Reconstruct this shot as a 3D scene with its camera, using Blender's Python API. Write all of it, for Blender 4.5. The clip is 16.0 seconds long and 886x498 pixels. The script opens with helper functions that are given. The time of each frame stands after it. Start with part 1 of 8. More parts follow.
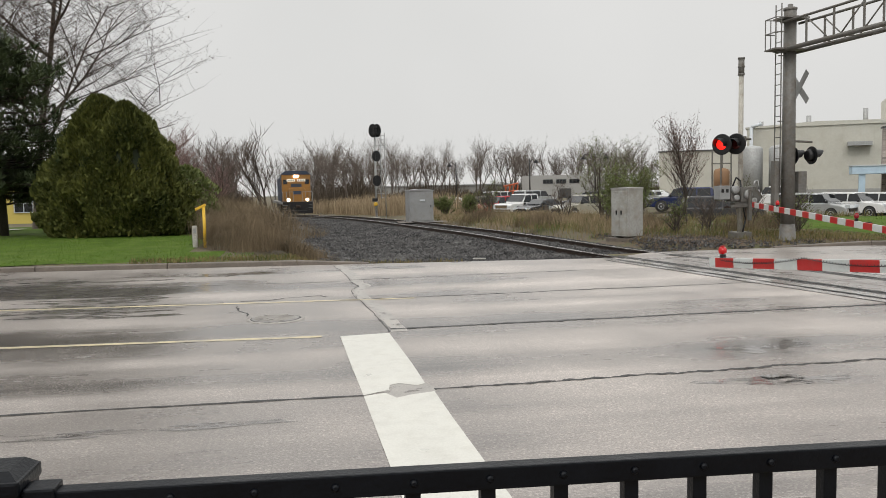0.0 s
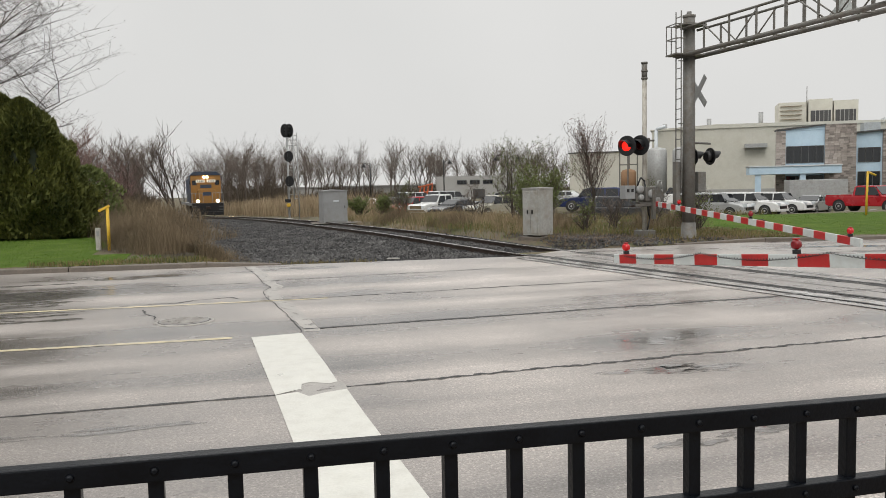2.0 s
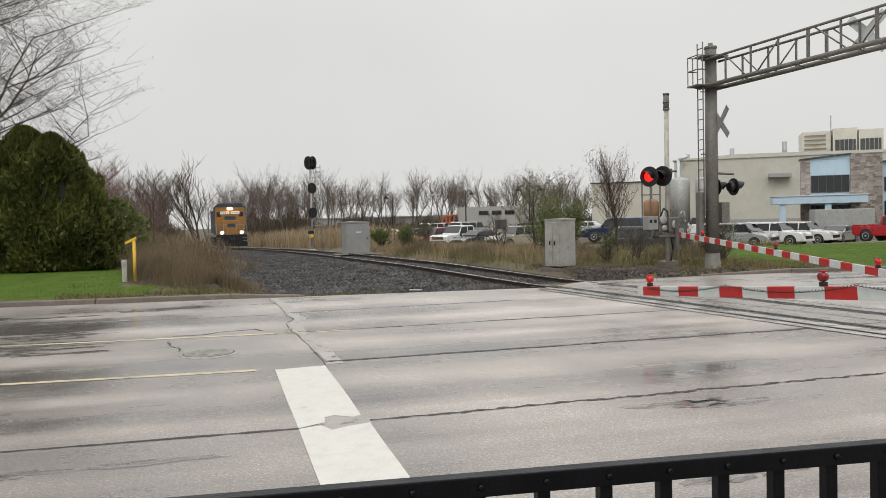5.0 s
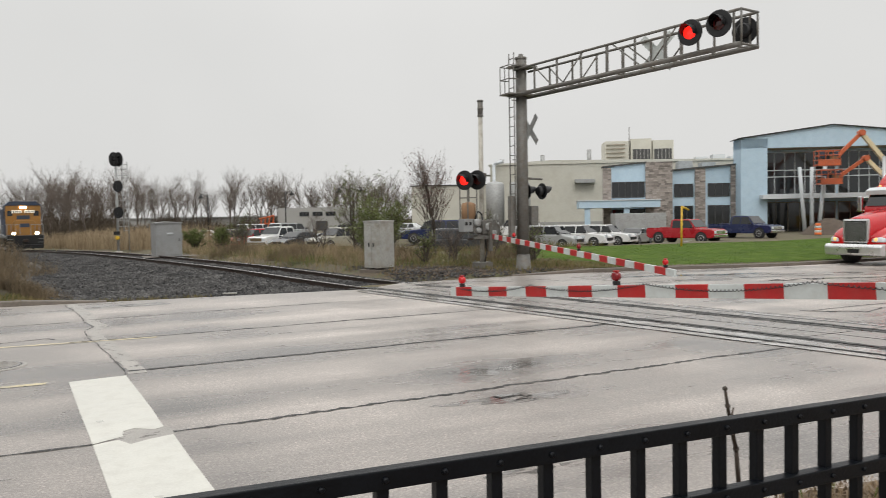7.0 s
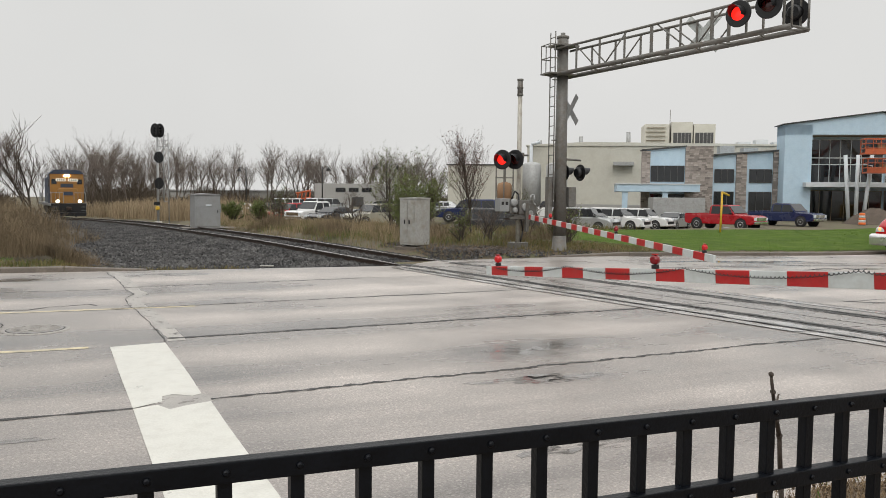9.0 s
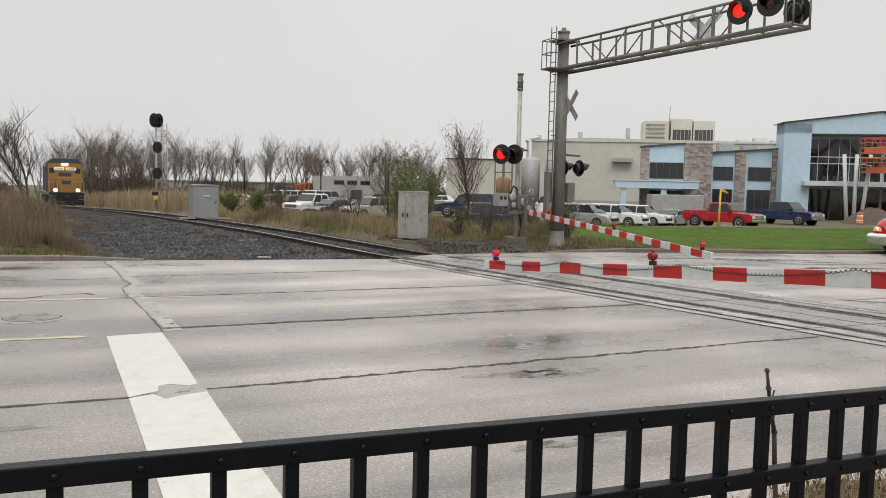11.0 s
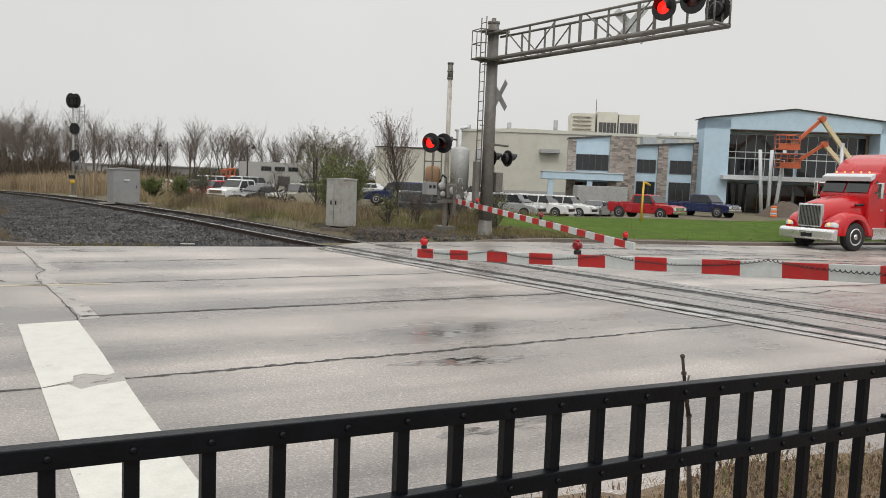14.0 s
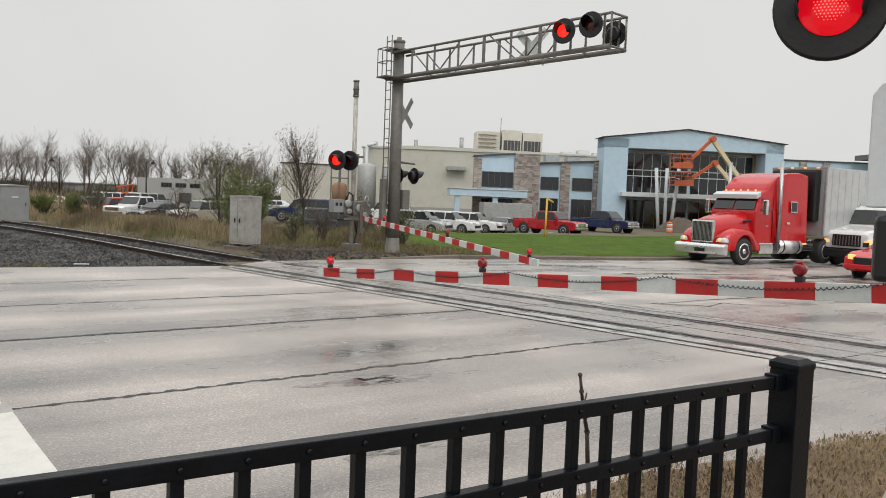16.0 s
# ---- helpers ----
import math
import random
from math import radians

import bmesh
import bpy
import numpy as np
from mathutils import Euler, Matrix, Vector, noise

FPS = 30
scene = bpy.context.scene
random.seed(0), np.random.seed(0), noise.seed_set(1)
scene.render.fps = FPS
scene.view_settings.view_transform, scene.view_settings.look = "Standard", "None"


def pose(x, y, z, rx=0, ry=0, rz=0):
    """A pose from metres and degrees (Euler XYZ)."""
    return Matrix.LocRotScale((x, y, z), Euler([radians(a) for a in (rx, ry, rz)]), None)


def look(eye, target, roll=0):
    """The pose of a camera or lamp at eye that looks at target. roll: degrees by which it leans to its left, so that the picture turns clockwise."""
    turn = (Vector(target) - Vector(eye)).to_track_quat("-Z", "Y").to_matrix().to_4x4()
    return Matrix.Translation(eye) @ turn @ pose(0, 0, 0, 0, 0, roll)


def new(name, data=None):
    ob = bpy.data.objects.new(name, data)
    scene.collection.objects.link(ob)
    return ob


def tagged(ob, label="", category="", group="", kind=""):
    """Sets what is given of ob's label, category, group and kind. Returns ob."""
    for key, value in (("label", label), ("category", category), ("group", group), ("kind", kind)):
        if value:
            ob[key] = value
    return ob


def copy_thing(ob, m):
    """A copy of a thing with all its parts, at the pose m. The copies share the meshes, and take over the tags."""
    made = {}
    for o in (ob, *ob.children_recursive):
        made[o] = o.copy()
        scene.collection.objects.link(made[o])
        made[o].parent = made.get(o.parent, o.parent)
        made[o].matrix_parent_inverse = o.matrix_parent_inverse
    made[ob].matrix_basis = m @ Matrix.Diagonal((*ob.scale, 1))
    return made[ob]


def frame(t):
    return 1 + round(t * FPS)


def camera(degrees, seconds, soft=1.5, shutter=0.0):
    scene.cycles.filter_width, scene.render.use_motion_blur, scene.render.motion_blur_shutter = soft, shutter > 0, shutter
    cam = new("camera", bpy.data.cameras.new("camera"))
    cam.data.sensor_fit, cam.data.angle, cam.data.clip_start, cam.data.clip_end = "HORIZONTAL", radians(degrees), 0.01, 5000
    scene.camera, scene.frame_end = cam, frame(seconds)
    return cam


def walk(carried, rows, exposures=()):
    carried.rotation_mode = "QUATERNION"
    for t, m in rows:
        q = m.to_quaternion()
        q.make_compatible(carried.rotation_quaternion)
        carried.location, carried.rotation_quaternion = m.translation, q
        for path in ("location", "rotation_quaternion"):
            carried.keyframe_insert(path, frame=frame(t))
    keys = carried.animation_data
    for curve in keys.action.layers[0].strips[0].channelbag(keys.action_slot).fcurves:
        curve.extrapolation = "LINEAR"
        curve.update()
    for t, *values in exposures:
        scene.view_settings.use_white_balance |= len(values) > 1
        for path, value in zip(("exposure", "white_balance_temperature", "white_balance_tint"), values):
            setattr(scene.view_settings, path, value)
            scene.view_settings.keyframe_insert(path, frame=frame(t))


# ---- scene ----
cam = camera(58.1, 16.0, 0.65, 0.15)
PATH = [
    (0, (0.478, -0.27, 1.738), (0.79, 1.7, 1.588), -1.1),
    (0.5, (0.469, -0.303, 1.732), (0.809, 1.663, 1.59), -1.3),
    (1, (0.464, -0.343, 1.73), (0.839, 1.617, 1.593), -1.4),
    (1.5, (0.489, -0.356, 1.721), (0.94, 1.588, 1.588), -1.4),
    (2, (0.499, -0.362, 1.717), (1.018, 1.563, 1.565), -1.2),
    (2.5, (0.481, -0.358, 1.719), (1.009, 1.565, 1.57), -1.1),
    (3, (0.474, -0.366, 1.739), (0.972, 1.567, 1.616), -1.3),
    (3.5, (0.478, -0.382, 1.75), (0.936, 1.564, 1.682), -1.4),
    (6, (0.492, -0.374, 1.738), (1.0, 1.558, 1.655), -1.4),
    (6.5, (0.513, -0.368, 1.738), (1.12, 1.536, 1.653), -1.3),
    (7, (0.571, -0.392, 1.746), (1.457, 1.399, 1.666), -1.0),
    (7.5, (0.589, -0.422, 1.753), (1.66, 1.265, 1.672), -0.9),
    (8, (0.559, -0.386, 1.734), (1.416, 1.417, 1.617), -1.1),
    (10.5, (0.542, -0.36, 1.727), (1.342, 1.467, 1.581), 1.2),
    (11, (0.547, -0.363, 1.724), (1.359, 1.459, 1.577), 1.3),
    (11.5, (0.536, -0.375, 1.73), (1.365, 1.439, 1.581), 1.5),
    (12, (0.542, -0.379, 1.729), (1.397, 1.423, 1.58), 1.5),
    (12.5, (0.556, -0.372, 1.724), (1.444, 1.413, 1.57), 1.6),
    (13, (0.563, -0.375, 1.722), (1.483, 1.393, 1.562), 1.8),
    (13.5, (0.553, -0.375, 1.723), (1.501, 1.378, 1.555), 2.1),
    (14, (0.559, -0.364, 1.719), (1.53, 1.376, 1.549), 2.2),
    (14.5, (0.557, -0.375, 1.721), (1.55, 1.353, 1.553), 2.2),
    (15, (0.551, -0.377, 1.725), (1.578, 1.333, 1.564), 2.3),
    (15.5, (0.55, -0.401, 1.729), (1.642, 1.269, 1.582), 2.2),
    (16, (0.556, -0.396, 1.748), (1.722, 1.224, 1.628), 2.2),
]
walk(cam, [(t, look(eye, target, roll)) for t, eye, target, roll in PATH])

# ---- world, sun ----
world = bpy.data.worlds.new("overcast")
scene.world = world
world.use_nodes = True
wn = world.node_tree.nodes
wl = world.node_tree.links
bg = wn["Background"]
sky = wn.new("ShaderNodeTexSky")
sky.sky_type = "NISHITA"
sky.sun_disc = False
sky.sun_elevation = radians(40)
sky.sun_rotation = radians(200)
sky.air_density = 1.0
sky.dust_density = 6.0
grey = wn.new("ShaderNodeHueSaturation")
grey.inputs["Saturation"].default_value = 0.06
grey.inputs["Value"].default_value = 0.055
cloud_tc = wn.new("ShaderNodeTexCoord")
cloud = wn.new("ShaderNodeTexNoise")
cloud.inputs["Scale"].default_value = 2.2
cloud.inputs["Detail"].default_value = 4
cloud_ramp = wn.new("ShaderNodeValToRGB")
cloud_ramp.color_ramp.elements[0].position = 0.3
cloud_ramp.color_ramp.elements[0].color = (0.79, 0.79, 0.775, 1)
cloud_ramp.color_ramp.elements[1].position = 0.75
cloud_ramp.color_ramp.elements[1].color = (0.87, 0.865, 0.85, 1)
mixw = wn.new("ShaderNodeMix")
mixw.data_type = "RGBA"
mixw.inputs["Factor"].default_value = 0.85
wl.new(sky.outputs["Color"], grey.inputs["Color"])
wl.new(cloud_tc.outputs["Generated"], cloud.inputs["Vector"])
wl.new(cloud.outputs["Fac"], cloud_ramp.inputs["Fac"])
wl.new(grey.outputs["Color"], mixw.inputs["A"])
wl.new(cloud_ramp.outputs["Color"], mixw.inputs["B"])
wl.new(mixw.outputs["Result"], bg.inputs["Color"])
bg.inputs["Strength"].default_value = 1.0
# an overcast sky is brighter overhead than at the horizon
sep = wn.new("ShaderNodeSeparateXYZ")
wl.new(cloud_tc.outputs["Generated"], sep.inputs["Vector"])
lift_z = wn.new("ShaderNodeMapRange")
lift_z.interpolation_type = "SMOOTHSTEP"
lift_z.inputs["From Min"].default_value = 0.2
lift_z.inputs["From Max"].default_value = 1.0
lift_z.inputs["To Min"].default_value = 1.0
lift_z.inputs["To Max"].default_value = 2.3
wl.new(sep.outputs["Z"], lift_z.inputs["Value"])
wl.new(lift_z.outputs["Result"], bg.inputs["Strength"])
sun_data = bpy.data.lights.new("sun", "SUN")
sun_data.energy = 0.6
sun_data.angle = radians(25)
sun_data.color = (1.0, 0.97, 0.93)
sun = new("sun", sun_data)
sun.matrix_world = look((-20, -40, 40), (0, 0, 0))


# ---- materials ----
def mat(name, base, rough=0.6, metal=0.0, var=0.25, scale=2.0, fine=30.0, bump=0.15, dirt=None, dirt_amount=0.0,
        emit=None, power=0.0, rand=0.0, alpha_glass=False, coat=0.0):
    """Principled material with grain at two scales, optional dirt colour and variation from thing to thing."""
    m = bpy.data.materials.new(name)
    m.use_nodes = True
    n, l = m.node_tree.nodes, m.node_tree.links
    p = n["Principled BSDF"]
    tc = n.new("ShaderNodeTexCoord")
    big = n.new("ShaderNodeTexNoise")
    big.inputs["Scale"].default_value = scale
    big.inputs["Detail"].default_value = 5
    small = n.new("ShaderNodeTexNoise")
    small.inputs["Scale"].default_value = fine
    small.inputs["Detail"].default_value = 3
    l.new(tc.outputs["Object"], big.inputs["Vector"])
    l.new(tc.outputs["Object"], small.inputs["Vector"])
    add = n.new("ShaderNodeMath")
    add.operation = "ADD"
    l.new(big.outputs["Fac"], add.inputs[0])
    l.new(small.outputs["Fac"], add.inputs[1])
    ramp = n.new("ShaderNodeMapRange")
    ramp.inputs["From Min"].default_value = 0.65
    ramp.inputs["From Max"].default_value = 1.35
    ramp.inputs["To Min"].default_value = 1 - var
    ramp.inputs["To Max"].default_value = 1 + var
    l.new(add.outputs[0], ramp.inputs["Value"])
    mul = n.new("ShaderNodeVectorMath")
    mul.operation = "SCALE"
    mul.inputs[0].default_value = base[:3]
    last = ramp.outputs["Result"]
    if rand:
        info = n.new("ShaderNodeObjectInfo")
        rr = n.new("ShaderNodeMapRange")
        rr.inputs["To Min"].default_value = 1 - rand
        rr.inputs["To Max"].default_value = 1 + rand
        l.new(info.outputs["Random"], rr.inputs["Value"])
        mm = n.new("ShaderNodeMath")
        mm.operation = "MULTIPLY"
        l.new(last, mm.inputs[0])
        l.new(rr.outputs["Result"], mm.inputs[1])
        last = mm.outputs[0]
    l.new(last, mul.inputs["Scale"])
    col = mul.outputs["Vector"]
    if dirt:
        dn = n.new("ShaderNodeTexNoise")
        dn.inputs["Scale"].default_value = scale * 2.3
        dn.inputs["Detail"].default_value = 8
        dr = n.new("ShaderNodeMapRange")
        dr.inputs["From Min"].default_value = 0.45
        dr.inputs["From Max"].default_value = 0.7
        dr.inputs["To Max"].default_value = dirt_amount
        l.new(tc.outputs["Object"], dn.inputs["Vector"])
        l.new(dn.outputs["Fac"], dr.inputs["Value"])
        mx = n.new("ShaderNodeMix")
        mx.data_type = "RGBA"
        l.new(dr.outputs["Result"], mx.inputs["Factor"])
        l.new(col, mx.inputs["A"])
        mx.inputs["B"].default_value = (*dirt[:3], 1)
        col = mx.outputs["Result"]
    l.new(col, p.inputs["Base Color"])
    rg = n.new("ShaderNodeMapRange")
    rg.inputs["From Min"].default_value = 0.3
    rg.inputs["From Max"].default_value = 0.7
    rg.inputs["To Min"].default_value = max(0.02, rough - 0.08)
    rg.inputs["To Max"].default_value = min(1, rough + 0.08)
    l.new(big.outputs["Fac"], rg.inputs["Value"])
    l.new(rg.outputs["Result"], p.inputs["Roughness"])
    p.inputs["Metallic"].default_value = metal
    p.inputs["Coat Weight"].default_value = coat
    if bump:
        b = n.new("ShaderNodeBump")
        b.inputs["Strength"].default_value = bump
        b.inputs["Distance"].default_value = 0.01
        l.new(small.outputs["Fac"], b.inputs["Height"])
        l.new(b.outputs["Normal"], p.inputs["Normal"])
    if emit:
        p.inputs["Emission Color"].default_value = (*emit, 1)
        p.inputs["Emission Strength"].default_value = power
    return m


def leaf_mat(name, a, b, rough=0.6):
    """Leaves, needles, blades and twigs: colour varies from island to island."""
    m = bpy.data.materials.new(name)
    m.use_nodes = True
    n, l = m.node_tree.nodes, m.node_tree.links
    p = n["Principled BSDF"]
    g = n.new("ShaderNodeNewGeometry")
    tc = n.new("ShaderNodeTexCoord")
    no = n.new("ShaderNodeTexNoise")
    no.inputs["Scale"].default_value = 0.9
    l.new(tc.outputs["Object"], no.inputs["Vector"])
    av = n.new("ShaderNodeMath")
    av.operation = "MULTIPLY_ADD"
    av.inputs[1].default_value = 0.55
    l.new(g.outputs["Random Per Island"], av.inputs[0])
    sc = n.new("ShaderNodeMath")
    sc.operation = "MULTIPLY_ADD"
    sc.inputs[1].default_value = 1.3
    sc.inputs[2].default_value = -0.42
    l.new(no.outputs["Fac"], sc.inputs[0])
    l.new(sc.outputs[0], av.inputs[2])
    mx = n.new("ShaderNodeMix")
    mx.data_type = "RGBA"
    mx.inputs["A"].default_value = (*a, 1)
    mx.inputs["B"].default_value = (*b, 1)
    l.new(av.outputs[0], mx.inputs["Factor"])
    l.new(mx.outputs["Result"], p.inputs["Base Color"])
    p.inputs["Roughness"].default_value = rough
    p.inputs["Specular IOR Level"].default_value = 0.2
    return m


def road_mat(name, dry, wet_low, wet_high, scale, patch=0.5):
    """Wet asphalt: aggregate grain, long tyre-worn bands, damp film and puddles as roughness."""
    m = bpy.data.materials.new(name)
    m.use_nodes = True
    n, l = m.node_tree.nodes, m.node_tree.links
    p = n["Principled BSDF"]
    tc = n.new("ShaderNodeTexCoord")
    grain = n.new("ShaderNodeTexNoise")
    grain.inputs["Scale"].default_value = 48
    grain.inputs["Detail"].default_value = 6
    grain.inputs["Roughness"].default_value = 0.75
    l.new(tc.outputs["Object"], grain.inputs["Vector"])
    chips = n.new("ShaderNodeTexVoronoi")
    chips.inputs["Scale"].default_value = 85
    l.new(tc.outputs["Object"], chips.inputs["Vector"])
    chip_sep = n.new("ShaderNodeSeparateColor")
    l.new(chips.outputs["Color"], chip_sep.inputs["Color"])
    chip = n.new("ShaderNodeMapRange")
    chip.inputs["From Min"].default_value = 0.72
    chip.inputs["From Max"].default_value = 1.0
    chip.inputs["To Min"].default_value = 0.92
    chip.inputs["To Max"].default_value = 1.5
    l.new(chip_sep.outputs["Red"], chip.inputs["Value"])
    stretch = n.new("ShaderNodeMapping")
    stretch.inputs["Scale"].default_value = (0.07, 0.95, 1)
    l.new(tc.outputs["Object"], stretch.inputs["Vector"])
    band = n.new("ShaderNodeTexNoise")
    band.inputs["Scale"].default_value = scale
    band.inputs["Detail"].default_value = 6
    band.inputs["Roughness"].default_value = 0.55
    l.new(stretch.outputs["Vector"], band.inputs["Vector"])
    blot = n.new("ShaderNodeTexNoise")
    blot.inputs["Scale"].default_value = 0.5
    blot.inputs["Detail"].default_value = 7
    l.new(tc.outputs["Object"], blot.inputs["Vector"])
    mixn = n.new("ShaderNodeMath")
    mixn.operation = "MULTIPLY_ADD"
    mixn.inputs[1].default_value = 0.65
    l.new(band.outputs["Fac"], mixn.inputs[0])
    half = n.new("ShaderNodeMath")
    half.operation = "MULTIPLY"
    half.inputs[1].default_value = 0.35
    l.new(blot.outputs["Fac"], half.inputs[0])
    l.new(half.outputs[0], mixn.inputs[2])
    rr = n.new("ShaderNodeMapRange")
    rr.inputs["From Min"].default_value = 0.42
    rr.inputs["From Max"].default_value = 0.57
    rr.inputs["To Min"].default_value = wet_low
    rr.inputs["To Max"].default_value = wet_high
    l.new(mixn.outputs[0], rr.inputs["Value"])
    l.new(rr.outputs["Result"], p.inputs["Roughness"])
    cr = n.new("ShaderNodeMapRange")
    cr.inputs["From Min"].default_value = 0.4
    cr.inputs["From Max"].default_value = 0.62
    cr.inputs["To Min"].default_value = 0.4
    cr.inputs["To Max"].default_value = 1.55
    l.new(mixn.outputs[0], cr.inputs["Value"])
    gr = n.new("ShaderNodeMapRange")
    gr.inputs["From Min"].default_value = 0.3
    gr.inputs["From Max"].default_value = 0.7
    gr.inputs["To Min"].default_value = 0.55
    gr.inputs["To Max"].default_value = 1.45
    l.new(grain.outputs["Fac"], gr.inputs["Value"])
    speck = n.new("ShaderNodeMath")
    speck.operation = "MULTIPLY"
    l.new(gr.outputs["Result"], speck.inputs[0])
    l.new(chip.outputs["Result"], speck.inputs[1])
    mu = n.new("ShaderNodeMath")
    mu.operation = "MULTIPLY"
    l.new(cr.outputs["Result"], mu.inputs[0])
    l.new(speck.outputs[0], mu.inputs[1])
    co = n.new("ShaderNodeVectorMath")
    co.operation = "SCALE"
    co.inputs[0].default_value = dry
    l.new(mu.outputs[0], co.inputs["Scale"])
    # base colour scaled along x: darker in the west, paler towards the crossing
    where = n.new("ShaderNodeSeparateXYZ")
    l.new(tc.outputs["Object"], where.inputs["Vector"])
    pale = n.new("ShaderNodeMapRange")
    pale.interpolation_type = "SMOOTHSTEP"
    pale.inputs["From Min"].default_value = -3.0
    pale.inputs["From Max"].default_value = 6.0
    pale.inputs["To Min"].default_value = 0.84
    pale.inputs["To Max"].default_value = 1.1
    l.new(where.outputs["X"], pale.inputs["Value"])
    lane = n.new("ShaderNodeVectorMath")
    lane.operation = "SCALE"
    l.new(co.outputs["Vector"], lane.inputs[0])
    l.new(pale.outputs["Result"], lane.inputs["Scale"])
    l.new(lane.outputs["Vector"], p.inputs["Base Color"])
    bs = n.new("ShaderNodeMapRange")
    bs.inputs["From Min"].default_value = 0.42
    bs.inputs["From Max"].default_value = 0.56
    bs.inputs["To Min"].default_value = 0.04
    bs.inputs["To Max"].default_value = 0.9
    l.new(mixn.outputs[0], bs.inputs["Value"])
    b = n.new("ShaderNodeBump")
    b.inputs["Distance"].default_value = 0.004
    l.new(bs.outputs["Result"], b.inputs["Strength"])
    l.new(grain.outputs["Fac"], b.inputs["Height"])
    l.new(b.outputs["Normal"], p.inputs["Normal"])
    p.inputs["Specular IOR Level"].default_value = 0.6
    return m


def ragged_edges(m, scale, low, high, stretch=(1, 1, 1)):
    """Wear holes and ragged edges into a thin film or line."""
    n, l = m.node_tree.nodes, m.node_tree.links
    tc = n.new("ShaderNodeTexCoord")
    mp = n.new("ShaderNodeMapping")
    mp.inputs["Scale"].default_value = stretch
    no = n.new("ShaderNodeTexNoise")
    no.inputs["Scale"].default_value = scale
    no.inputs["Detail"].default_value = 6
    no.inputs["Roughness"].default_value = 0.65
    cut = n.new("ShaderNodeMapRange")
    cut.inputs["From Min"].default_value = low
    cut.inputs["From Max"].default_value = high
    l.new(tc.outputs["Object"], mp.inputs["Vector"])
    l.new(mp.outputs["Vector"], no.inputs["Vector"])
    l.new(no.outputs["Fac"], cut.inputs["Value"])
    l.new(cut.outputs["Result"], n["Principled BSDF"].inputs["Alpha"])
    return m


M = {}
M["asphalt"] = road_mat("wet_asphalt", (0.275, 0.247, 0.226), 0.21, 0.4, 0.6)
M["asphalt_lot"] = road_mat("lot_asphalt", (0.112, 0.11, 0.106), 0.25, 0.6, 0.4)
M["puddle"] = mat("standing_water", (0.19, 0.178, 0.168), 0.02, var=0.3, bump=0.0)
ragged_edges(M["puddle"], 3.2, 0.42, 0.56, (0.6, 3.0, 1))
M["lid"] = mat("worn_iron", (0.22, 0.21, 0.2), 0.4, var=0.3, scale=6, bump=0.4)
M["tar"] = mat("crack_tar", (0.022, 0.021, 0.02), 0.55, var=0.3, bump=0.4)
ragged_edges(M["tar"], 9.0, 0.33, 0.45, (1.0, 3.0, 1))
M["patch"] = mat("patched_asphalt", (0.33, 0.31, 0.285), 0.4, var=0.25, fine=60, bump=0.4)
ragged_edges(M["patch"], 7.0, 0.32, 0.44)
M["white_line"] = mat("white_road_paint", (0.58, 0.57, 0.52), 0.35, var=0.08, scale=3, fine=50, dirt=(0.42, 0.4, 0.35), dirt_amount=0.35, bump=0.3)
M["yellow_line"] = mat("worn_yellow_paint", (0.55, 0.47, 0.3), 0.35, var=0.25, scale=1.6, fine=40, dirt=(0.32, 0.29, 0.24), dirt_amount=0.9, bump=0.3)
M["kerb"] = mat("kerb_concrete", (0.13, 0.108, 0.088), 0.6, var=0.35, scale=1.5, fine=25, dirt=(0.1, 0.085, 0.07), dirt_amount=0.6)
M["concrete"] = mat("concrete", (0.42, 0.4, 0.37), 0.7, var=0.2, scale=2, fine=30, dirt=(0.2, 0.18, 0.15), dirt_amount=0.4)
M["soil"] = mat("soil_and_thatch", (0.105, 0.082, 0.055), 0.95, var=0.45, scale=0.7, fine=14, bump=0.6, dirt=(0.09, 0.11, 0.035), dirt_amount=0.7)
M["lawn_soil"] = mat("lawn_ground", (0.058, 0.1, 0.013), 0.95, var=0.25, scale=0.6, fine=12, bump=0.6, dirt=(0.13, 0.17, 0.04), dirt_amount=0.5)
M["lawn_soil"].node_tree.nodes["Principled BSDF"].inputs["Specular IOR Level"].default_value = 0.1
M["dirt"] = mat("gravelly_dirt", (0.18, 0.133, 0.09), 0.95, var=0.45, scale=1.2, fine=22, bump=0.8, dirt=(0.09, 0.075, 0.06), dirt_amount=0.6)
M["ballast_bed"] = mat("ballast_bed", (0.055, 0.053, 0.052), 0.85, var=0.5, scale=2, fine=25, bump=1.0)
M["stone"] = leaf_mat("ballast_stone", (0.014, 0.014, 0.016), (0.14, 0.135, 0.13), 0.6)
M["tie"] = mat("creosoted_tie", (0.06, 0.045, 0.035), 0.8, var=0.4, scale=6, fine=40, bump=0.6)
M["rail_web"] = mat("rusty_rail", (0.04, 0.026, 0.02), 0.6, metal=0.3, var=0.3, scale=4)
M["rail_head"] = mat("worn_rail_head", (0.4, 0.385, 0.37), 0.25, metal=0.85, var=0.2, scale=4)
M["panel"] = mat("crossing_panel", (0.24, 0.22, 0.205), 0.28, var=0.3, scale=1.5, fine=30, bump=0.4)
# edge concrete lightened so its colour carries the water sheen beside the rails
M["panel_edge"] = mat("sheen_edge_concrete", (0.4, 0.38, 0.365), 0.15, var=0.35, scale=1.2, fine=30, bump=0.4, dirt=(0.1, 0.09, 0.08), dirt_amount=0.7)
M["galv"] = mat("galvanised_steel", (0.36, 0.365, 0.36), 0.5, metal=0.35, var=0.18, scale=3, fine=25, dirt=(0.2, 0.18, 0.15), dirt_amount=0.35)
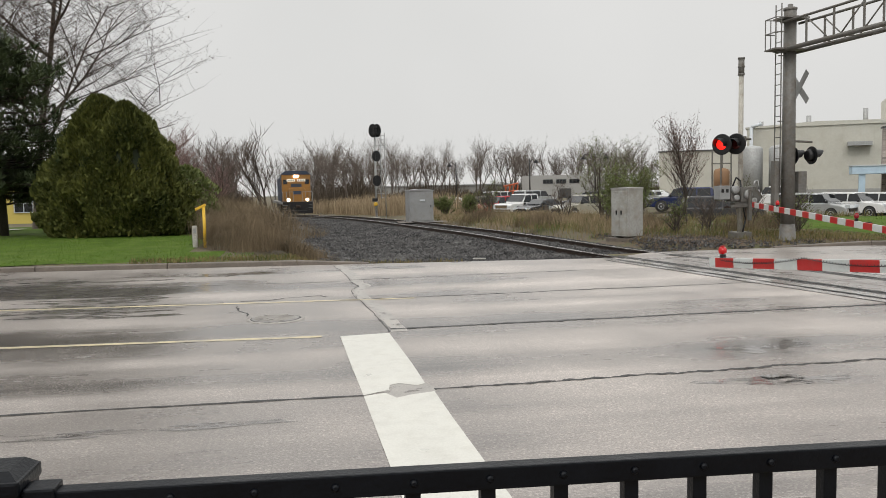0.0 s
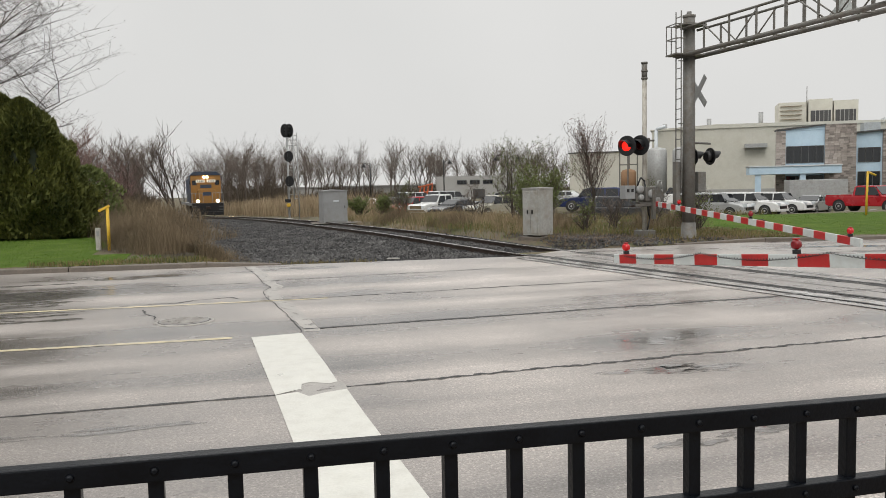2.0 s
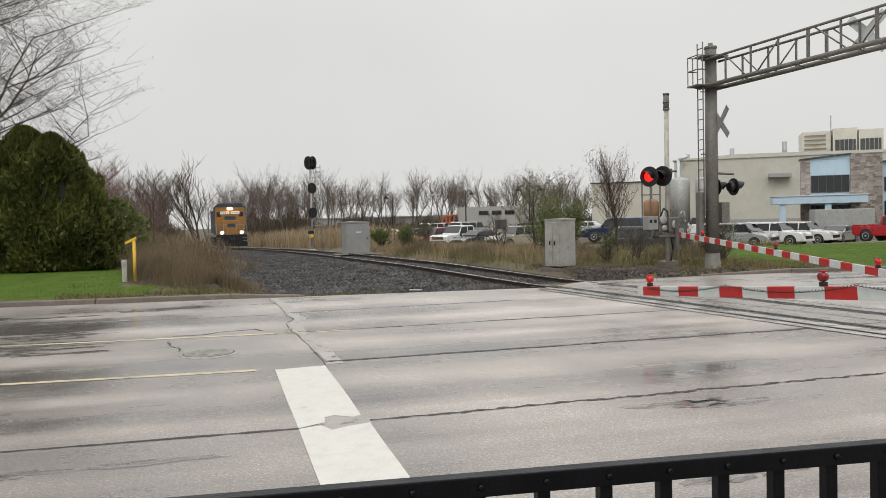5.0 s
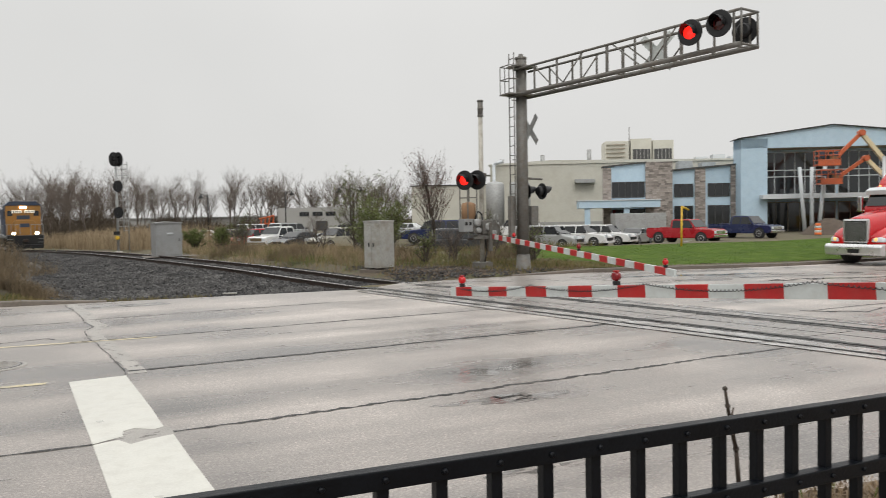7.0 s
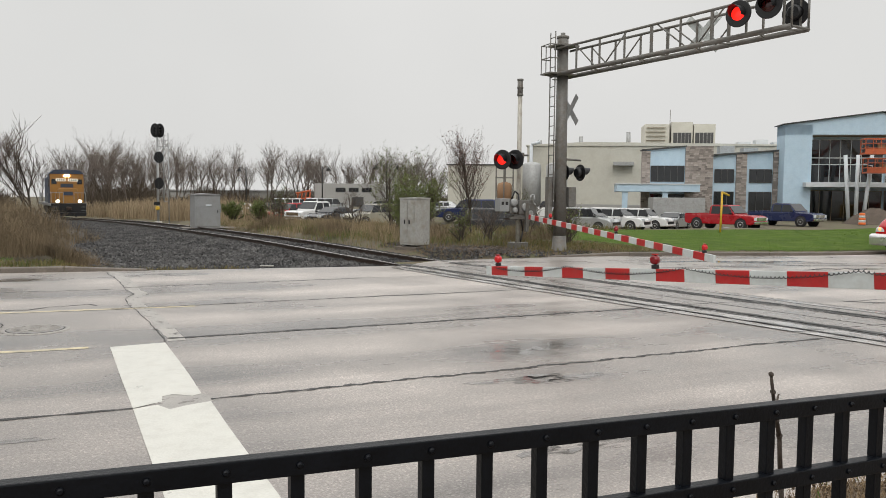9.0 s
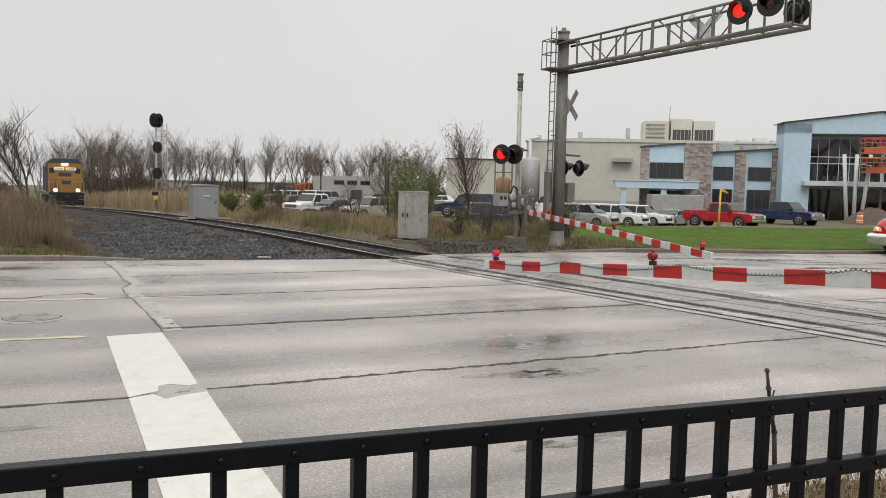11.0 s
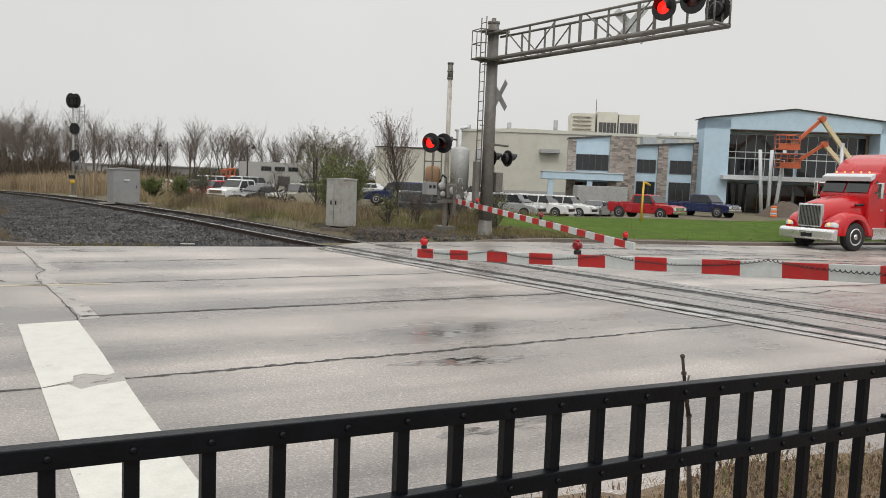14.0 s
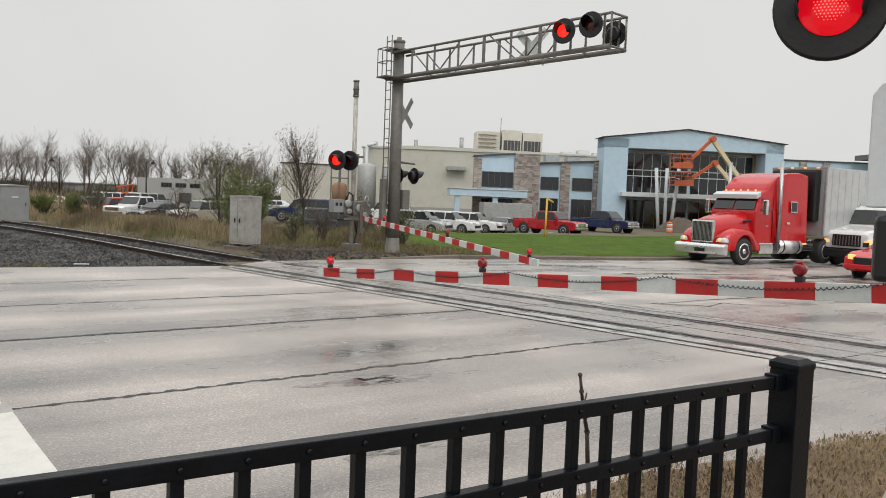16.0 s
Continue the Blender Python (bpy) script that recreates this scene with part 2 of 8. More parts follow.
M["post_grey"] = mat("weathered_steel_post", (0.155, 0.15, 0.138), 0.55, metal=0.2, var=0.22, scale=2.5, fine=20, dirt=(0.12, 0.09, 0.06), dirt_amount=0.5)
M["mast"] = mat("aluminium_mast", (0.45, 0.43, 0.38), 0.55, metal=0.2, var=0.18, scale=3, dirt=(0.22, 0.18, 0.13), dirt_amount=0.5)
M["cab_grey"] = mat("grey_painted_cabinet", (0.27, 0.275, 0.275), 0.5, var=0.1, scale=1.5, fine=20, dirt=(0.2, 0.19, 0.17), dirt_amount=0.4)
M["cab_white"] = mat("weathered_aluminium_cabinet", (0.37, 0.365, 0.34), 0.55, metal=0.1, var=0.2, scale=1.6, fine=15, dirt=(0.25, 0.22, 0.17), dirt_amount=0.65)
M["black"] = mat("black_paint", (0.006, 0.006, 0.007), 0.45, var=0.25, scale=5)
M["fence"] = mat("black_powder_coat", (0.003, 0.0042, 0.0065), 0.36, var=0.3, scale=8, fine=120, bump=0.12)
M["fence"].node_tree.nodes["Principled BSDF"].inputs["IOR"].default_value = 1.38
M["fence"].node_tree.nodes["Principled BSDF"].inputs["Specular IOR Level"].default_value = 0.3
M["rubber"] = mat("rubber", (0.018, 0.018, 0.018), 0.65, var=0.3, scale=8)
M["chrome"] = mat("chrome", (0.75, 0.75, 0.76), 0.12, metal=1.0, var=0.06, bump=0.0)
M["bright_steel"] = mat("bright_metal", (0.72, 0.72, 0.72), 0.3, metal=0.85, var=0.1, bump=0.02)
M["litter"] = leaf_mat("leaf_litter", (0.07, 0.05, 0.035), (0.24, 0.175, 0.12), 0.9)
M["steel"] = mat("dull_steel", (0.42, 0.42, 0.42), 0.35, metal=0.9, var=0.15)
M["red_refl"] = mat("red_reflective", (0.42, 0.01, 0.01), 0.4, var=0.12, scale=4, dirt=(0.35, 0.05, 0.04), dirt_amount=0.3)
M["white_refl"] = mat("white_reflective", (0.54, 0.57, 0.56), 0.4, var=0.08, scale=4, dirt=(0.4, 0.4, 0.37), dirt_amount=0.3)
M["lens_on"] = mat("lit_red_lens", (0.6, 0.01, 0.01), 0.2, var=0.05, bump=0, emit=(1.0, 0.02, 0.012), power=1.3)
M["lens_near"] = mat("lit_red_led_lens", (0.45, 0.004, 0.008), 0.15, var=0.05, bump=0, emit=(1.0, 0.006, 0.02), power=0.55)
M["lens_bead"] = mat("lit_red_bead", (0.7, 0.02, 0.02), 0.2, var=0.05, bump=0, emit=(1.0, 0.10, 0.07), power=2.2)
M["gate_off"] = mat("red_gate_lens", (0.2, 0.006, 0.01), 0.12, var=0.1, bump=0)
M["lens_off"] = mat("dark_red_lens", (0.05, 0.006, 0.006), 0.12, var=0.1, bump=0)
M["lens_glow"] = mat("lit_gate_lamp", (0.4, 0.008, 0.01), 0.15, var=0.05, bump=0, emit=(1.0, 0.015, 0.02), power=0.12)
M["head_on"] = mat("lit_headlight", (1, 0.9, 0.7), 0.2, var=0.02, bump=0, emit=(1.0, 0.72, 0.4), power=14.0)
M["amber_on"] = mat("lit_amber_marker", (0.9, 0.45, 0.1), 0.2, var=0.02, bump=0, emit=(1.0, 0.5, 0.2), power=0.8)
M["glass"] = mat("dark_window_glass", (0.012, 0.014, 0.016), 0.05, var=0.3, scale=0.5, bump=0.0)
M["glass"].node_tree.nodes["Principled BSDF"].inputs["Specular IOR Level"].default_value = 0.6
M["truck_red"] = mat("red_truck_paint", (0.46, 0.005, 0.009), 0.22, var=0.08, scale=1, bump=0.02, coat=0.3)
M["car_red"] = mat("red_car_paint", (0.36, 0.008, 0.014), 0.25, var=0.08, scale=1, bump=0.02, coat=0.2)
M["car_white"] = mat("white_car_paint", (0.68, 0.68, 0.67), 0.28, var=0.05, scale=1, bump=0.02, coat=0.5)
M["car_silver"] = mat("silver_car_paint", (0.42, 0.43, 0.43), 0.3, metal=0.5, var=0.06, scale=1, bump=0.02, coat=0.5)
M["car_blue"] = mat("dark_blue_car_paint", (0.01, 0.018, 0.07), 0.25, var=0.08, scale=1, bump=0.02, coat=0.2)
M["car_dark"] = mat("charcoal_car_paint", (0.035, 0.036, 0.04), 0.28, var=0.08, scale=1, bump=0.02, coat=0.6)
M["car_tan"] = mat("tan_car_paint", (0.36, 0.34, 0.27), 0.3, metal=0.3, var=0.06, scale=1, bump=0.02, coat=0.5)
M["trailer"] = mat("ribbed_trailer_skin", (0.55, 0.56, 0.56), 0.35, metal=0.4, var=0.1, scale=1.5, dirt=(0.35, 0.34, 0.32), dirt_amount=0.3)
M["loco_yellow"] = mat("yellow_loco_paint", (0.29, 0.14, 0.027), 0.6, var=0.15, scale=1.5, dirt=(0.22, 0.12, 0.04), dirt_amount=0.6)
M["loco_blue"] = mat("dark_blue_loco_paint", (0.025, 0.04, 0.075), 0.5, var=0.2, scale=1.5, dirt=(0.06, 0.055, 0.05), dirt_amount=0.6)
M["loco_grey"] = mat("grey_loco_paint", (0.24, 0.25, 0.25), 0.5, var=0.15, scale=1.5, dirt=(0.12, 0.1, 0.08), dirt_amount=0.6)
M["bld_blue"] = mat("light_blue_sheathing", (0.45, 0.58, 0.68), 0.7, var=0.06, scale=0.8, fine=6, bump=0.05, dirt=(0.34, 0.48, 0.6), dirt_amount=0.4)
M["bld_stone"] = mat("stacked_stone", (0.31, 0.272, 0.245), 0.85, var=0.25, scale=2, fine=10, bump=0.5, rand=0.42)
M["bld_beige"] = mat("beige_metal_siding", (0.53, 0.515, 0.45), 0.6, var=0.06, scale=0.4, fine=4, bump=0.05, dirt=(0.42, 0.39, 0.32), dirt_amount=0.35)
M["bld_grey"] = mat("grey_block_wall", (0.34, 0.335, 0.32), 0.8, var=0.1, scale=0.4, fine=5, bump=0.1)
M["trim_white"] = mat("pale_trim", (0.55, 0.58, 0.6), 0.5, var=0.06, scale=2)
M["roof_edge"] = mat("dark_roof_edge", (0.06, 0.06, 0.06), 0.6)
M["mullion"] = mat("pale_mullion", (0.5, 0.52, 0.52), 0.5, var=0.05)
M["tan_frame"] = mat("bronze_frame", (0.2, 0.16, 0.11), 0.6, var=0.1)
M["lift_orange"] = mat("orange_lift_paint", (0.5, 0.105, 0.035), 0.4, var=0.12, scale=2, dirt=(0.3, 0.1, 0.05), dirt_amount=0.3)
M["lift_cream"] = mat("cream_boom_paint", (0.68, 0.56, 0.36), 0.4, var=0.1, scale=2, dirt=(0.45, 0.36, 0.24), dirt_amount=0.3)
M["yellow"] = mat("yellow_paint", (0.68, 0.42, 0.03), 0.5, var=0.12, scale=4, dirt=(0.4, 0.25, 0.05), dirt_amount=0.5)
M["orange"] = mat("orange_plastic", (0.75, 0.16, 0.03), 0.5, var=0.1)
M["bark"] = mat("grey_bark", (0.11, 0.09, 0.075), 0.9, var=0.35, scale=6, fine=30, bump=0.6)
M["bark_dark"] = mat("dark_bark", (0.055, 0.043, 0.035), 0.9, var=0.35, scale=6, fine=30, bump=0.6)
M["twig"] = leaf_mat("bare_twigs", (0.06, 0.046, 0.037), (0.15, 0.12, 0.1), 0.9)
M["understory"] = leaf_mat("shaded_undergrowth", (0.04, 0.034, 0.024), (0.11, 0.085, 0.065), 0.95)
M["maple_twig"] = leaf_mat("maple_twigs", (0.045, 0.036, 0.03), (0.095, 0.075, 0.062), 0.9)
M["maple_bud"] = leaf_mat("maple_buds", (0.07, 0.045, 0.035), (0.16, 0.1, 0.075), 0.9)
M["twig_red"] = leaf_mat("budding_twigs", (0.13, 0.085, 0.075), (0.25, 0.165, 0.15), 0.9)
M["brush"] = leaf_mat("dry_brush", (0.085, 0.066, 0.043), (0.25, 0.19, 0.12), 0.9)
M["needle"] = leaf_mat("pine_needles", (0.036, 0.052, 0.026), (0.115, 0.14, 0.07), 0.7)
M["cedar"] = leaf_mat("arborvitae_leaves", (0.024, 0.035, 0.009), (0.135, 0.14, 0.034), 0.7)
# near-black green: the shade inside the bush is put into this colour
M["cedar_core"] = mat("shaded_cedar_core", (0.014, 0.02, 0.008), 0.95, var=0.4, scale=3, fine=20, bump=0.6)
M["spring"] = leaf_mat("spring_leaves", (0.07, 0.095, 0.03), (0.19, 0.21, 0.075), 0.7)
# twig brown lifted paler and greyer, with distance haze mixed into the colour
M["twig_hazed"] = leaf_mat("hazed_far_twigs", (0.085, 0.068, 0.057), (0.2, 0.165, 0.14), 0.9)
M["grass"] = leaf_mat("lawn_grass", (0.062, 0.115, 0.013), (0.125, 0.195, 0.027), 0.7)
M["reed"] = leaf_mat("dry_reeds", (0.17, 0.125, 0.075), (0.42, 0.33, 0.215), 0.85)
M["weed"] = leaf_mat("mixed_weeds", (0.06, 0.08, 0.022), (0.27, 0.2, 0.1), 0.85)
M["straw"] = leaf_mat("dead_grass_straw", (0.12, 0.08, 0.045), (0.42, 0.31, 0.18), 0.85)
M["house"] = mat("yellow_house_siding", (0.6, 0.48, 0.12), 0.7, var=0.06, scale=1)
M["rust"] = mat("rust_brown_tank", (0.26, 0.15, 0.08), 0.7, var=0.2, scale=1)
M["plate"] = mat("number_board", (0.75, 0.72, 0.62), 0.4, var=0.05, emit=(1.0, 0.95, 0.8), power=0.35)
M["soil_heap"] = mat("dark_soil", (0.085, 0.065, 0.05), 0.95, var=0.4, scale=2, fine=15, bump=0.8)


# ---- building helpers ----
def smooth01(a):
    a = max(0.0, min(1.0, a))
    return a * a * (3 - 2 * a)


def gz(x, y):
    """Height of the land: a hump at the crossing, falling away down both roads and along the track."""
    z = -0.28 * smooth01((x - 12) / 16) - 0.3 * smooth01((x - 28) / 25)
    z -= 1.2 * smooth01((y - 38) / 75) * smooth01((24 - x) / 14)
    z -= 1.6 * smooth01((y - 125) / 95) * smooth01((24 - x) / 14)
    z -= 0.2 * smooth01((y - 30) / 25) * smooth01((x - 12) / 6) * smooth01((30 - x) / 8)
    return z


def track_x(y):
    """Centre line of the track."""
    s = 10.9 - 0.175 * y
    if y > 40:
        s += 0.0008 * (min(y, 88) - 40) ** 2
    if y > 88:
        s += 0.06 * (y - 88)
    return s + 0.76


def link(name, bm, material, smooth=False):
    me = bpy.data.meshes.new(name)
    bm.to_mesh(me)
    bm.free()
    me.materials.append(material)
    if smooth:
        me.shade_smooth()
    return me


def part(name, bm, material, parent, label="", smooth=False):
    """One mesh object under a thing or a part."""
    ob = new(name, link(name, bm, material, smooth))
    ob.parent = parent
    if label:
        ob["label"] = label
    return ob


def shared(name, me, parent, m):
    ob = new(name, me)
    ob.parent = parent
    ob.matrix_basis = m
    return ob


def thing(name, label, category, m=None, group="", kind=""):
    ob = new(name)
    ob.empty_display_size = 0.2
    if m is not None:
        ob.matrix_world = m
    return tagged(ob, label, category, group, kind)


def raw(name, verts, faces, material):
    me = bpy.data.meshes.new(name)
    me.from_pydata([tuple(v) for v in verts], [], faces)
    me.materials.append(material)
    return me


def B():
    return bmesh.new()


def box(bm, x0, x1, y0, y1, z0, z1, bev=0.0, m=None):
    vs = [bm.verts.new(Vector((x, y, z)) if m is None else m @ Vector((x, y, z)))
          for x in (x0, x1) for y in (y0, y1) for z in (z0, z1)]
    fs = [bm.faces.new([vs[i] for i in f]) for f in
          ((0, 1, 3, 2), (4, 6, 7, 5), (0, 4, 5, 1), (2, 3, 7, 6), (0, 2, 6, 4), (1, 5, 7, 3))]
    if bev:
        es = list({e for f in fs for e in f.edges})
        bmesh.ops.bevel(bm, geom=es, offset=bev, segments=2, affect="EDGES", profile=0.6)
    return bm


def tube(bm, p0, p1, r0, r1=None, seg=10, caps=True):
    p0, p1 = Vector(p0), Vector(p1)
    r1 = r0 if r1 is None else r1
    q = (p1 - p0).to_track_quat("Z", "Y")
    rings = []
    for p, r in ((p0, r0), (p1, r1)):
        rings.append([bm.verts.new(p + q @ Vector((r * math.cos(2 * math.pi * i / seg), r * math.sin(2 * math.pi * i / seg), 0)))
                      for i in range(seg)])
    for i in range(seg):
        f = bm.faces.new((rings[0][i], rings[0][(i + 1) % seg], rings[1][(i + 1) % seg], rings[1][i]))
        f.smooth = seg > 6
    if caps:
        bm.faces.new(list(reversed(rings[0])))
        bm.faces.new(rings[1])
    return bm


def path_tube(bm, pts, r, seg=6):
    for a, b in zip(pts, pts[1:]):
        tube(bm, a, b, r, r, seg)
    return bm


def lathe(bm, profile, m, seg=24):
    """profile: (radius, height) pairs, turned round local z and placed by m."""
    rings = []
    for r, h in profile:
        rings.append([bm.verts.new(m @ Vector((r * math.cos(2 * math.pi * i / seg), r * math.sin(2 * math.pi * i / seg), h))) for i in range(seg)])
    for a, b in zip(rings, rings[1:]):
        for i in range(seg):
            f = bm.faces.new((a[i], a[(i + 1) % seg], b[(i + 1) % seg], b[i]))
            f.smooth = True
    bm.faces.new(list(reversed(rings[0])))
    bm.faces.new(rings[-1])
    return bm


def prism(bm, prof, y0, y1, bev=0.0, inset=None):
    """Profile of (x, z) points extruded along y; inset narrows the y of single points: {index: metres}."""
    inset = inset or {}
    a = [bm.verts.new((x, y0 + inset.get(i, 0), z)) for i, (x, z) in enumerate(prof)]
    b = [bm.verts.new((x, y1 - inset.get(i, 0), z)) for i, (x, z) in enumerate(prof)]
    n = len(prof)
    fs = [bm.faces.new(a), bm.faces.new(list(reversed(b)))]
    for i in range(n):
        fs.append(bm.faces.new((a[i], b[i], b[(i + 1) % n], a[(i + 1) % n])))
    bmesh.ops.recalc_face_normals(bm, faces=fs)
    if bev:
        bmesh.ops.bevel(bm, geom=list({e for f in fs for e in f.edges}), offset=bev, segments=2, affect="EDGES", profile=0.6)
    return bm


def strip(name, pts, width, material, lift, label="", category="", wobble=0.0, rng=None):
    """A flat band on the ground along a polyline."""
    rng = rng or random.Random(5)
    verts, faces = [], []
    for i, (x, y) in enumerate(pts):
        a = pts[max(0, i - 1)]
        b = pts[min(len(pts) - 1, i + 1)]
        d = Vector((b[0] - a[0], b[1] - a[1], 0)).normalized()
        nrm = Vector((-d.y, d.x, 0))
        w = width * (1 + wobble * rng.uniform(-1, 1)) / 2
        for s in (-1, 1):
            p = Vector((x, y, 0)) + nrm * w * s
            verts.append((p.x, p.y, gz(p.x, p.y) + lift))
    for i in range(len(pts) - 1):
        faces.append((2 * i, 2 * i + 2, 2 * i + 3, 2 * i + 1))
    ob = new(name, raw(name, verts, faces, material))
    return tagged(ob, label, category, kind="structure") if label else ob


def wander(x0, y0, x1, y1, n, amp, rng):
    """A wavering line between two points."""
    pts, off = [], 0.0
    for i in range(n + 1):
        t = i / n
        off = off * 0.6 + rng.uniform(-amp, amp) * 0.8
        k = min(1, t * 6, (1 - t) * 6)
        pts.append((x0 + (x1 - x0) * t, y0 + (y1 - y0) * t + off * k))
    return pts


def ragged(pts, step, amp, rng):
    """A polyline cut into short steps that waver off its corners."""
    out = []
    off = 0.0
    for (xa, ya), (xb, yb) in zip(pts, pts[1:]):
        d = math.hypot(xb - xa, yb - ya)
        n = max(2, int(d / step))
        for i in range(n):
            t = i / n
            s = t * t * (3 - 2 * t)
            off = off * 0.7 + rng.uniform(-amp, amp)
            out.append((xa + (xb - xa) * s + off * abs(yb - ya) / d, ya + (yb - ya) * t + off * abs(xb - xa) / d))
    out.append(pts[-1])
    return out


# ---- ground, road, track bed ----
EDGE_Y = 3.05          # near edge of the asphalt


def far_kerb(x):
    if x < 8:
        return 18.8 - 0.1 * x
    return 19.45 + 0.05 * (x - 14)


def lot_dip(x, y):
    """The near part of the parking lot lies in a shallow hollow."""
    t = max(0.0, min(1.0, ((x - 24) * 19 + (y - 45) * 8) / 425))
    d = math.hypot(x - 24 - 19 * t, y - 45 - 8 * t)
    u = max(0.0, min(1.0, (y - 57) / 21))
    e = math.hypot(x - 19.5 + 4 * u, y - 57 - 21 * u)
    return max(0.5 * smooth01((8.5 - d) / 5), 0.36 * smooth01((8 - e) / 4))


def land(x, y):
    """Soil height: below the road, a little above it beyond the kerbs."""
    z = gz(x, y) - lot_dip(x, y)
    fk = far_kerb(x)
    if EDGE_Y - 0.4 < y < fk + 0.3:
        return z - 0.12
    if y >= fk + 0.3:
        z += 0.11 * smooth01((y - fk - 0.2) / 0.4)
        if x < 2:
            z += 0.12 * smooth01((y - 20) / 8) * smooth01((26 - abs(y - 26)) / 10)
        if x > 17:
            z += 0.33 * smooth01((y - fk) / 8) * smooth01((38 - y) / 8) * smooth01((x - 16) / 7)
        d = abs(x - track_x(y))
        w = 2.7 if x > track_x(y) else 8.4 - 2.6 * smooth01((y - 20) / 22)
        if d < w:
            z -= 0.62 * smooth01((w - d) / 1.2) * smooth01((y - fk - 0.1) / 1.2)
    else:
        z -= 0.02
    return z


def grid_mesh(name, xs, ys, height, material):
    verts = [(x, y, height(x, y)) for y in ys for x in xs]
    n = len(xs)
    faces = [(j * n + i, j * n + i + 1, (j + 1) * n + i + 1, (j + 1) * n + i) for j in range(len(ys) - 1) for i in range(n - 1)]
    me = raw(name, verts, faces, material)
    me.shade_smooth()
    return me


far_steps = [900, 600, 400, 280, 200, 150, 120]
xs = [-v for v in far_steps] + [-100 + 2.0 * i for i in range(101)] + [v for v in reversed(far_steps)]
ys = [-700, -400, -200, -100, -50, -25, -12, -6, -3, -1, 0, 1, 2, 2.5, 2.7, 3.1] + [3.6 + 0.9 * i for i in range(16)] + \
     [17.6 + 0.2 * i for i in range(25)] + [23 + 1.2 * i for i in range(50)] + [90, 100, 115, 135, 160, 200, 280, 400, 600, 900]
tagged(new("ground", grid_mesh("ground", xs, ys, land, M["soil"])), "brown soil and thatch ground reaching the horizon", "ground", kind="structure")


rx = [-140, -110, -85, -70] + [-60 + 1.5 * i for i in range(94)] + [85, 100, 130, 170, 240]
verts, faces = [], []
rows_n = 13
for x in rx:
    for j in range(rows_n):
        y = EDGE_Y - 0.6 + (far_kerb(x) + 0.02 - EDGE_Y + 0.6) * j / (rows_n - 1)
        verts.append((x, y, gz(x, y)))
for i in range(len(rx) - 1):
    for j in range(rows_n - 1):
        a = i * rows_n + j
        faces.append((a, a + rows_n, a + rows_n + 1, a + 1))
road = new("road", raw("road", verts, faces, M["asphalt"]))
tagged(road, "wide wet grey asphalt road with worn lanes", "road", kind="structure")

# near verge beside the fence; its edge draws back from the road towards the crossing
def verge_back(x):
    return 0.1 * smooth01((x - 2.5) / 1.5) + 0.3 * smooth01((x - 4.6) / 2.6) + 0.03 * math.sin(x * 3.7) + 0.02 * math.sin(x * 9.1)


verge_x = [-40 + 1.0 * i for i in range(40)] + [0.2 * i for i in range(75)] + [15 + 1.0 * i for i in range(45)]
verge_y = [-30, -8, -2, 0, 1, 2, 2.6, 2.95, EDGE_Y + 0.12]
verge_bumps = random.Random(58)
verts = []
for y in verge_y:
    for x in verge_x:
        yy = y - verge_back(x) * smooth01(y / 2.5)
        z = gz(x, yy) + 0.045 * smooth01((3.15 - y) / 0.5) - (0.01 if y > 3.1 else 0)
        verts.append((x, yy, z + verge_bumps.uniform(-0.008, 0.008) * (0 < y < 3)))
n_v = len(verge_x)
faces = [(j * n_v + i, j * n_v + i + 1, (j + 1) * n_v + i + 1, (j + 1) * n_v + i) for j in range(len(verge_y) - 1) for i in range(n_v - 1)]
verge_mesh = raw("verge", verts, faces, M["dirt"])
verge_mesh.shade_smooth()
tagged(new("verge", verge_mesh), "bare dirt verge with dead grass beside the fence", "ground", kind="structure")

# parking lot and lawn
lot = grid_mesh("parking_lot", [16 + 2 * i for i in range(60)], [44 + 2 * i for i in range(27)], lambda x, y: gz(x, y) - lot_dip(x, y) + 0.10, M["asphalt_lot"])
tagged(new("parking_lot", lot), "damp grey asphalt parking lot", "parking lot", kind="structure")

rng = random.Random(11)

# kerbs, segment by segment
def kerb_run(x0, x1, name):
    top = thing(name, "worn brown concrete kerb with damp stains", "kerb", kind="structure")
    x = x0
    while x < x1 - 0.2:
        w = min(3.0, x1 - x)
        ends = []
        for xx in (x + 0.012, x + w - 0.012):
            fy = far_kerb(xx)
            z = gz(xx, fy)
            end = smooth01((x1 - xx) / 1.6) if x1 < 8 else smooth01((xx - x0) / 1.6)
            h = 0.03 + 0.085 * end
            ends.append([(xx, fy, z - 0.15), (xx, fy + 0.025, z + h - 0.02), (xx, fy + 0.05, z + h), (xx, fy + 0.2, z + h), (xx, fy + 0.2, z - 0.15)])
        bm = B()
        a = [bm.verts.new(p) for p in ends[0]]
        b = [bm.verts.new(p) for p in ends[1]]
        bm.faces.new(a)
        bm.faces.new(list(reversed(b)))
        for i in range(5):
            bm.faces.new((a[i], b[i], b[(i + 1) % 5], a[(i + 1) % 5]))
        bmesh.ops.recalc_face_normals(bm, faces=bm.faces[:])
        part("kerb_stone", bm, M["kerb"], top)
        x += w


kerb_run(-60, 1.7, "kerb_west")
kerb_run(12.6, 90, "kerb_east")

# road markings and cracks

def flat(name, poly, material, lift, label, category):
    bm = B()
    bm.faces.new([bm.verts.new((x, y, gz(x, y) + lift)) for x, y in poly])
    bmesh.ops.recalc_face_normals(bm, faces=bm.faces[:])
    if bm.faces[0].normal.z < 0:
        bmesh.ops.reverse_faces(bm, faces=bm.faces[:])
    me = link(name, bm, material)
    return tagged(new(name, me), label, category, kind="structure")


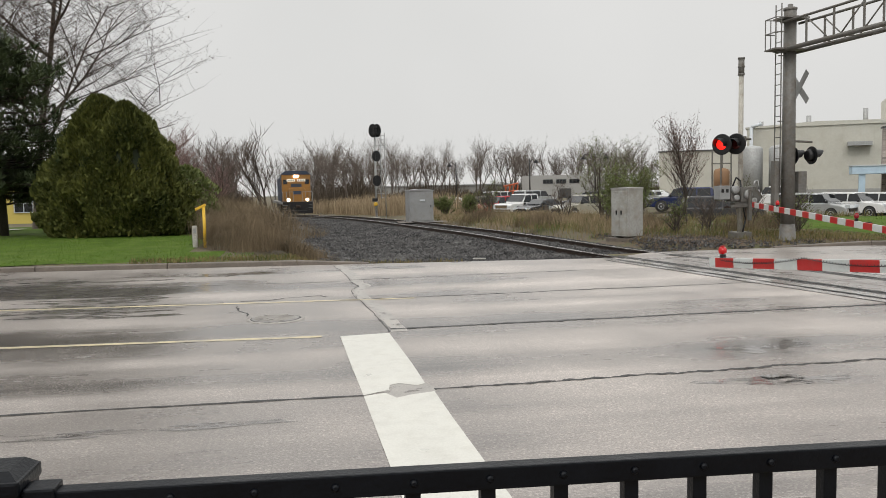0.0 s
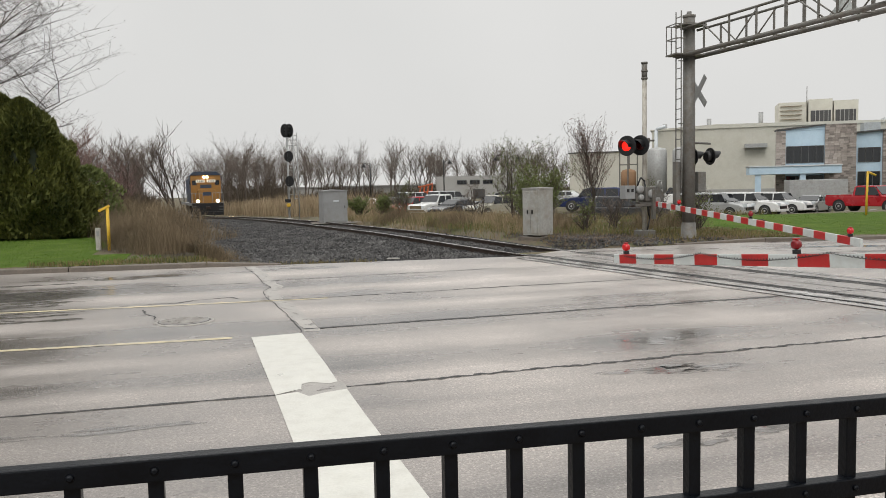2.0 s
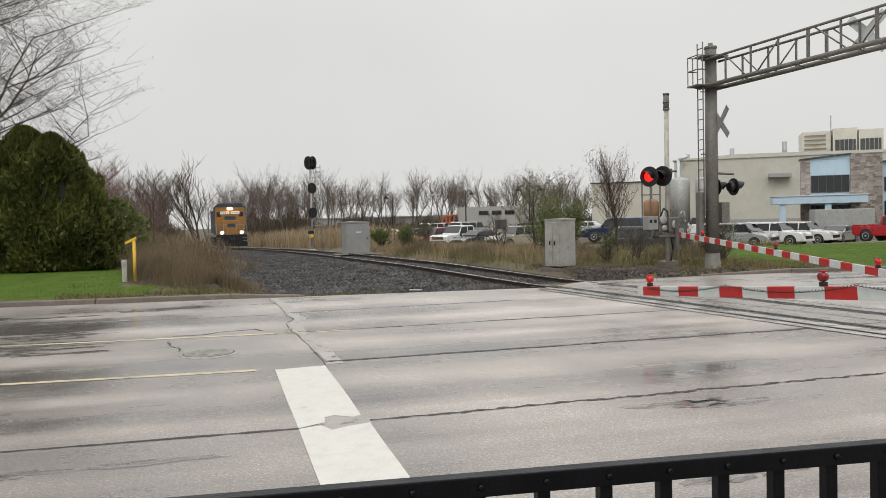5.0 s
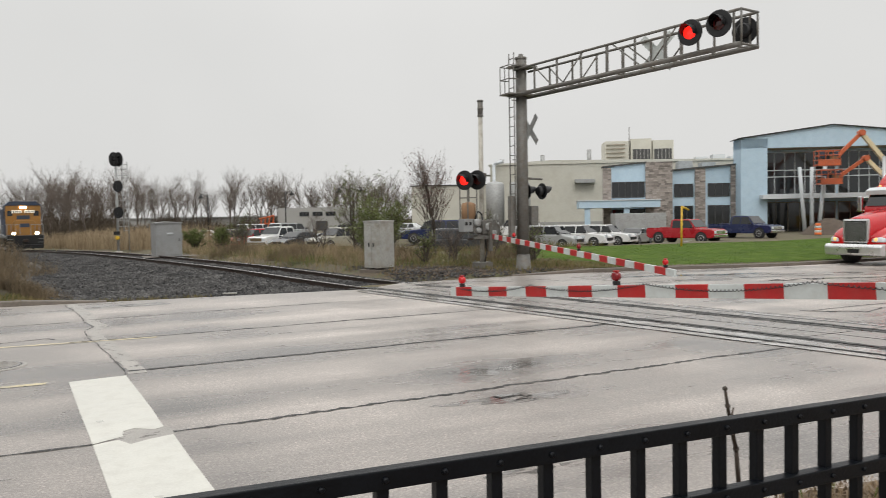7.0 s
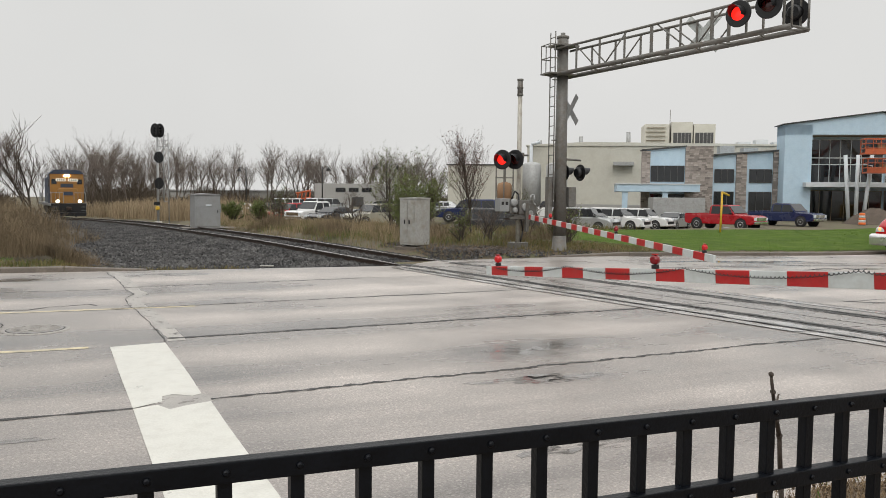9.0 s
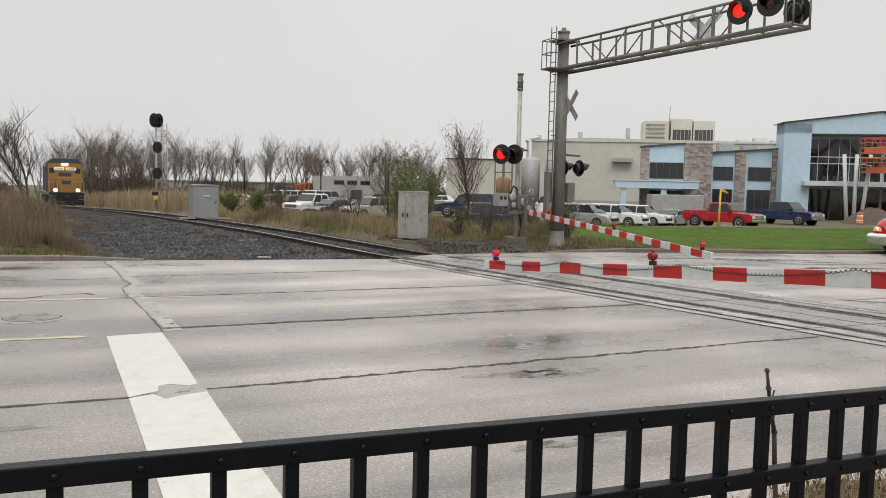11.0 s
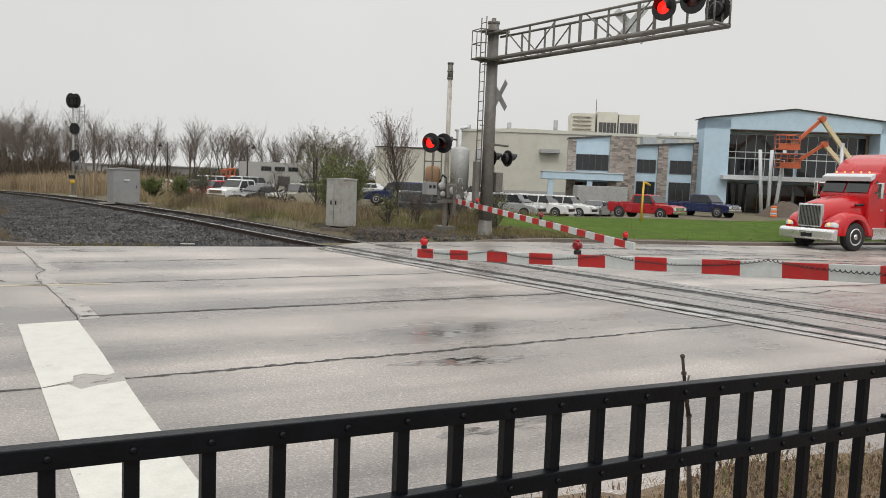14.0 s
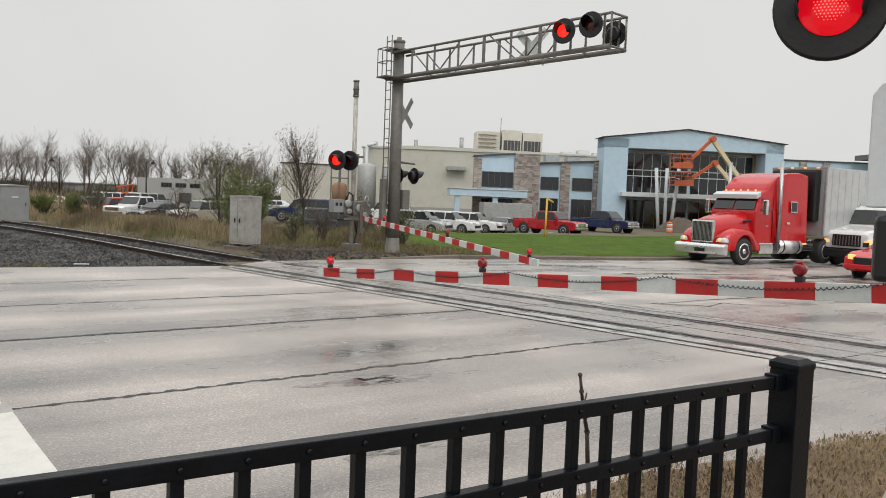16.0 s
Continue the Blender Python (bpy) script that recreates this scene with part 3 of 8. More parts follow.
flat("stop_line", [(0.72, 9.26), (1.315, 9.33), (1.36, 8.2), (1.385, 7.5), (1.40, 6.72), (1.32, 6.66), (1.17, 6.78), (1.08, 6.73), (1.06, 6.55),
                   (0.83, 6.42), (0.78, 7.6)],
     M["white_line"], 0.004, "broad white painted stop line on the road", "road marking")
flat("stop_line", [(0.83, 6.40), (1.02, 6.46), (1.1, 6.28), (1.24, 6.36), (1.44, 6.42), (1.46, 5.6), (1.49, 4.7), (1.53, 3.6), (1.5, 3.3), (0.94, 3.25), (0.90, 4.4), (0.86, 5.5)],
     M["white_line"], 0.004, "broad white painted stop line on the road", "road marking")
flat("road_patch", [(1.0, 6.5), (1.07, 6.75), (1.2, 6.8), (1.4, 6.74), (1.5, 6.5), (1.42, 6.36), (1.1, 6.26)], M["patch"], 0.002, "grey asphalt patch across the stop line", "road patch")
strip("yellow_line", [(-60 + 2 * i, 9.33 - 0.062 * (-60 + 2 * i) * (1 if i > 22 else 0.9)) for i in range(31)] + [(0.5, 9.31)], 0.11, M["yellow_line"], 0.004,
      "thin worn yellow lane line", "road marking")
strip("yellow_line", [(-60 + 2 * i, 12.5 - 0.07 * (-60 + 2 * i)) for i in range(32)], 0.12, M["yellow_line"], 0.004, "thin worn yellow lane line", "road marking")
strip("crack", wander(-30, 6.9, 0.83, 6.42, 300, 0.02, rng), 0.04, M["tar"], 0.004, "dark tarred crack along the road", "crack", 0.6, rng)
strip("crack", wander(1.45, 6.5, 8.9, 6.75, 160, 0.03, rng), 0.048, M["tar"], 0.004, "dark tarred crack along the road", "crack", 0.7, rng)
strip("crack", wander(1.36, 9.6, 10.2, 9.8, 180, 0.022, rng), 0.07, M["tar"], 0.004, "dark tarred crack along the road", "crack", 0.6, rng)
strip("crack", wander(0.8, 12.45, 9.2, 12.65, 80, 0.03, rng), 0.045, M["tar"], 0.004, "thin crack along the road", "crack", 0.7, rng)
strip("crack", wander(1.1, 15.3, 6.2, 15.6, 50, 0.04, rng), 0.035, M["tar"], 0.004, "thin crack along the road", "crack", 0.7, rng)
strip("crack", wander(-8, 15.6, 0.9, 15.1, 50, 0.03, rng), 0.03, M["tar"], 0.004, "thin crack along the road", "crack", 0.7, rng)
cross = [(1.32, 9.41), (1.24, 10.89), (1.14, 12.02), (1.05, 12.86), (1.04, 13.6), (1.2, 14.3), (1.1, 14.91), (1.02, 16.65), (0.85, 18.5)]
cross = ragged(cross, 0.16, 0.012, rng)
strip("crack", cross, 0.015, M["tar"], 0.004, "dark crack across the road", "crack", 0.6, rng)
strip("road_seam", [(x + 0.13, y) for x, y in cross], 0.2, M["patch"], 0.002, "lighter sealed seam across the road", "road seam", 0.12, rng)
strip("crack", ragged([(-0.75, 12.2), (-0.68, 11.75), (-0.55, 11.4), (-0.52, 11.15)], 0.07, 0.02, rng), 0.025, M["tar"], 0.004, "short crack beside the manhole", "crack", 0.5, rng)
strip("crack", ragged([(-0.75, 12.85), (-0.3, 12.75), (-0.1, 12.95), (0.45, 13.1), (0.62, 12.9)], 0.06, 0.035, rng), 0.035, M["tar"], 0.004, "short ragged crack in the lane", "crack", 0.6, rng)
strip("crack", wander(12.5, 12.0, 28, 12.6, 60, 0.04, rng), 0.04, M["tar"], 0.004, "crack along the road beyond the track", "crack", 0.7, rng)
strip("crack", wander(12.5, 9.2, 24, 9.9, 60, 0.05, rng), 0.04, M["tar"], 0.004, "crack along the road beyond the track", "crack", 0.7, rng)
strip("crack", wander(13.5, 15.6, 30, 16.1, 60, 0.05, rng), 0.05, M["tar"], 0.004, "crack along the road beyond the track", "crack", 0.7, rng)
strip("crack", ragged([(12.3, 9.3), (13.1, 8.6), (13.9, 8.9), (14.8, 8.0)], 0.1, 0.03, rng), 0.05, M["tar"], 0.004, "branching crack beyond the track", "crack", 0.6, rng)

# puddles
def puddle(cx, cy, rx, ry, seed, label="shallow puddle on the asphalt", lift=0.0025):
    r_ = random.Random(seed)
    n = 36
    ph = [r_.uniform(0, 6.3) for _ in range(5)]
    poly = []
    for i in range(n):
        a = 2 * math.pi * i / n
        k = 1 + 0.28 * math.sin(2 * a + ph[0]) + 0.2 * math.sin(3 * a + ph[1]) + 0.14 * math.sin(5 * a + ph[2]) + 0.1 * math.sin(9 * a + ph[3])
        poly.append((cx + rx * k * math.cos(a), cy + ry * k * math.sin(a)))
    flat("puddle", poly, M["puddle"], lift, label, "puddle")


for i_, q in enumerate(((4.3, 6.12, 0.42, 0.16), (4.72, 6.1, 0.3, 0.2), (4.85, 7.43, 0.3, 0.16), (5.45, 7.5, 0.28, 0.18), (-1.95, 5.79, 0.62, 0.1), (-1.14, 5.8, 0.26, 0.08), (-0.3, 5.8, 0.6, 0.07),
                        (20, 14.6, 2.4, 0.35), (18, 17.2, 2.8, 0.3),
                        (26, 13.4, 2.0, 0.3), (15.5, 11.2, 1.2, 0.2), (3.39, 4.21, 0.22, 0.1), (3.95, 4.27, 0.3, 0.12), (2.2, 17.6, 0.9, 0.25), (-1.4, 17.2, 0.9, 0.3))):
    puddle(*q, 40 + i_)

# long thin sheets of water in the west lanes
r_w = random.Random(314)
for i_ in range(30):
    wy = 11.6 + 5.2 * (i_ + r_w.random()) / 30
    half = r_w.uniform(0.5, 1.5)
    wx = min(0.48 - wy * r_w.uniform(0.2, 0.42), 0.3 - 0.17 * wy - half)
    puddle(wx, wy, half, r_w.uniform(0.08, 0.22), 400 + i_, "long thin sheet of water in the lane", 0.0026 + 0.00004 * i_)

# manhole
mh = thing("manhole_cover", "round cast-iron manhole cover set in the asphalt", "manhole cover", Matrix.Translation((-0.113, 10.82, 0.004)))
bm = B()
lathe(bm, [(0.40, -0.02), (0.40, 0.004), (0.34, 0.006)], Matrix.Identity(4), 32)
part("ring", bm, M["patch"], mh)
bm = B()
lathe(bm, [(0.325, 0.0), (0.325, 0.011), (0.315, 0.013)], Matrix.Identity(4), 32)
part("lid", bm, M["lid"], mh, "worn iron lid")
bm = B()
for k in range(-3, 4):
    w = math.sqrt(max(0.0, 0.29 ** 2 - (k * 0.08) ** 2))
    box(bm, -w, w, k * 0.08 - 0.015, k * 0.08 + 0.015, 0.013, 0.02)
part("rib_pattern", bm, M["patch"], mh)
bm = B()
lathe(bm, [(0.342, 0.0), (0.342, 0.0075), (0.326, 0.0075)], Matrix.Identity(4), 32)
part("gap_ring", bm, M["tar"], mh)

# ---- track ----


def rail_z(y):
    c = track_x(y)
    return gz(c, y) + 0.012 + 0.12 * smooth01((y - 18) / 12)


ys_t = [-14 + 1.0 * i for i in range(60)] + [46 + 2.0 * i for i in range(100)]


def sweep(name, prof, offset, y0, y1, material, parent):
    """A profile of (across, up) points swept along the track."""
    verts, faces = [], []
    yy = [y for y in ys_t if y0 <= y <= y1]
    n = len(prof)
    for y in yy:
        c = track_x(y)
        t = Vector((track_x(y + 0.5) - track_x(y - 0.5), 1, 0)).normalized()
        nx, ny = t.y, -t.x
        for a, up in prof:
            verts.append((c + nx * (offset + a), y + ny * (offset + a), rail_z(y) + up))
    for i in range(len(yy) - 1):
        for j in range(n - 1):
            faces.append((i * n + j, i * n + j + 1, (i + 1) * n + j + 1, (i + 1) * n + j))
    ob = new(name, raw(name, verts, faces, material))
    ob.parent = parent
    return ob


railway = thing("railway_track", "single railway track with rusty rails on dark ties", "railway track", kind="structure")
for side in (-0.75, 0.75):
    sweep("rail", [(-0.07, -0.17), (-0.07, -0.155), (-0.012, -0.14), (-0.012, -0.045), (-0.034, -0.035), (-0.034, -0.005),
                   (0.034, -0.005), (0.034, -0.035), (0.012, -0.045), (0.012, -0.14), (0.07, -0.155), (0.07, -0.17)], side, -14, 244, M["rail_web"], railway)
    sweep("rail_head", [(-0.036, -0.012), (-0.03, 0.0), (0.03, 0.0), (0.036, -0.012)], side, -14, 244, M["rail_head"], railway)

# crossing surface: panels and dark flangeways
cross_top = thing("crossing_panels", "wet grey crossing panels and dark flangeways round the rails", "crossing", kind="structure")
for a0, a1, mm, up in ((-1.45, -1.22, "panel_edge", 0.004), (-1.19, -0.82, "panel_edge", 0.010), (-0.62, -0.02, "panel", 0.006), (0.02, 0.62, "panel", 0.006),
                       (0.80, 1.19, "panel", 0.010), (1.22, 1.45, "panel_edge", 0.004)):
    yv = 2.0
    seg = 0
    while yv < 17.5:
        verts, faces = [], []
        k = 4
        for i in range(k + 1):
            y = yv + 0.012 + (2.6 - 0.024) * i / k
            for a in (a0, a1):
                verts.append((track_x(y) + a * 1.015, y, gz(track_x(y) + a, y) + up + 0.006 + rng.uniform(-0.002, 0.002)))
        for i in range(k):
            faces.append((2 * i, 2 * i + 1, 2 * i + 3, 2 * i + 2))
        ob = new("crossing_panel", raw("crossing_panel", verts, faces, M[mm]))
        ob.parent = cross_top
        yv += 2.6
for a, w, gap in ((-0.66, 0.07, 0), (0.66, 0.07, 0), (-0.83, 0.042, 0), (0.83, 0.042, 0), (-1.2, 0.032, 0.25), (1.2, 0.022, 0.3), (1.46, 0.02, 0.4)):
    verts, faces = [], []
    off = 0.0
    nseg = 130
    for i in range(nseg):
        y = 2.0 + 16.4 * i / (nseg - 1)
        off = off * 0.85 + rng.uniform(-0.008, 0.008)
        ww = w * rng.uniform(0.55, 1.35)
        for s in (-1, 1):
            verts.append((track_x(y) + a + off + s * ww, y, gz(track_x(y) + a, y) + 0.0185))
    broken = False
    for i in range(nseg - 1):
        if rng.random() < 0.12:
            broken = rng.random() < gap
        if not broken:
            faces.append((2 * i, 2 * i + 1, 2 * i + 3, 2 * i + 2))
    ob = new("flangeway", raw("flangeway", verts, faces, M["tar"]))
    ob.parent = cross_top

# ballast bed, ties, stones
bed = sweep("ballast_bed", [(-8.2, -0.5), (-7.4, -0.2), (-4.2, -0.27), (-2.6, -0.26), (-1.6, -0.175), (1.6, -0.175), (2.3, -0.28), (4.2, -0.5)], 0, 18.9, 46, M["ballast_bed"], None)
bed_far = sweep("ballast_bed", [(-4.4, -0.5), (-2.6, -0.28), (-1.6, -0.175), (1.6, -0.175), (2.3, -0.28), (4.2, -0.5)], 0, 46, 244, M["ballast_bed"], None)
tagged(bed_far, "dark grey crushed-stone ballast bed farther up the line", "ballast", kind="structure")
tagged(bed, "dark grey crushed-stone ballast bed", "ballast", kind="structure")
ties = thing("ties", "dark creosoted wooden railway ties", "railway ties", kind="structure")
bm = B()
box(bm, -1.3, 1.3, -0.11, 0.11, -0.1, 0.08, 0.012)
tie_me = link("tie", bm, M["tie"])
y = 19.2
while y < 110:
    ob = shared("tie", tie_me, ties, Matrix.Translation((track_x(y), y, rail_z(y) - 0.245)) @ Matrix.Rotation(math.atan2(0.175, 1), 4, "Z") @ Matrix.Rotation(rng.uniform(-0.01, 0.01), 4, "Z"))
    y += 0.53


def stones(name, n, place, s0, s1, material, label):
    """Many small irregular four-sided stones in one mesh."""
    r = random.Random(name)
    verts, faces = [], []
    for _ in range(n):
        x, y, z = place(r)
        s = r.uniform(s0, s1)
        k = len(verts)
        rot = Euler((r.uniform(0, 6.3), r.uniform(0, 6.3), r.uniform(0, 6.3))).to_matrix()
        for d in ((1, 0, -0.35), (-0.5, 0.85, -0.4), (-0.5, -0.85, -0.3), (0.1, 0.1, 0.9)):
            v = rot @ Vector(d) * s
            verts.append((x + v.x, y + v.y, z + v.z))
        faces += [(k, k + 1, k + 3), (k + 1, k + 2, k + 3), (k + 2, k, k + 3), (k, k + 2, k + 1)]
    return tagged(new(name, raw(name, verts, faces, material)), label, "stones", kind="stuff")


BED = ((-8.2, -0.5), (-7.4, -0.2), (-4.2, -0.27), (-2.6, -0.26), (-1.6, -0.175), (1.6, -0.175), (2.3, -0.28), (4.2, -0.5))


def bed_place(r):
    y = 18.75 + (r.random() ** 1.6) * 48
    lim = -7.3 + 3.2 * smooth01((y - 22) / 22)
    a = r.uniform(lim, 2.8)
    for (a0, b0), (a1, b1) in zip(BED, BED[1:]):
        if a0 <= a <= a1:
            b = b0 + (b1 - b0) * (a - a0) / (a1 - a0)
    return track_x(y) + a, y, rail_z(y) + b + r.uniform(0, 0.03)


stones("ballast", 62000, bed_place, 0.03, 0.08, M["stone"], "loose crushed ballast stones")


def spread_place(x0, x1, y0, y1, up=0.0):
    def f(r):
        x, y = r.uniform(x0, x1), r.uniform(y0, y1)
        return x, y, land(x, y) + up
    return f


stones("gravel", 5000, spread_place(9.6, 14.5, 19.4, 25.5), 0.02, 0.06, M["stone"], "loose gravel round the signal foundations")


# ---- fence ----
FL, FR = Vector((0.038, 0.983, 1.281)), Vector((2.833, 1.016, 1.217))
fence = thing("picket_fence", "black powder-coated metal picket fence panel beside the road", "fence")
ax = (FR - FL)
flen = ax.length


def fpos(x):
    return FL + ax * ((x - FL.x) / (FR.x - FL.x))


frot = Matrix((ax.normalized(), Vector((-ax.y, ax.x, 0)).normalized(), Vector((0, 0, 1)))).transposed().to_4x4()
slope = Matrix.Translation(FL) @ frot
rail_end = flen + 0.075
for dz, nm in ((0.0, "top_rail"), (-0.168, "second_rail"), (-1.02, "bottom_rail")):
    bm = B()
    box(bm, -0.02, rail_end + 0.02, -0.018, 0.014, dz - 0.019, dz + 0.019, 0.003, slope)
    part(nm, bm, M["fence"], fence)
    for xe in (0.0, rail_end):
        bm = B()
        s = 1 if xe == 0 else -1
        box(bm, min(xe, xe + s * 0.045), max(xe, xe + s * 0.045), -0.026, 0.02, dz - 0.027, dz + 0.027, 0.004, slope)
        part("rail_bracket", bm, M["fence"], fence)
bm = B()
box(bm, -0.0125, 0.0125, -0.006, 0.019, -1.12, 0.006, 0.002)
picket_me = link("picket", bm, M["fence"])
bm = B()
lathe(bm, [(0.0065, 0), (0.006, 0.003), (0.003, 0.005)], Matrix.Rotation(radians(90), 4, "X"), 10)
rivet_me = link("rivet", bm, M["fence"])
for k in range(1, 23):
    p = fpos(0.125 * k - 0.005)
    shared("picket", picket_me, fence, Matrix.Translation(p))
    for dz in (0.0, -0.168):
        shared("rivet", rivet_me, fence, Matrix.Translation(p + Vector((0, -0.0185, dz))))
for px, pz in ((FL.x - 0.052, 1.335), (FR.x + 0.127, 1.29)):
    fp = thing("fence_post", "square black metal fence post with a flat cap", "fence post", Matrix.Translation((px, 1.0, 0)), "fence posts")
    bm = B()
    box(bm, -0.048, 0.048, -0.048, 0.048, 0.02, pz - 0.03, 0.004)
    part("post", bm, M["fence"], fp)
    bm = B()
    box(bm, -0.0515, 0.0515, -0.0515, 0.0515, pz - 0.035, pz - 0.012, 0.005)
    vs = [bm.verts.new((sx * 0.047, sy * 0.047, pz - 0.012)) for sx, sy in ((-1, -1), (1, -1), (1, 1), (-1, 1))]
    vt = [bm.verts.new((sx * 0.033, sy * 0.033, pz)) for sx, sy in ((-1, -1), (1, -1), (1, 1), (-1, 1))]
    bm.faces.new(vt)
    for i in range(4):
        bm.faces.new((vs[i], vs[(i + 1) % 4], vt[(i + 1) % 4], vt[i]))
    part("cap", bm, M["fence"], fp)

# ---- crossing signals ----
def flasher(parent, m, lit, name="flasher", back_only=False, r=0.3, big=False):
    """One flashing lamp: round backboard, lens and hood; local -y is the way it faces."""
    turn = m @ Matrix.Rotation(radians(90), 4, "X")
    bm = B()
    lathe(bm, [(r, -0.012), (r, 0.012), (r - 0.015, 0.018)], turn, 40)
    board = part(name, bm, M["black"], parent, "round black flasher backboard")
    bm = B()
    lathe(bm, [(0.12, -0.16), (0.16, -0.12), (0.17, -0.012)], turn, 24)
    part("lamp_housing", bm, M["black"], board)
    bm = B()
    lathe(bm, [(0.155, 0.012), (0.155, 0.03), (0.1, 0.05), (0.03, 0.056)], turn, 28)
    part("lens", bm, M["lens_near"] if big else M["lens_on"] if lit else M["lens_off"], board, "glowing red lens" if lit else "unlit dark red lens")
    if big:
        bm = B()
        for i in range(-8, 9):
            for j in range(-8, 9):
                x, z = i * 0.0175 + (j % 2) * 0.0087, j * 0.0155
                if x * x + z * z < 0.135 ** 2:
                    d = 0.058 - 1.4 * (x * x + z * z)
                    c = turn @ Vector((x, z, d))
                    bmesh.ops.create_icosphere(bm, subdivisions=1, radius=0.0045, matrix=Matrix.Translation(c))
        part("lens_beads", bm, M["lens_bead"], board)
    bm = B()
    seg = 14
    rows = []
    for d, rr in ((0.014, 0.172), (0.34, 0.15)):
        rows.append([(turn @ Vector((rr * math.cos(a), rr * math.sin(a), d if d < 0.1 else d - 0.13 * (1 - math.sin(a)) ))) for a in [math.pi * (-0.12 + 1.24 * i / seg) for i in range(seg + 1)]])
    for off in (0.0, 0.005):
        vv = [[bm.verts.new(p + Vector((0, 0, off))) for p in row] for row in rows]
        for i in range(seg):
            bm.faces.new((vv[0][i], vv[0][i + 1], vv[1][i + 1], vv[1][i]))
    part("hood", bm, M["black"], board)
    return board


def crossbuck(parent, m, material, length=1.2, w=0.22):
    for a in (45, -45):
        bm = B()
        box(bm, -length / 2, length / 2, -0.004, 0.004, -w / 2, w / 2, 0.0, m @ Matrix.Rotation(radians(a), 4, "Y") @ Matrix.Translation((0, 0.006 if a > 0 else -0.006, 0)))
        part("crossbuck_blade", bm, material, parent, "flat white crossbuck blade")


def gate_arm(tip, root, lamps, label, hgt=0.115, periods=0.81, tip_white=0.16):
    """A striped crossing gate arm with its lamps and cable."""
    tip, root = Vector(tip), Vector(root)
    d = (root - tip)
    L = d.length
    d.normalize()
    side = d.cross(Vector((0, 0, 1))).normalized()
    up = side.cross(d).normalized()
    m = Matrix((d, side, up)).transposed().to_4x4()
    m.translation = tip
    arm = thing("crossing_gate_arm", label, "crossing gate", m, "crossing gate arms")
    x, red = 0.0, False
    first = True
    while x < L - 0.01:
        w = tip_white if first else periods / 2
        x1 = min(L, x + w)
        bm = B()
        h0 = hgt / 2 * (1 + 0.12 * x / L)
        box(bm, x, x1, -0.025, 0.025, -h0, h0, 0.004)
        part("red_stripe" if red else "white_stripe", bm, M["red_refl"] if red else M["white_refl"], arm)
        red = not red
        first = False
        x = x1
    for lx, lit in lamps:
        bm = B()
        box(bm, lx - 0.03, lx + 0.03, -0.03, 0.03, hgt / 2 + 0.003, hgt / 2 + 0.05, 0.006)
        base = part("lamp_base", bm, M["black"], arm)
        bm = B()
        lathe(bm, [(0.028, -0.04), (0.045, -0.035), (0.052, 0.0), (0.045, 0.035), (0.028, 0.04)], Matrix.Translation((lx, 0, hgt / 2 + 0.1)) @ Matrix.Rotation(radians(90), 4, "Y") @ Matrix.Rotation(radians(90), 4, "X"), 20)
        part("gate_lamp", bm, M["lens_glow"] if lit else M["gate_off"], arm, "round red gate lamp")
        bm = B()
        box(bm, lx - 0.03, lx + 0.03, -0.022, 0.022, hgt / 2 + 0.15, hgt / 2 + 0.165, 0.004)
        part("lamp_cap", bm, M["red_refl"], arm)
    # coiled cable, looping from clip to clip
    bm = B()
    pts = []
    n = int(L / 0.012)
    for i in range(n):
        xx = 0.3 + (L - 0.5) * i / n
        ph = (xx % 1.9) / 1.9
        sag = 0.075 * 4 * ph * (1 - ph)
        pts.append(Vector((xx, 0.045 + 0.012 * math.sin(i * 1.6), hgt / 2 + 0.02 - sag + 0.012 * math.cos(i * 1.6))))
    path_tube(bm, pts, 0.0045, 3)
    part("coiled_cable", bm, M["black"], arm, "black coiled lamp cable")
    return arm


tip_n, n8 = Vector((5.78, 9.71, 0.68)), Vector((6.40, 3.25, 1.14))
dirn = (n8 - tip_n) / (n8 - tip_n).length
gate_arm(tip_n - dirn * 0.13, tip_n + dirn * 9.0, [(0.28, True), (3.35, False), (6.9, False)], "red and white striped crossing gate arm lowered across the near lanes", 0.125, 0.81, 0.14)
gate_arm((10.3, 10.2, 0.70), (12.86, 20.95, 1.12), [(0.35, True), (4.3, False), (9.0, True)], "red and white striped crossing gate arm lowered across the far lanes", 0.13, 0.81, 0.3)

# near mast with its flasher
nm = thing("crossing_signal_mast", "pale metal crossing signal mast beside the fence", "crossing signal", Matrix.Translation((5.02, 1.50, 0)))
bm = B()
tube(bm, (0, 0, 0.04), (0, 0, 4.2), 0.06, 0.06, 20)
part("pole", bm, M["mast"], nm)
bm = B()
lathe(bm, [(0.3, 0.0), (0.3, 0.1), (0.27, 0.14), (0.14, 0.18), (0.075, 0.4)], Matrix.Identity(4), 18)
part("base", bm, M["mast"], nm)
bm = B()
box(bm, -0.10, 0.14, -0.14, 0.12, 1.15, 1.55, 0.02)
part("junction_box", bm, M["black"], nm, "dark junction box on the mast")
turned = Matrix.Rotation(radians(-62), 4, "Z")
bm = B()
prism(bm, [(-0.3, 1.8), (-0.3, 2.38), (-0.26, 2.44), (0.26, 2.52), (0.3, 2.46), (0.3, 1.8)], -0.13, -0.07, 0.01)
bm.transform(turned)
part("sign_panel", bm, M["trim_white"], nm, "pale metal panel on the mast")
bm = B()
box(bm, -0.25, 0.25, -0.2, 0.02, 1.42, 1.76, 0.03, turned)
part("bell_box", bm, M["black"], nm, "dark box below the pale panel")
bm = B()
tube(bm, (-0.75, 0.1, 2.92), (0.75, 0.1, 2.92), 0.03, 0.03, 10)
part("crossarm", bm, M["black"], nm)
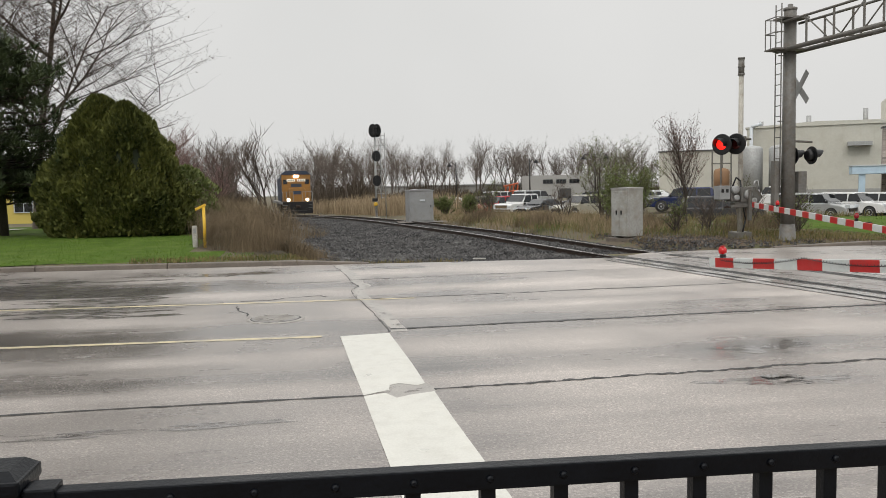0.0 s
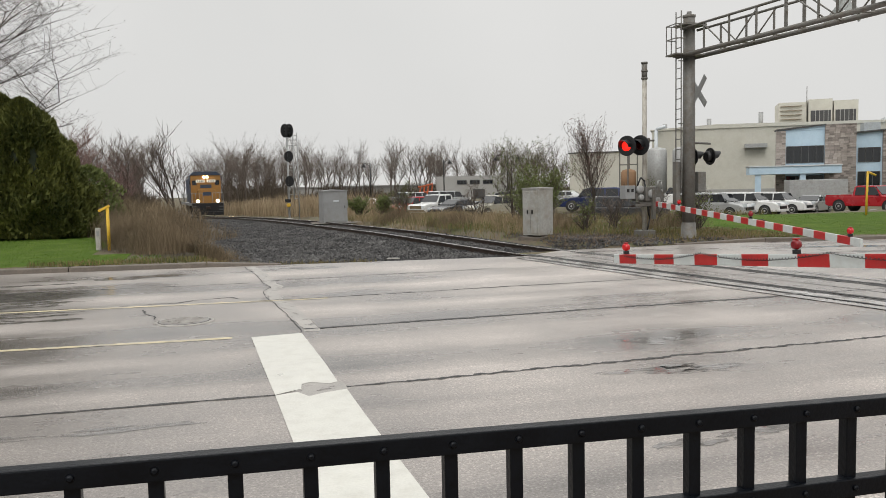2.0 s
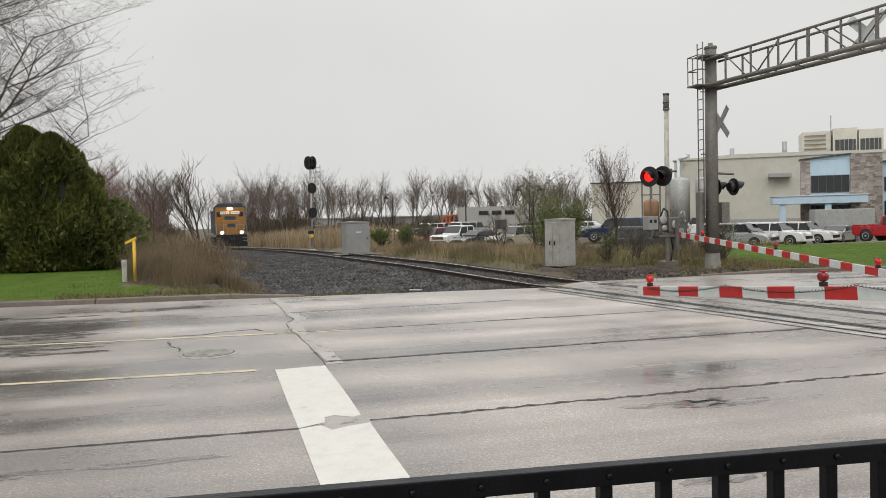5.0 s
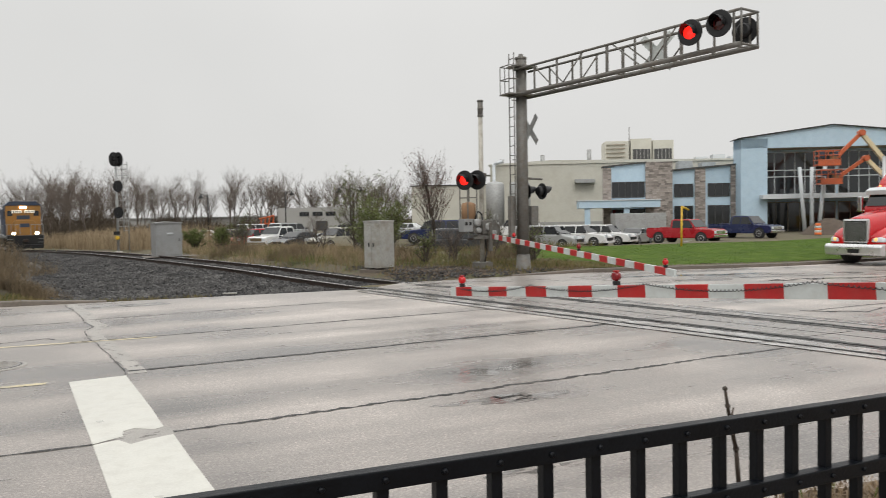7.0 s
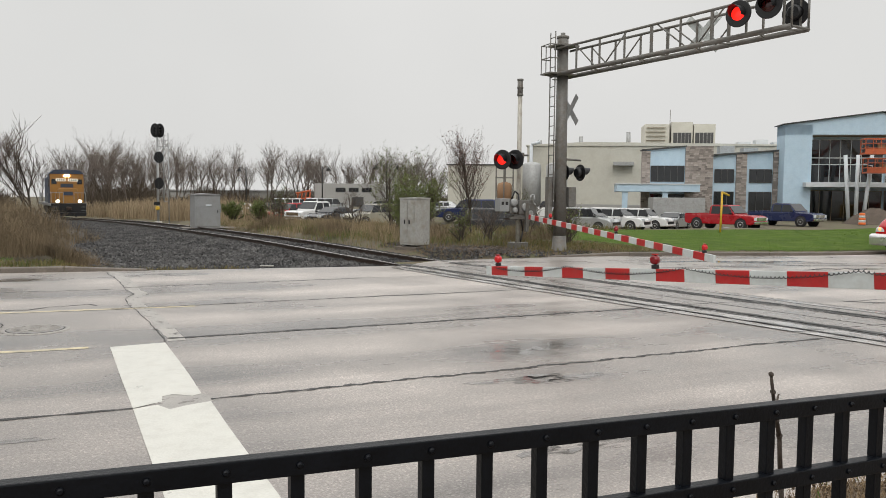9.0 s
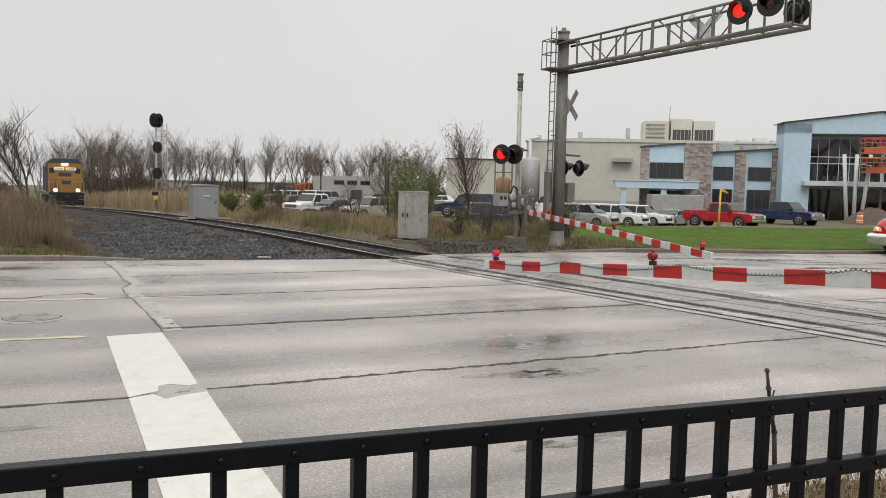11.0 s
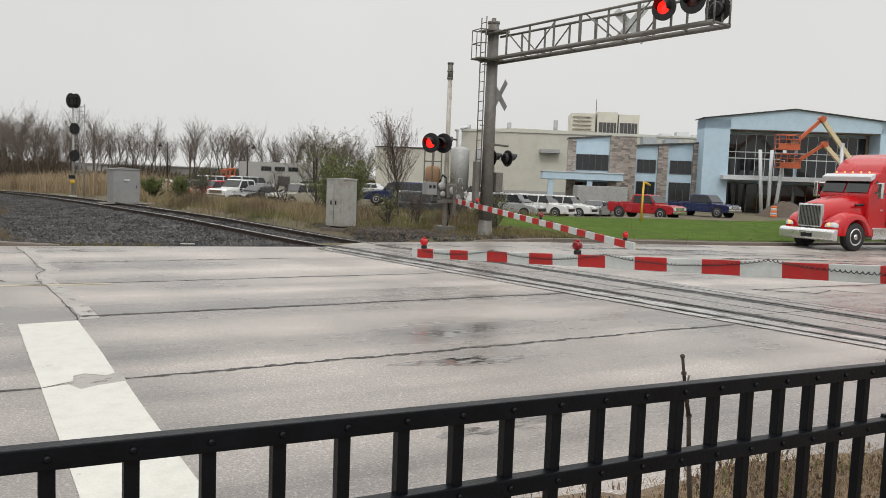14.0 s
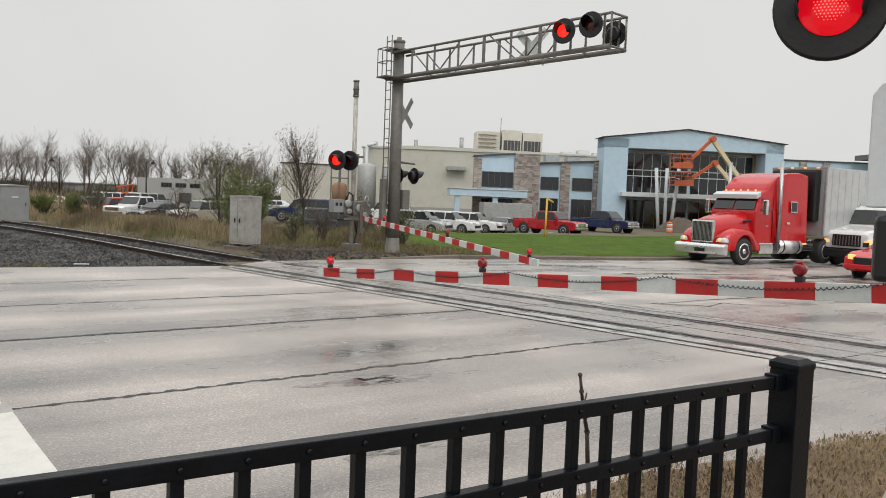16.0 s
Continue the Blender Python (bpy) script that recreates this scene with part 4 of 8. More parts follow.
face = Matrix.Rotation(radians(-62), 4, "Z")
flasher(nm, Matrix.Translation((-0.44, 0.36, 2.825)) @ face, True, r=0.278, big=True)
flasher(nm, Matrix.Translation((0.42, -0.4, 2.79)) @ face, False)
crossbuck(nm, Matrix.Translation((0, 0, 3.8)) @ face, M["white_refl"])
ngm = thing("gate_mechanism", "grey crossing gate mechanism on a short post", "gate mechanism", Matrix.Translation((6.64, 0.62, 0)), "gate mechanisms")
bm = B()
tube(bm, (0, 0, 0.03), (0, 0, 1.6), 0.07, 0.07, 14)
part("post", bm, M["mast"], ngm)
bm = B()
box(bm, -0.25, 0.25, -0.3, 0.3, 0.85, 1.5, 0.03)
part("housing", bm, M["galv"], ngm)

# far mast with flashers, gate mechanism and vent pipe
fx, fy = 12.78, 21.5
fm = thing("crossing_signal_mast", "tall weathered crossing signal mast with red flashers and gate mechanism", "crossing signal", Matrix.Translation((fx, fy, gz(fx, fy) + 0.06)))
bm = B()
tube(bm, (0, 0, 0.0), (0, 0, 4.95), 0.075, 0.07, 18)
part("pole", bm, M["mast"], fm)
bm = B()
tube(bm, (0, 0, 4.8), (0, 0, 5.3), 0.085, 0.085, 18)
for z in (4.8, 5.02, 5.26):
    tube(bm, (0, 0, z), (0, 0, z + 0.05), 0.098, 0.098, 18)
part("bell_cap", bm, M["post_grey"], fm, "grey ribbed top section")
bm = B()
box(bm, -0.24, 0.24, -0.24, 0.24, -0.1, 0.26, 0.02)
part("base", bm, M["post_grey"], fm, "square cast base")
for bx in (-0.17, 0.17):
    for by in (-0.17, 0.17):
        bm = B()
        tube(bm, (bx, by, 0.26), (bx, by, 0.31), 0.025, 0.025, 6)
        part("anchor_bolt", bm, M["post_grey"], fm)
bm = B()
tube(bm, (-0.75, -0.12, 2.96), (0.25, -0.12, 2.96), 0.03, 0.03, 10)
box(bm, -0.1, 0.1, -0.15, 0.09, 2.88, 3.04, 0.01)
part("crossarm", bm, M["post_grey"], fm)
face_far = Matrix.Rotation(radians(-58), 4, "Z")
flasher(fm, Matrix.Translation((-0.74, -0.28, 2.80)) @ face_far, True)
flasher(fm, Matrix.Translation((-0.33, -0.33, 2.81)) @ face_far, False)
bm = B()
box(bm, -0.08, 0.3, -0.2, 0.2, 1.12, 1.58, 0.05)
part("gate_housing", bm, M["post_grey"], fm, "weathered gate machine housing")
bm = B()
box(bm, -0.75, -0.42, -0.2, 0.16, 1.22, 1.62, 0.015)
part("relay_box", bm, M["cab_grey"], fm, "grey relay box")
for bxx in (-0.66, -0.52):
    bm = B()
    box(bm, bxx - 0.04, bxx + 0.04, -0.206, -0.2, 1.42, 1.52)
    part("label_plate", bm, M["black"], fm)
bm = B()
box(bm, -0.42, 0.4, -0.26, -0.2, 0.98, 1.06, 0.01)
box(bm, 0.1, 0.2, -0.32, -0.2, 0.6, 1.5, 0.015)
tube(bm, (0.32, -0.25, 1.28), (0.32, 0.25, 1.28), 0.2, 0.2, 20)
part("drive_arm", bm, M["post_grey"], fm)
for (ax_, az_, ar_) in ((-0.28, 1.5, 0.12), (-0.24, 1.26, 0.09), (0.12, 1.36, 0.13), (0.3, 1.16, 0.1)):
    bm = B()
    lathe(bm, [(ar_, 0), (ar_, 0.05), (ar_ * 0.8, 0.07), (ar_ * 0.3, 0.075)], Matrix.Translation((ax_, -0.2, az_)) @ Matrix.Rotation(radians(90), 4, "X"), 18)
    part("cover_disc", bm, M["galv"], fm, "round cast cover")
for (ax_, az_, w_, h_) in ((-0.3, 1.38, 0.09, 0.22), (-0.06, 1.06, 0.2, 0.06), (0.36, 1.42, 0.06, 0.16)):
    bm = B()
    box(bm, ax_ - w_, ax_ + w_, -0.17, 0.12, az_ - h_, az_ + h_, 0.015)
    part("casting", bm, M["post_grey"], fm)
bm = B()
path_tube(bm, [Vector((0.36, -0.1, 1.58)), Vector((0.4, -0.1, 1.74)), Vector((0.5, -0.1, 1.74)), Vector((0.53, -0.1, 1.5)), Vector((0.53, -0.1, 0.98))], 0.022, 8)
part("pipe_bend", bm, M["galv"], fm)
bm = B()
box(bm, -0.5, 0.5, -0.05, 0.05, 0.96, 1.02, 0.01)
part("support_bar", bm, M["rail_web"], fm, "rusty support bar")
bm = B()
path_tube(bm, [Vector((-0.3, -0.1, 1.6)), Vector((-0.2, -0.12, 1.85)), Vector((-0.06, -0.1, 1.75)), Vector((0.0, -0.09, 1.3)), Vector((0.1, -0.12, 0.6)), Vector((0.02, -0.1, 0.2))], 0.025, 8)
part("conduit", bm, M["black"], fm)

# cantilever
cx, cy = 13.6, 20.4
ctop = thing("cantilever_signal", "grey steel cantilever signal bridge with red flashers over the lanes", "cantilever signal", Matrix.Translation((cx, cy, gz(cx, cy) + 0.05)))
bm = B()
tube(bm, (0, 0, 0.25), (0, 0, 6.42), 0.19, 0.165, 26)
part("post", bm, M["post_grey"], ctop)
bm = B()
lathe(bm, [(0.17, 6.42), (0.185, 6.45), (0.185, 6.5), (0.07, 6.52), (0.07, 6.6), (0.03, 6.61)], Matrix.Identity(4), 20)
part("post_cap", bm, M["post_grey"], ctop)
bm = B()
lathe(bm, [(0.33, -0.02), (0.33, 0.05), (0.23, 0.06), (0.2, 0.5), (0.19, 0.52)], Matrix.Identity(4), 22)
part("base_flange", bm, M["post_grey"], ctop)
end = Vector((14.72 - cx, 12.62 - cy, 0))
dd = end.normalized()
sd = Vector((dd.y, -dd.x, 0))
ln = end.length
lowz, topz = 5.42, 6.18


def P(s, off, z):
    return dd * s + sd * off + Vector((0, 0, z - 0.09 * (1 - s / ln)))


for off in (-0.3, 0.3):
    bm = B()
    tube(bm, P(-0.1, off, lowz), P(ln, off, lowz), 0.062, 0.062, 14)
    part("bottom_chord", bm, M["post_grey"], ctop)
    bm = B()
    tube(bm, P(0.0, off, topz), P(ln - 0.05, off, topz), 0.034, 0.034, 10)
    part("top_rail", bm, M["post_grey"], ctop)
    for k in range(1, 9):
        s = ln * k / 8.2
        bm = B()
        w = 0.022 if k not in (4, 6) else 0.04
        box(bm, -w, w, -0.02, 0.02, lowz, topz, 0.0, Matrix.Translation(P(s, off, 0)) @ Matrix.Rotation(math.atan2(dd.y, dd.x), 4, "Z"))
        part("upright", bm, M["post_grey"], ctop)
    for s0, s1, up in ((0.9, 1.75, -1), (2.1, 2.95, 1), (4.0, 5.0, -1), (5.3, 6.1, 1)):
        bm = B()
        tube(bm, P(s0, off, topz if up < 0 else lowz), P(s1, off, lowz if up < 0 else topz), 0.02, 0.02, 8)
        part("brace", bm, M["post_grey"], ctop)
for k in range(9):
    s = 0.4 + (ln - 0.6) * k / 8
    bm = B()
    tube(bm, P(s, -0.3, lowz), P(s + (0.25 if k % 2 else -0.1), 0.3, lowz), 0.018, 0.018, 6)
    part("lacing_bar", bm, M["post_grey"], ctop)
bm = B()
for z in (lowz, topz):
    tube(bm, P(ln, -0.32, z), P(ln, 0.32, z), 0.03, 0.03, 8)
tube(bm, P(ln, -0.3, lowz), P(ln, -0.3, topz), 0.025, 0.025, 8)
tube(bm, P(ln, 0.3, lowz), P(ln, 0.3, topz), 0.025, 0.025, 8)
part("end_frame", bm, M["post_grey"], ctop)
bm = B()
for z in (lowz - 0.08, topz + 0.02):
    bm = B()
    box(bm, -0.26, 0.34, -0.36, 0.36, z - 0.03, z + 0.03, 0.01, Matrix.Rotation(math.atan2(dd.y, dd.x), 4, "Z"))
    part("clamp", bm, M["post_grey"], ctop)
# ladder with a small cage platform
bm = B()
lad = -0.36
for a in (-0.14, 0.14):
    bm = B()
    tube(bm, (lad + 0.02, a, 1.4), (lad + 0.02, a, 6.6), 0.018, 0.018, 8)
    part("ladder_rail", bm, M["post_grey"], ctop)
for k in range(18):
    bm = B()
    tube(bm, (lad + 0.02, -0.14, 1.5 + 0.29 * k), (lad + 0.02, 0.14, 1.5 + 0.29 * k), 0.014, 0.014, 6)
    part("ladder_rung", bm, M["post_grey"], ctop)
for z in (1.8, 3.4, 5.2):
    bm = B()
    tube(bm, (lad + 0.02, 0, z), (-0.15, 0, z), 0.016, 0.016, 6)
    part("ladder_standoff", bm, M["post_grey"], ctop)
bm = B()
box(bm, -0.47, -0.33, -0.1, 0.1, 1.0, 2.3, 0.01)
part("ladder_guard", bm, M["post_grey"], ctop, "solid ladder guard plate")
bm = B()
box(bm, -0.6, -0.1, -0.28, 0.28, 5.34, 5.38)
part("platform_floor", bm, M["post_grey"], ctop)
for q in ((-0.58, -0.26), (-0.58, 0.26), (-0.42, 0.26), (-0.42, -0.26)):
    bm = B()
    tube(bm, (*q, 5.36), (*q, 6.2), 0.016, 0.016, 6)
    part("platform_post", bm, M["post_grey"], ctop)
for z in (5.8, 6.2):
    bm = B()
    path_tube(bm, [Vector((-0.3, -0.26, z)), Vector((-0.58, -0.26, z)), Vector((-0.58, 0.26, z)), Vector((-0.3, 0.26, z))], 0.016, 6)
    part("platform_rail", bm, M["post_grey"], ctop)
# lamps on the beam, facing the oncoming lanes to the west
west = Matrix.Rotation(radians(-70), 4, "Z")
flasher(ctop, Matrix.Translation(P(6.72, 0.6, 5.86)) @ west, True)
flasher(ctop, Matrix.Translation(P(7.5, 0.6, 5.9)) @ west, False)
flasher(ctop, Matrix.Translation(P(7.55, -0.28, 5.83)) @ Matrix.Rotation(radians(112), 4, "Z"), False)
crossbuck(ctop, Matrix.Translation(P(4.9, -0.4, 5.85)) @ Matrix.Rotation(radians(110), 4, "Z"), M["white_refl"])
crossbuck(ctop, Matrix.Translation((0.34, 0.06, 4.32)) @ Matrix.Rotation(radians(88), 4, "Z"), M["galv"], 1.15, 0.2)
bm = B()
tube(bm, (-0.1, 0, 2.86), (0.75, 0.05, 2.82), 0.04, 0.03, 8)
part("rear_crossarm", bm, M["post_grey"], ctop)
for q in (0.2, 0.64):
    flasher(ctop, Matrix.Translation((q, 0.1 if q < 0.5 else -0.1, 2.44)) @ Matrix.Rotation(radians(94), 4, "Z"), False, r=0.25)
bm = B()
box(bm, 0.24, 0.5, -0.12, 0.16, 1.4, 2.0, 0.02)
part("equipment_box", bm, M["post_grey"], ctop, "weathered equipment box")

# signal cabinets
def cabinet(m, w, d, h, material, label, doors, roof_over=0.04, plinth=0.1, rise=0.1):
    c = thing("signal_cabinet", label, "signal cabinet", m, "signal cabinets")
    bm = B()
    box(bm, -w / 2, w / 2, -d / 2, d / 2, 0.12, h, 0.012)
    part("body", bm, material, c)
    bm = B()
    o = roof_over
    prism(bm, [(-w / 2 - o, h), (-w / 2 - o, h + 0.04), (0, h + rise), (w / 2 + o, h + 0.04), (w / 2 + o, h)], -d / 2 - o, d / 2 + o)
    part("roof", bm, material, c)
    bm = B()
    box(bm, -w / 2 - 0.12, w / 2 + 0.12, -d / 2 - 0.12, d / 2 + 0.12, -0.3, plinth, 0.01)
    part("plinth", bm, M["kerb"], c)
    for sx in (-1, 1):
        bm = B()
        box(bm, sx * (w / 2 - 0.15) - 0.05, sx * (w / 2 - 0.15) + 0.05, -d / 2, d / 2, 0.09, 0.13)
        part("foot", bm, M["post_grey"], c)
    n = doors
    for k in range(n):
        x0 = -w / 2 + 0.05 + (w - 0.1) * k / n
        x1 = -w / 2 + 0.05 + (w - 0.1) * (k + 1) / n
        bm = B()
        box(bm, x0 + 0.012, x1 - 0.012, -d / 2 - 0.025, -d / 2 - 0.002, 0.2, h - 0.07, 0.008)
        door = part("door", bm, material, c)
        bm = B()
        hx = x1 - 0.1 if k % 2 == 0 else x0 + 0.1
        box(bm, hx - 0.015, hx + 0.015, -d / 2 - 0.06, -d / 2 - 0.025, h * 0.5, h * 0.5 + 0.13, 0.005)
        part("handle", bm, M["black"], door)
        for z in (0.35, h * 0.55, h - 0.25):
            bm = B()
            xx = x0 + 0.02 if k % 2 == 0 else x1 - 0.02
            tube(bm, (xx, -d / 2 - 0.03, z), (xx, -d / 2 - 0.03, z + 0.1), 0.014, 0.014, 6)
            part("hinge", bm, material, door)
    return c


ca = cabinet(Matrix.Translation((5.78, 40.8, gz(5.78, 40.8) - 0.05)) @ Matrix.Rotation(radians(9), 4, "Z"), 1.25, 0.9, 1.72, M["cab_grey"], "grey steel signal cabinet with one closed door beside the track", 1)
bm = B()
box(bm, -0.12, 0.16, -0.532, -0.526, 1.2, 1.28)
part("notice_plate", bm, M["trim_white"], ca)
bm = B()
box(bm, 0.66, 0.74, -0.2, 0.1, 0.85, 1.25, 0.01)
part("side_box", bm, M["cab_grey"], ca)
cabinet(Matrix.Translation((10.2, 23.75, gz(10.2, 23.75) + 0.03)) @ Matrix.Rotation(radians(-64), 4, "Z"), 0.7, 0.68, 1.6, M["cab_white"], "weathered pale aluminium signal cabinet with double doors", 2, 0.02, 0.06, 0.05)
flat("concrete_slab", [(4.6, 39.6), (7.2, 40.0), (7.4, 42.2), (4.7, 42.0)], M["kerb"], 0.07, "damp concrete slab under the cabinet", "slab")


# ---- plants ----
def add_tube(verts, faces, p0, p1, r0, r1, seg):
    q = (p1 - p0).to_track_quat("Z", "Y")
    k = len(verts)
    for p, r in ((p0, r0), (p1, r1)):
        for i in range(seg):
            a = 2 * math.pi * i / seg
            v = p + q @ Vector((r * math.cos(a), r * math.sin(a), 0))
            verts.append((v.x, v.y, v.z))
    for i in range(seg):
        j = (i + 1) % seg
        faces.append((k + i, k + j, k + seg + j, k + seg + i))


def bare_tree(seed, h, spread=0.5, stems=1, kids=(7, 5, 4), up=0.35, buds=0, trunk_r=None, crown_start=0.25, thin=1.0, ribbons=False, curl=0.2):
    """Skeleton of a leafless tree: (trunk verts, faces), (twig verts, faces), (bud verts, faces)."""
    r = random.Random(seed)
    tv, tf, cv, cf, bv, bf = [], [], [], [], [], []
    trunk_r = trunk_r or h * 0.018

    def bud(p):
        for _ in range(buds):
            k = len(bv)
            c = p + Vector((r.uniform(-1, 1), r.uniform(-1, 1), r.uniform(-1, 1))) * 0.07
            s = r.uniform(0.025, 0.05)
            for _i in range(3):
                bv.append(tuple(c + Vector((r.uniform(-s, s), r.uniform(-s, s), r.uniform(-s, s)))))
            bf.append((k, k + 1, k + 2))

    def limb(p, d, length, rad, level):
        n = 5 if level == 0 else (4 if level == 1 else 3)
        pts = [p]
        dd = d.copy()
        for i in range(n):
            dd = (dd + Vector((r.uniform(-1, 1), r.uniform(-1, 1), r.uniform(-0.5, 1) * up * 1.2)) * (0.10 if level == 0 else curl)).normalized()
            pts.append(pts[-1] + dd * length / n)
        for i in range(n):
            a, b = rad * (1 - 0.75 * i / n), rad * (1 - 0.75 * (i + 1) / n)
            if level < 2:
                add_tube(tv, tf, pts[i], pts[i + 1], a, b, 6 if level == 0 else 5)
            elif ribbons and level > 2:
                k = len(cv)
                side = Vector((r.uniform(-1, 1), r.uniform(-1, 1), r.uniform(-1, 1))).normalized()
                cv.extend((tuple(pts[i] - side * a), tuple(pts[i] + side * a), tuple(pts[i + 1] + side * b), tuple(pts[i + 1] - side * b)))
                cf.append((k, k + 1, k + 2, k + 3))
            else:
                add_tube(cv, cf, pts[i], pts[i + 1], a, b, 3)
        if level >= len(kids):
            bud(pts[-1])
            bud(pts[-2])
            return
        for c in range(kids[level]):
            t = crown_start + (1 - crown_start) * (c + r.random()) / kids[level] if level == 0 else 0.2 + 0.8 * (c + r.random()) / kids[level]
            t = min(0.99, t)
            i = min(n - 1, int(t * n))
            base = pts[i].lerp(pts[i + 1], t * n - i)
            ang = r.uniform(0, 2 * math.pi)
            out = Vector((math.cos(ang), math.sin(ang), 0))
            nd = (dd * (1 - spread) + out * spread + Vector((0, 0, up * 0.5))).normalized()
            limb(base, nd, length * r.uniform(0.42, 0.66) * (1.15 - 0.45 * t if level == 0 else 1), max(0.006 * thin, rad * (0.5 - 0.2 * t)), level + 1)

    for s in range(stems):
        d = Vector((r.uniform(-0.25, 0.25), r.uniform(-0.25, 0.25), 1)).normalized() if stems > 1 else Vector((r.uniform(-0.05, 0.05), r.uniform(-0.05, 0.05), 1)).normalized()
        limb(Vector((r.uniform(-0.15, 0.15) * (stems > 1), r.uniform(-0.15, 0.15) * (stems > 1), -0.15)), d, h * (0.78 if stems == 1 else r.uniform(0.55, 0.8)), trunk_r, 0)
    return (tv, tf), (cv, cf), (bv, bf)


def plant_tree(name, label, skeleton, m, bark, twig, bud_mat=None, group=""):
    top = thing(name, label, "tree", m, group)
    (tv, tf), (cv, cf), (bv, bf) = skeleton
    o = new("trunk", raw("trunk", tv, tf, bark))
    o.data.shade_smooth()
    o.parent = top
    o = new("crown", raw("crown", cv, cf, twig))
    o.parent = top
    if bf:
        o = new("foliage", raw("foliage", bv, bf, bud_mat or twig))
        o.parent = top
    return top


def blades(name, n, place, h0, h1, w, material, label, category, lean=0.35):
    """Grass, reeds or stems: one bent blade each, all in one mesh."""
    r = random.Random(name + label)
    verts, faces = [], []
    for _ in range(n):
        got = place(r)
        if got is None:
            continue
        x, y, z = got
        h = r.uniform(h0, h1)
        a = r.uniform(0, 2 * math.pi)
        lx, ly = math.cos(a) * lean * h, math.sin(a) * lean * h
        b = r.uniform(0, 2 * math.pi)
        wx, wy = math.cos(b) * w / 2, math.sin(b) * w / 2
        k = len(verts)
        verts += [(x - wx, y - wy, z - 0.02), (x + wx, y + wy, z - 0.02),
                  (x + lx * 0.35 + wx * 0.7, y + ly * 0.35 + wy * 0.7, z + h * 0.6), (x + lx * 0.35 - wx * 0.7, y + ly * 0.35 - wy * 0.7, z + h * 0.6),
                  (x + lx, y + ly, z + h)]
        faces += [(k, k + 1, k + 2, k + 3), (k + 3, k + 2, k + 4)]
    return tagged(new(name, raw(name, verts, faces, material)), label, category, kind="stuff")


def area(x0, x1, y0, y1, ok=None):
    def f(r):
        x, y = r.uniform(x0, x1), r.uniform(y0, y1)
        if ok and not ok(x, y, r):
            return None
        return x, y, land(x, y)
    return f


def off_track(x, y, lo, hi):
    d = x - track_x(y)
    return d < lo or d > hi


# lawn beyond the west kerb, and its ground
def lawn_patch(name, xs, ys, ok, label):
    verts = [(x, y, land(x, y) + 0.012) for y in ys for x in xs]
    n = len(xs)
    faces = []
    for j in range(len(ys) - 1):
        for i in range(n - 1):
            if ok(xs[i], ys[j]):
                faces.append((j * n + i, j * n + i + 1, (j + 1) * n + i + 1, (j + 1) * n + i))
    me = raw(name, verts, faces, M["lawn_soil"])
    me.shade_smooth()
    return tagged(new(name, me), label, "lawn", kind="structure")


lawn_patch("lawn_west", [-60 + 1.0 * i for i in range(59)], [far_kerb(-5) - 0.1 + 0.4 * i for i in range(60)],
           lambda x, y: y > far_kerb(x) + 0.25 and y > far_kerb(x + 1) + 0.25 and (x < -3.3 or y < 21.2 + 0.35 * (-x)), "short green lawn beyond the kerb")
lawn_patch("lawn_east", [16 + 1.0 * i for i in range(75)], [19.5 + 0.6 * i for i in range(42)],
           lambda x, y: y > far_kerb(x) + 0.3 and y < 33 + 0.25 * (x - 16) and y < 43.5, "green lawn bank between road and parking lot")

lawn_w = area(-34, -1.2, 18.9, 33, lambda x, y, r: y > far_kerb(x) + 0.22 and (x < -3.2 or y < 21 - 0.4 * x) and r.random() < 1.35 - (y - 19) / 16)
blades("grass", 60000, lawn_w, 0.03, 0.07, 0.013, M["grass"], "short green grass blades on the west lawn", "grass", 1.1)
lawn_e = area(15.5, 62, 19.6, 43, lambda x, y, r: y > far_kerb(x) + 0.25 and y < 33 + 0.25 * (x - 16) and r.random() < 1.25 - (y - 19) / 22)
blades("grass", 80000, lawn_e, 0.025, 0.055, 0.016, M["grass"], "green grass blades on the lawn bank", "grass", 1.6)
blades("weeds", 3500, area(-4, 4, 18.8, 20.2, lambda x, y, r: y > far_kerb(x) + 0.1 and off_track(x, y, -3.2, 2)), 0.04, 0.14, 0.02, M["weed"], "sparse weeds along the kerb end", "weeds")
blades("weeds", 2500, area(12.4, 17, 19.7, 24, lambda x, y, r: y > far_kerb(x) + 0.15), 0.05, 0.2, 0.02, M["weed"], "sparse weeds round the signal base", "weeds")


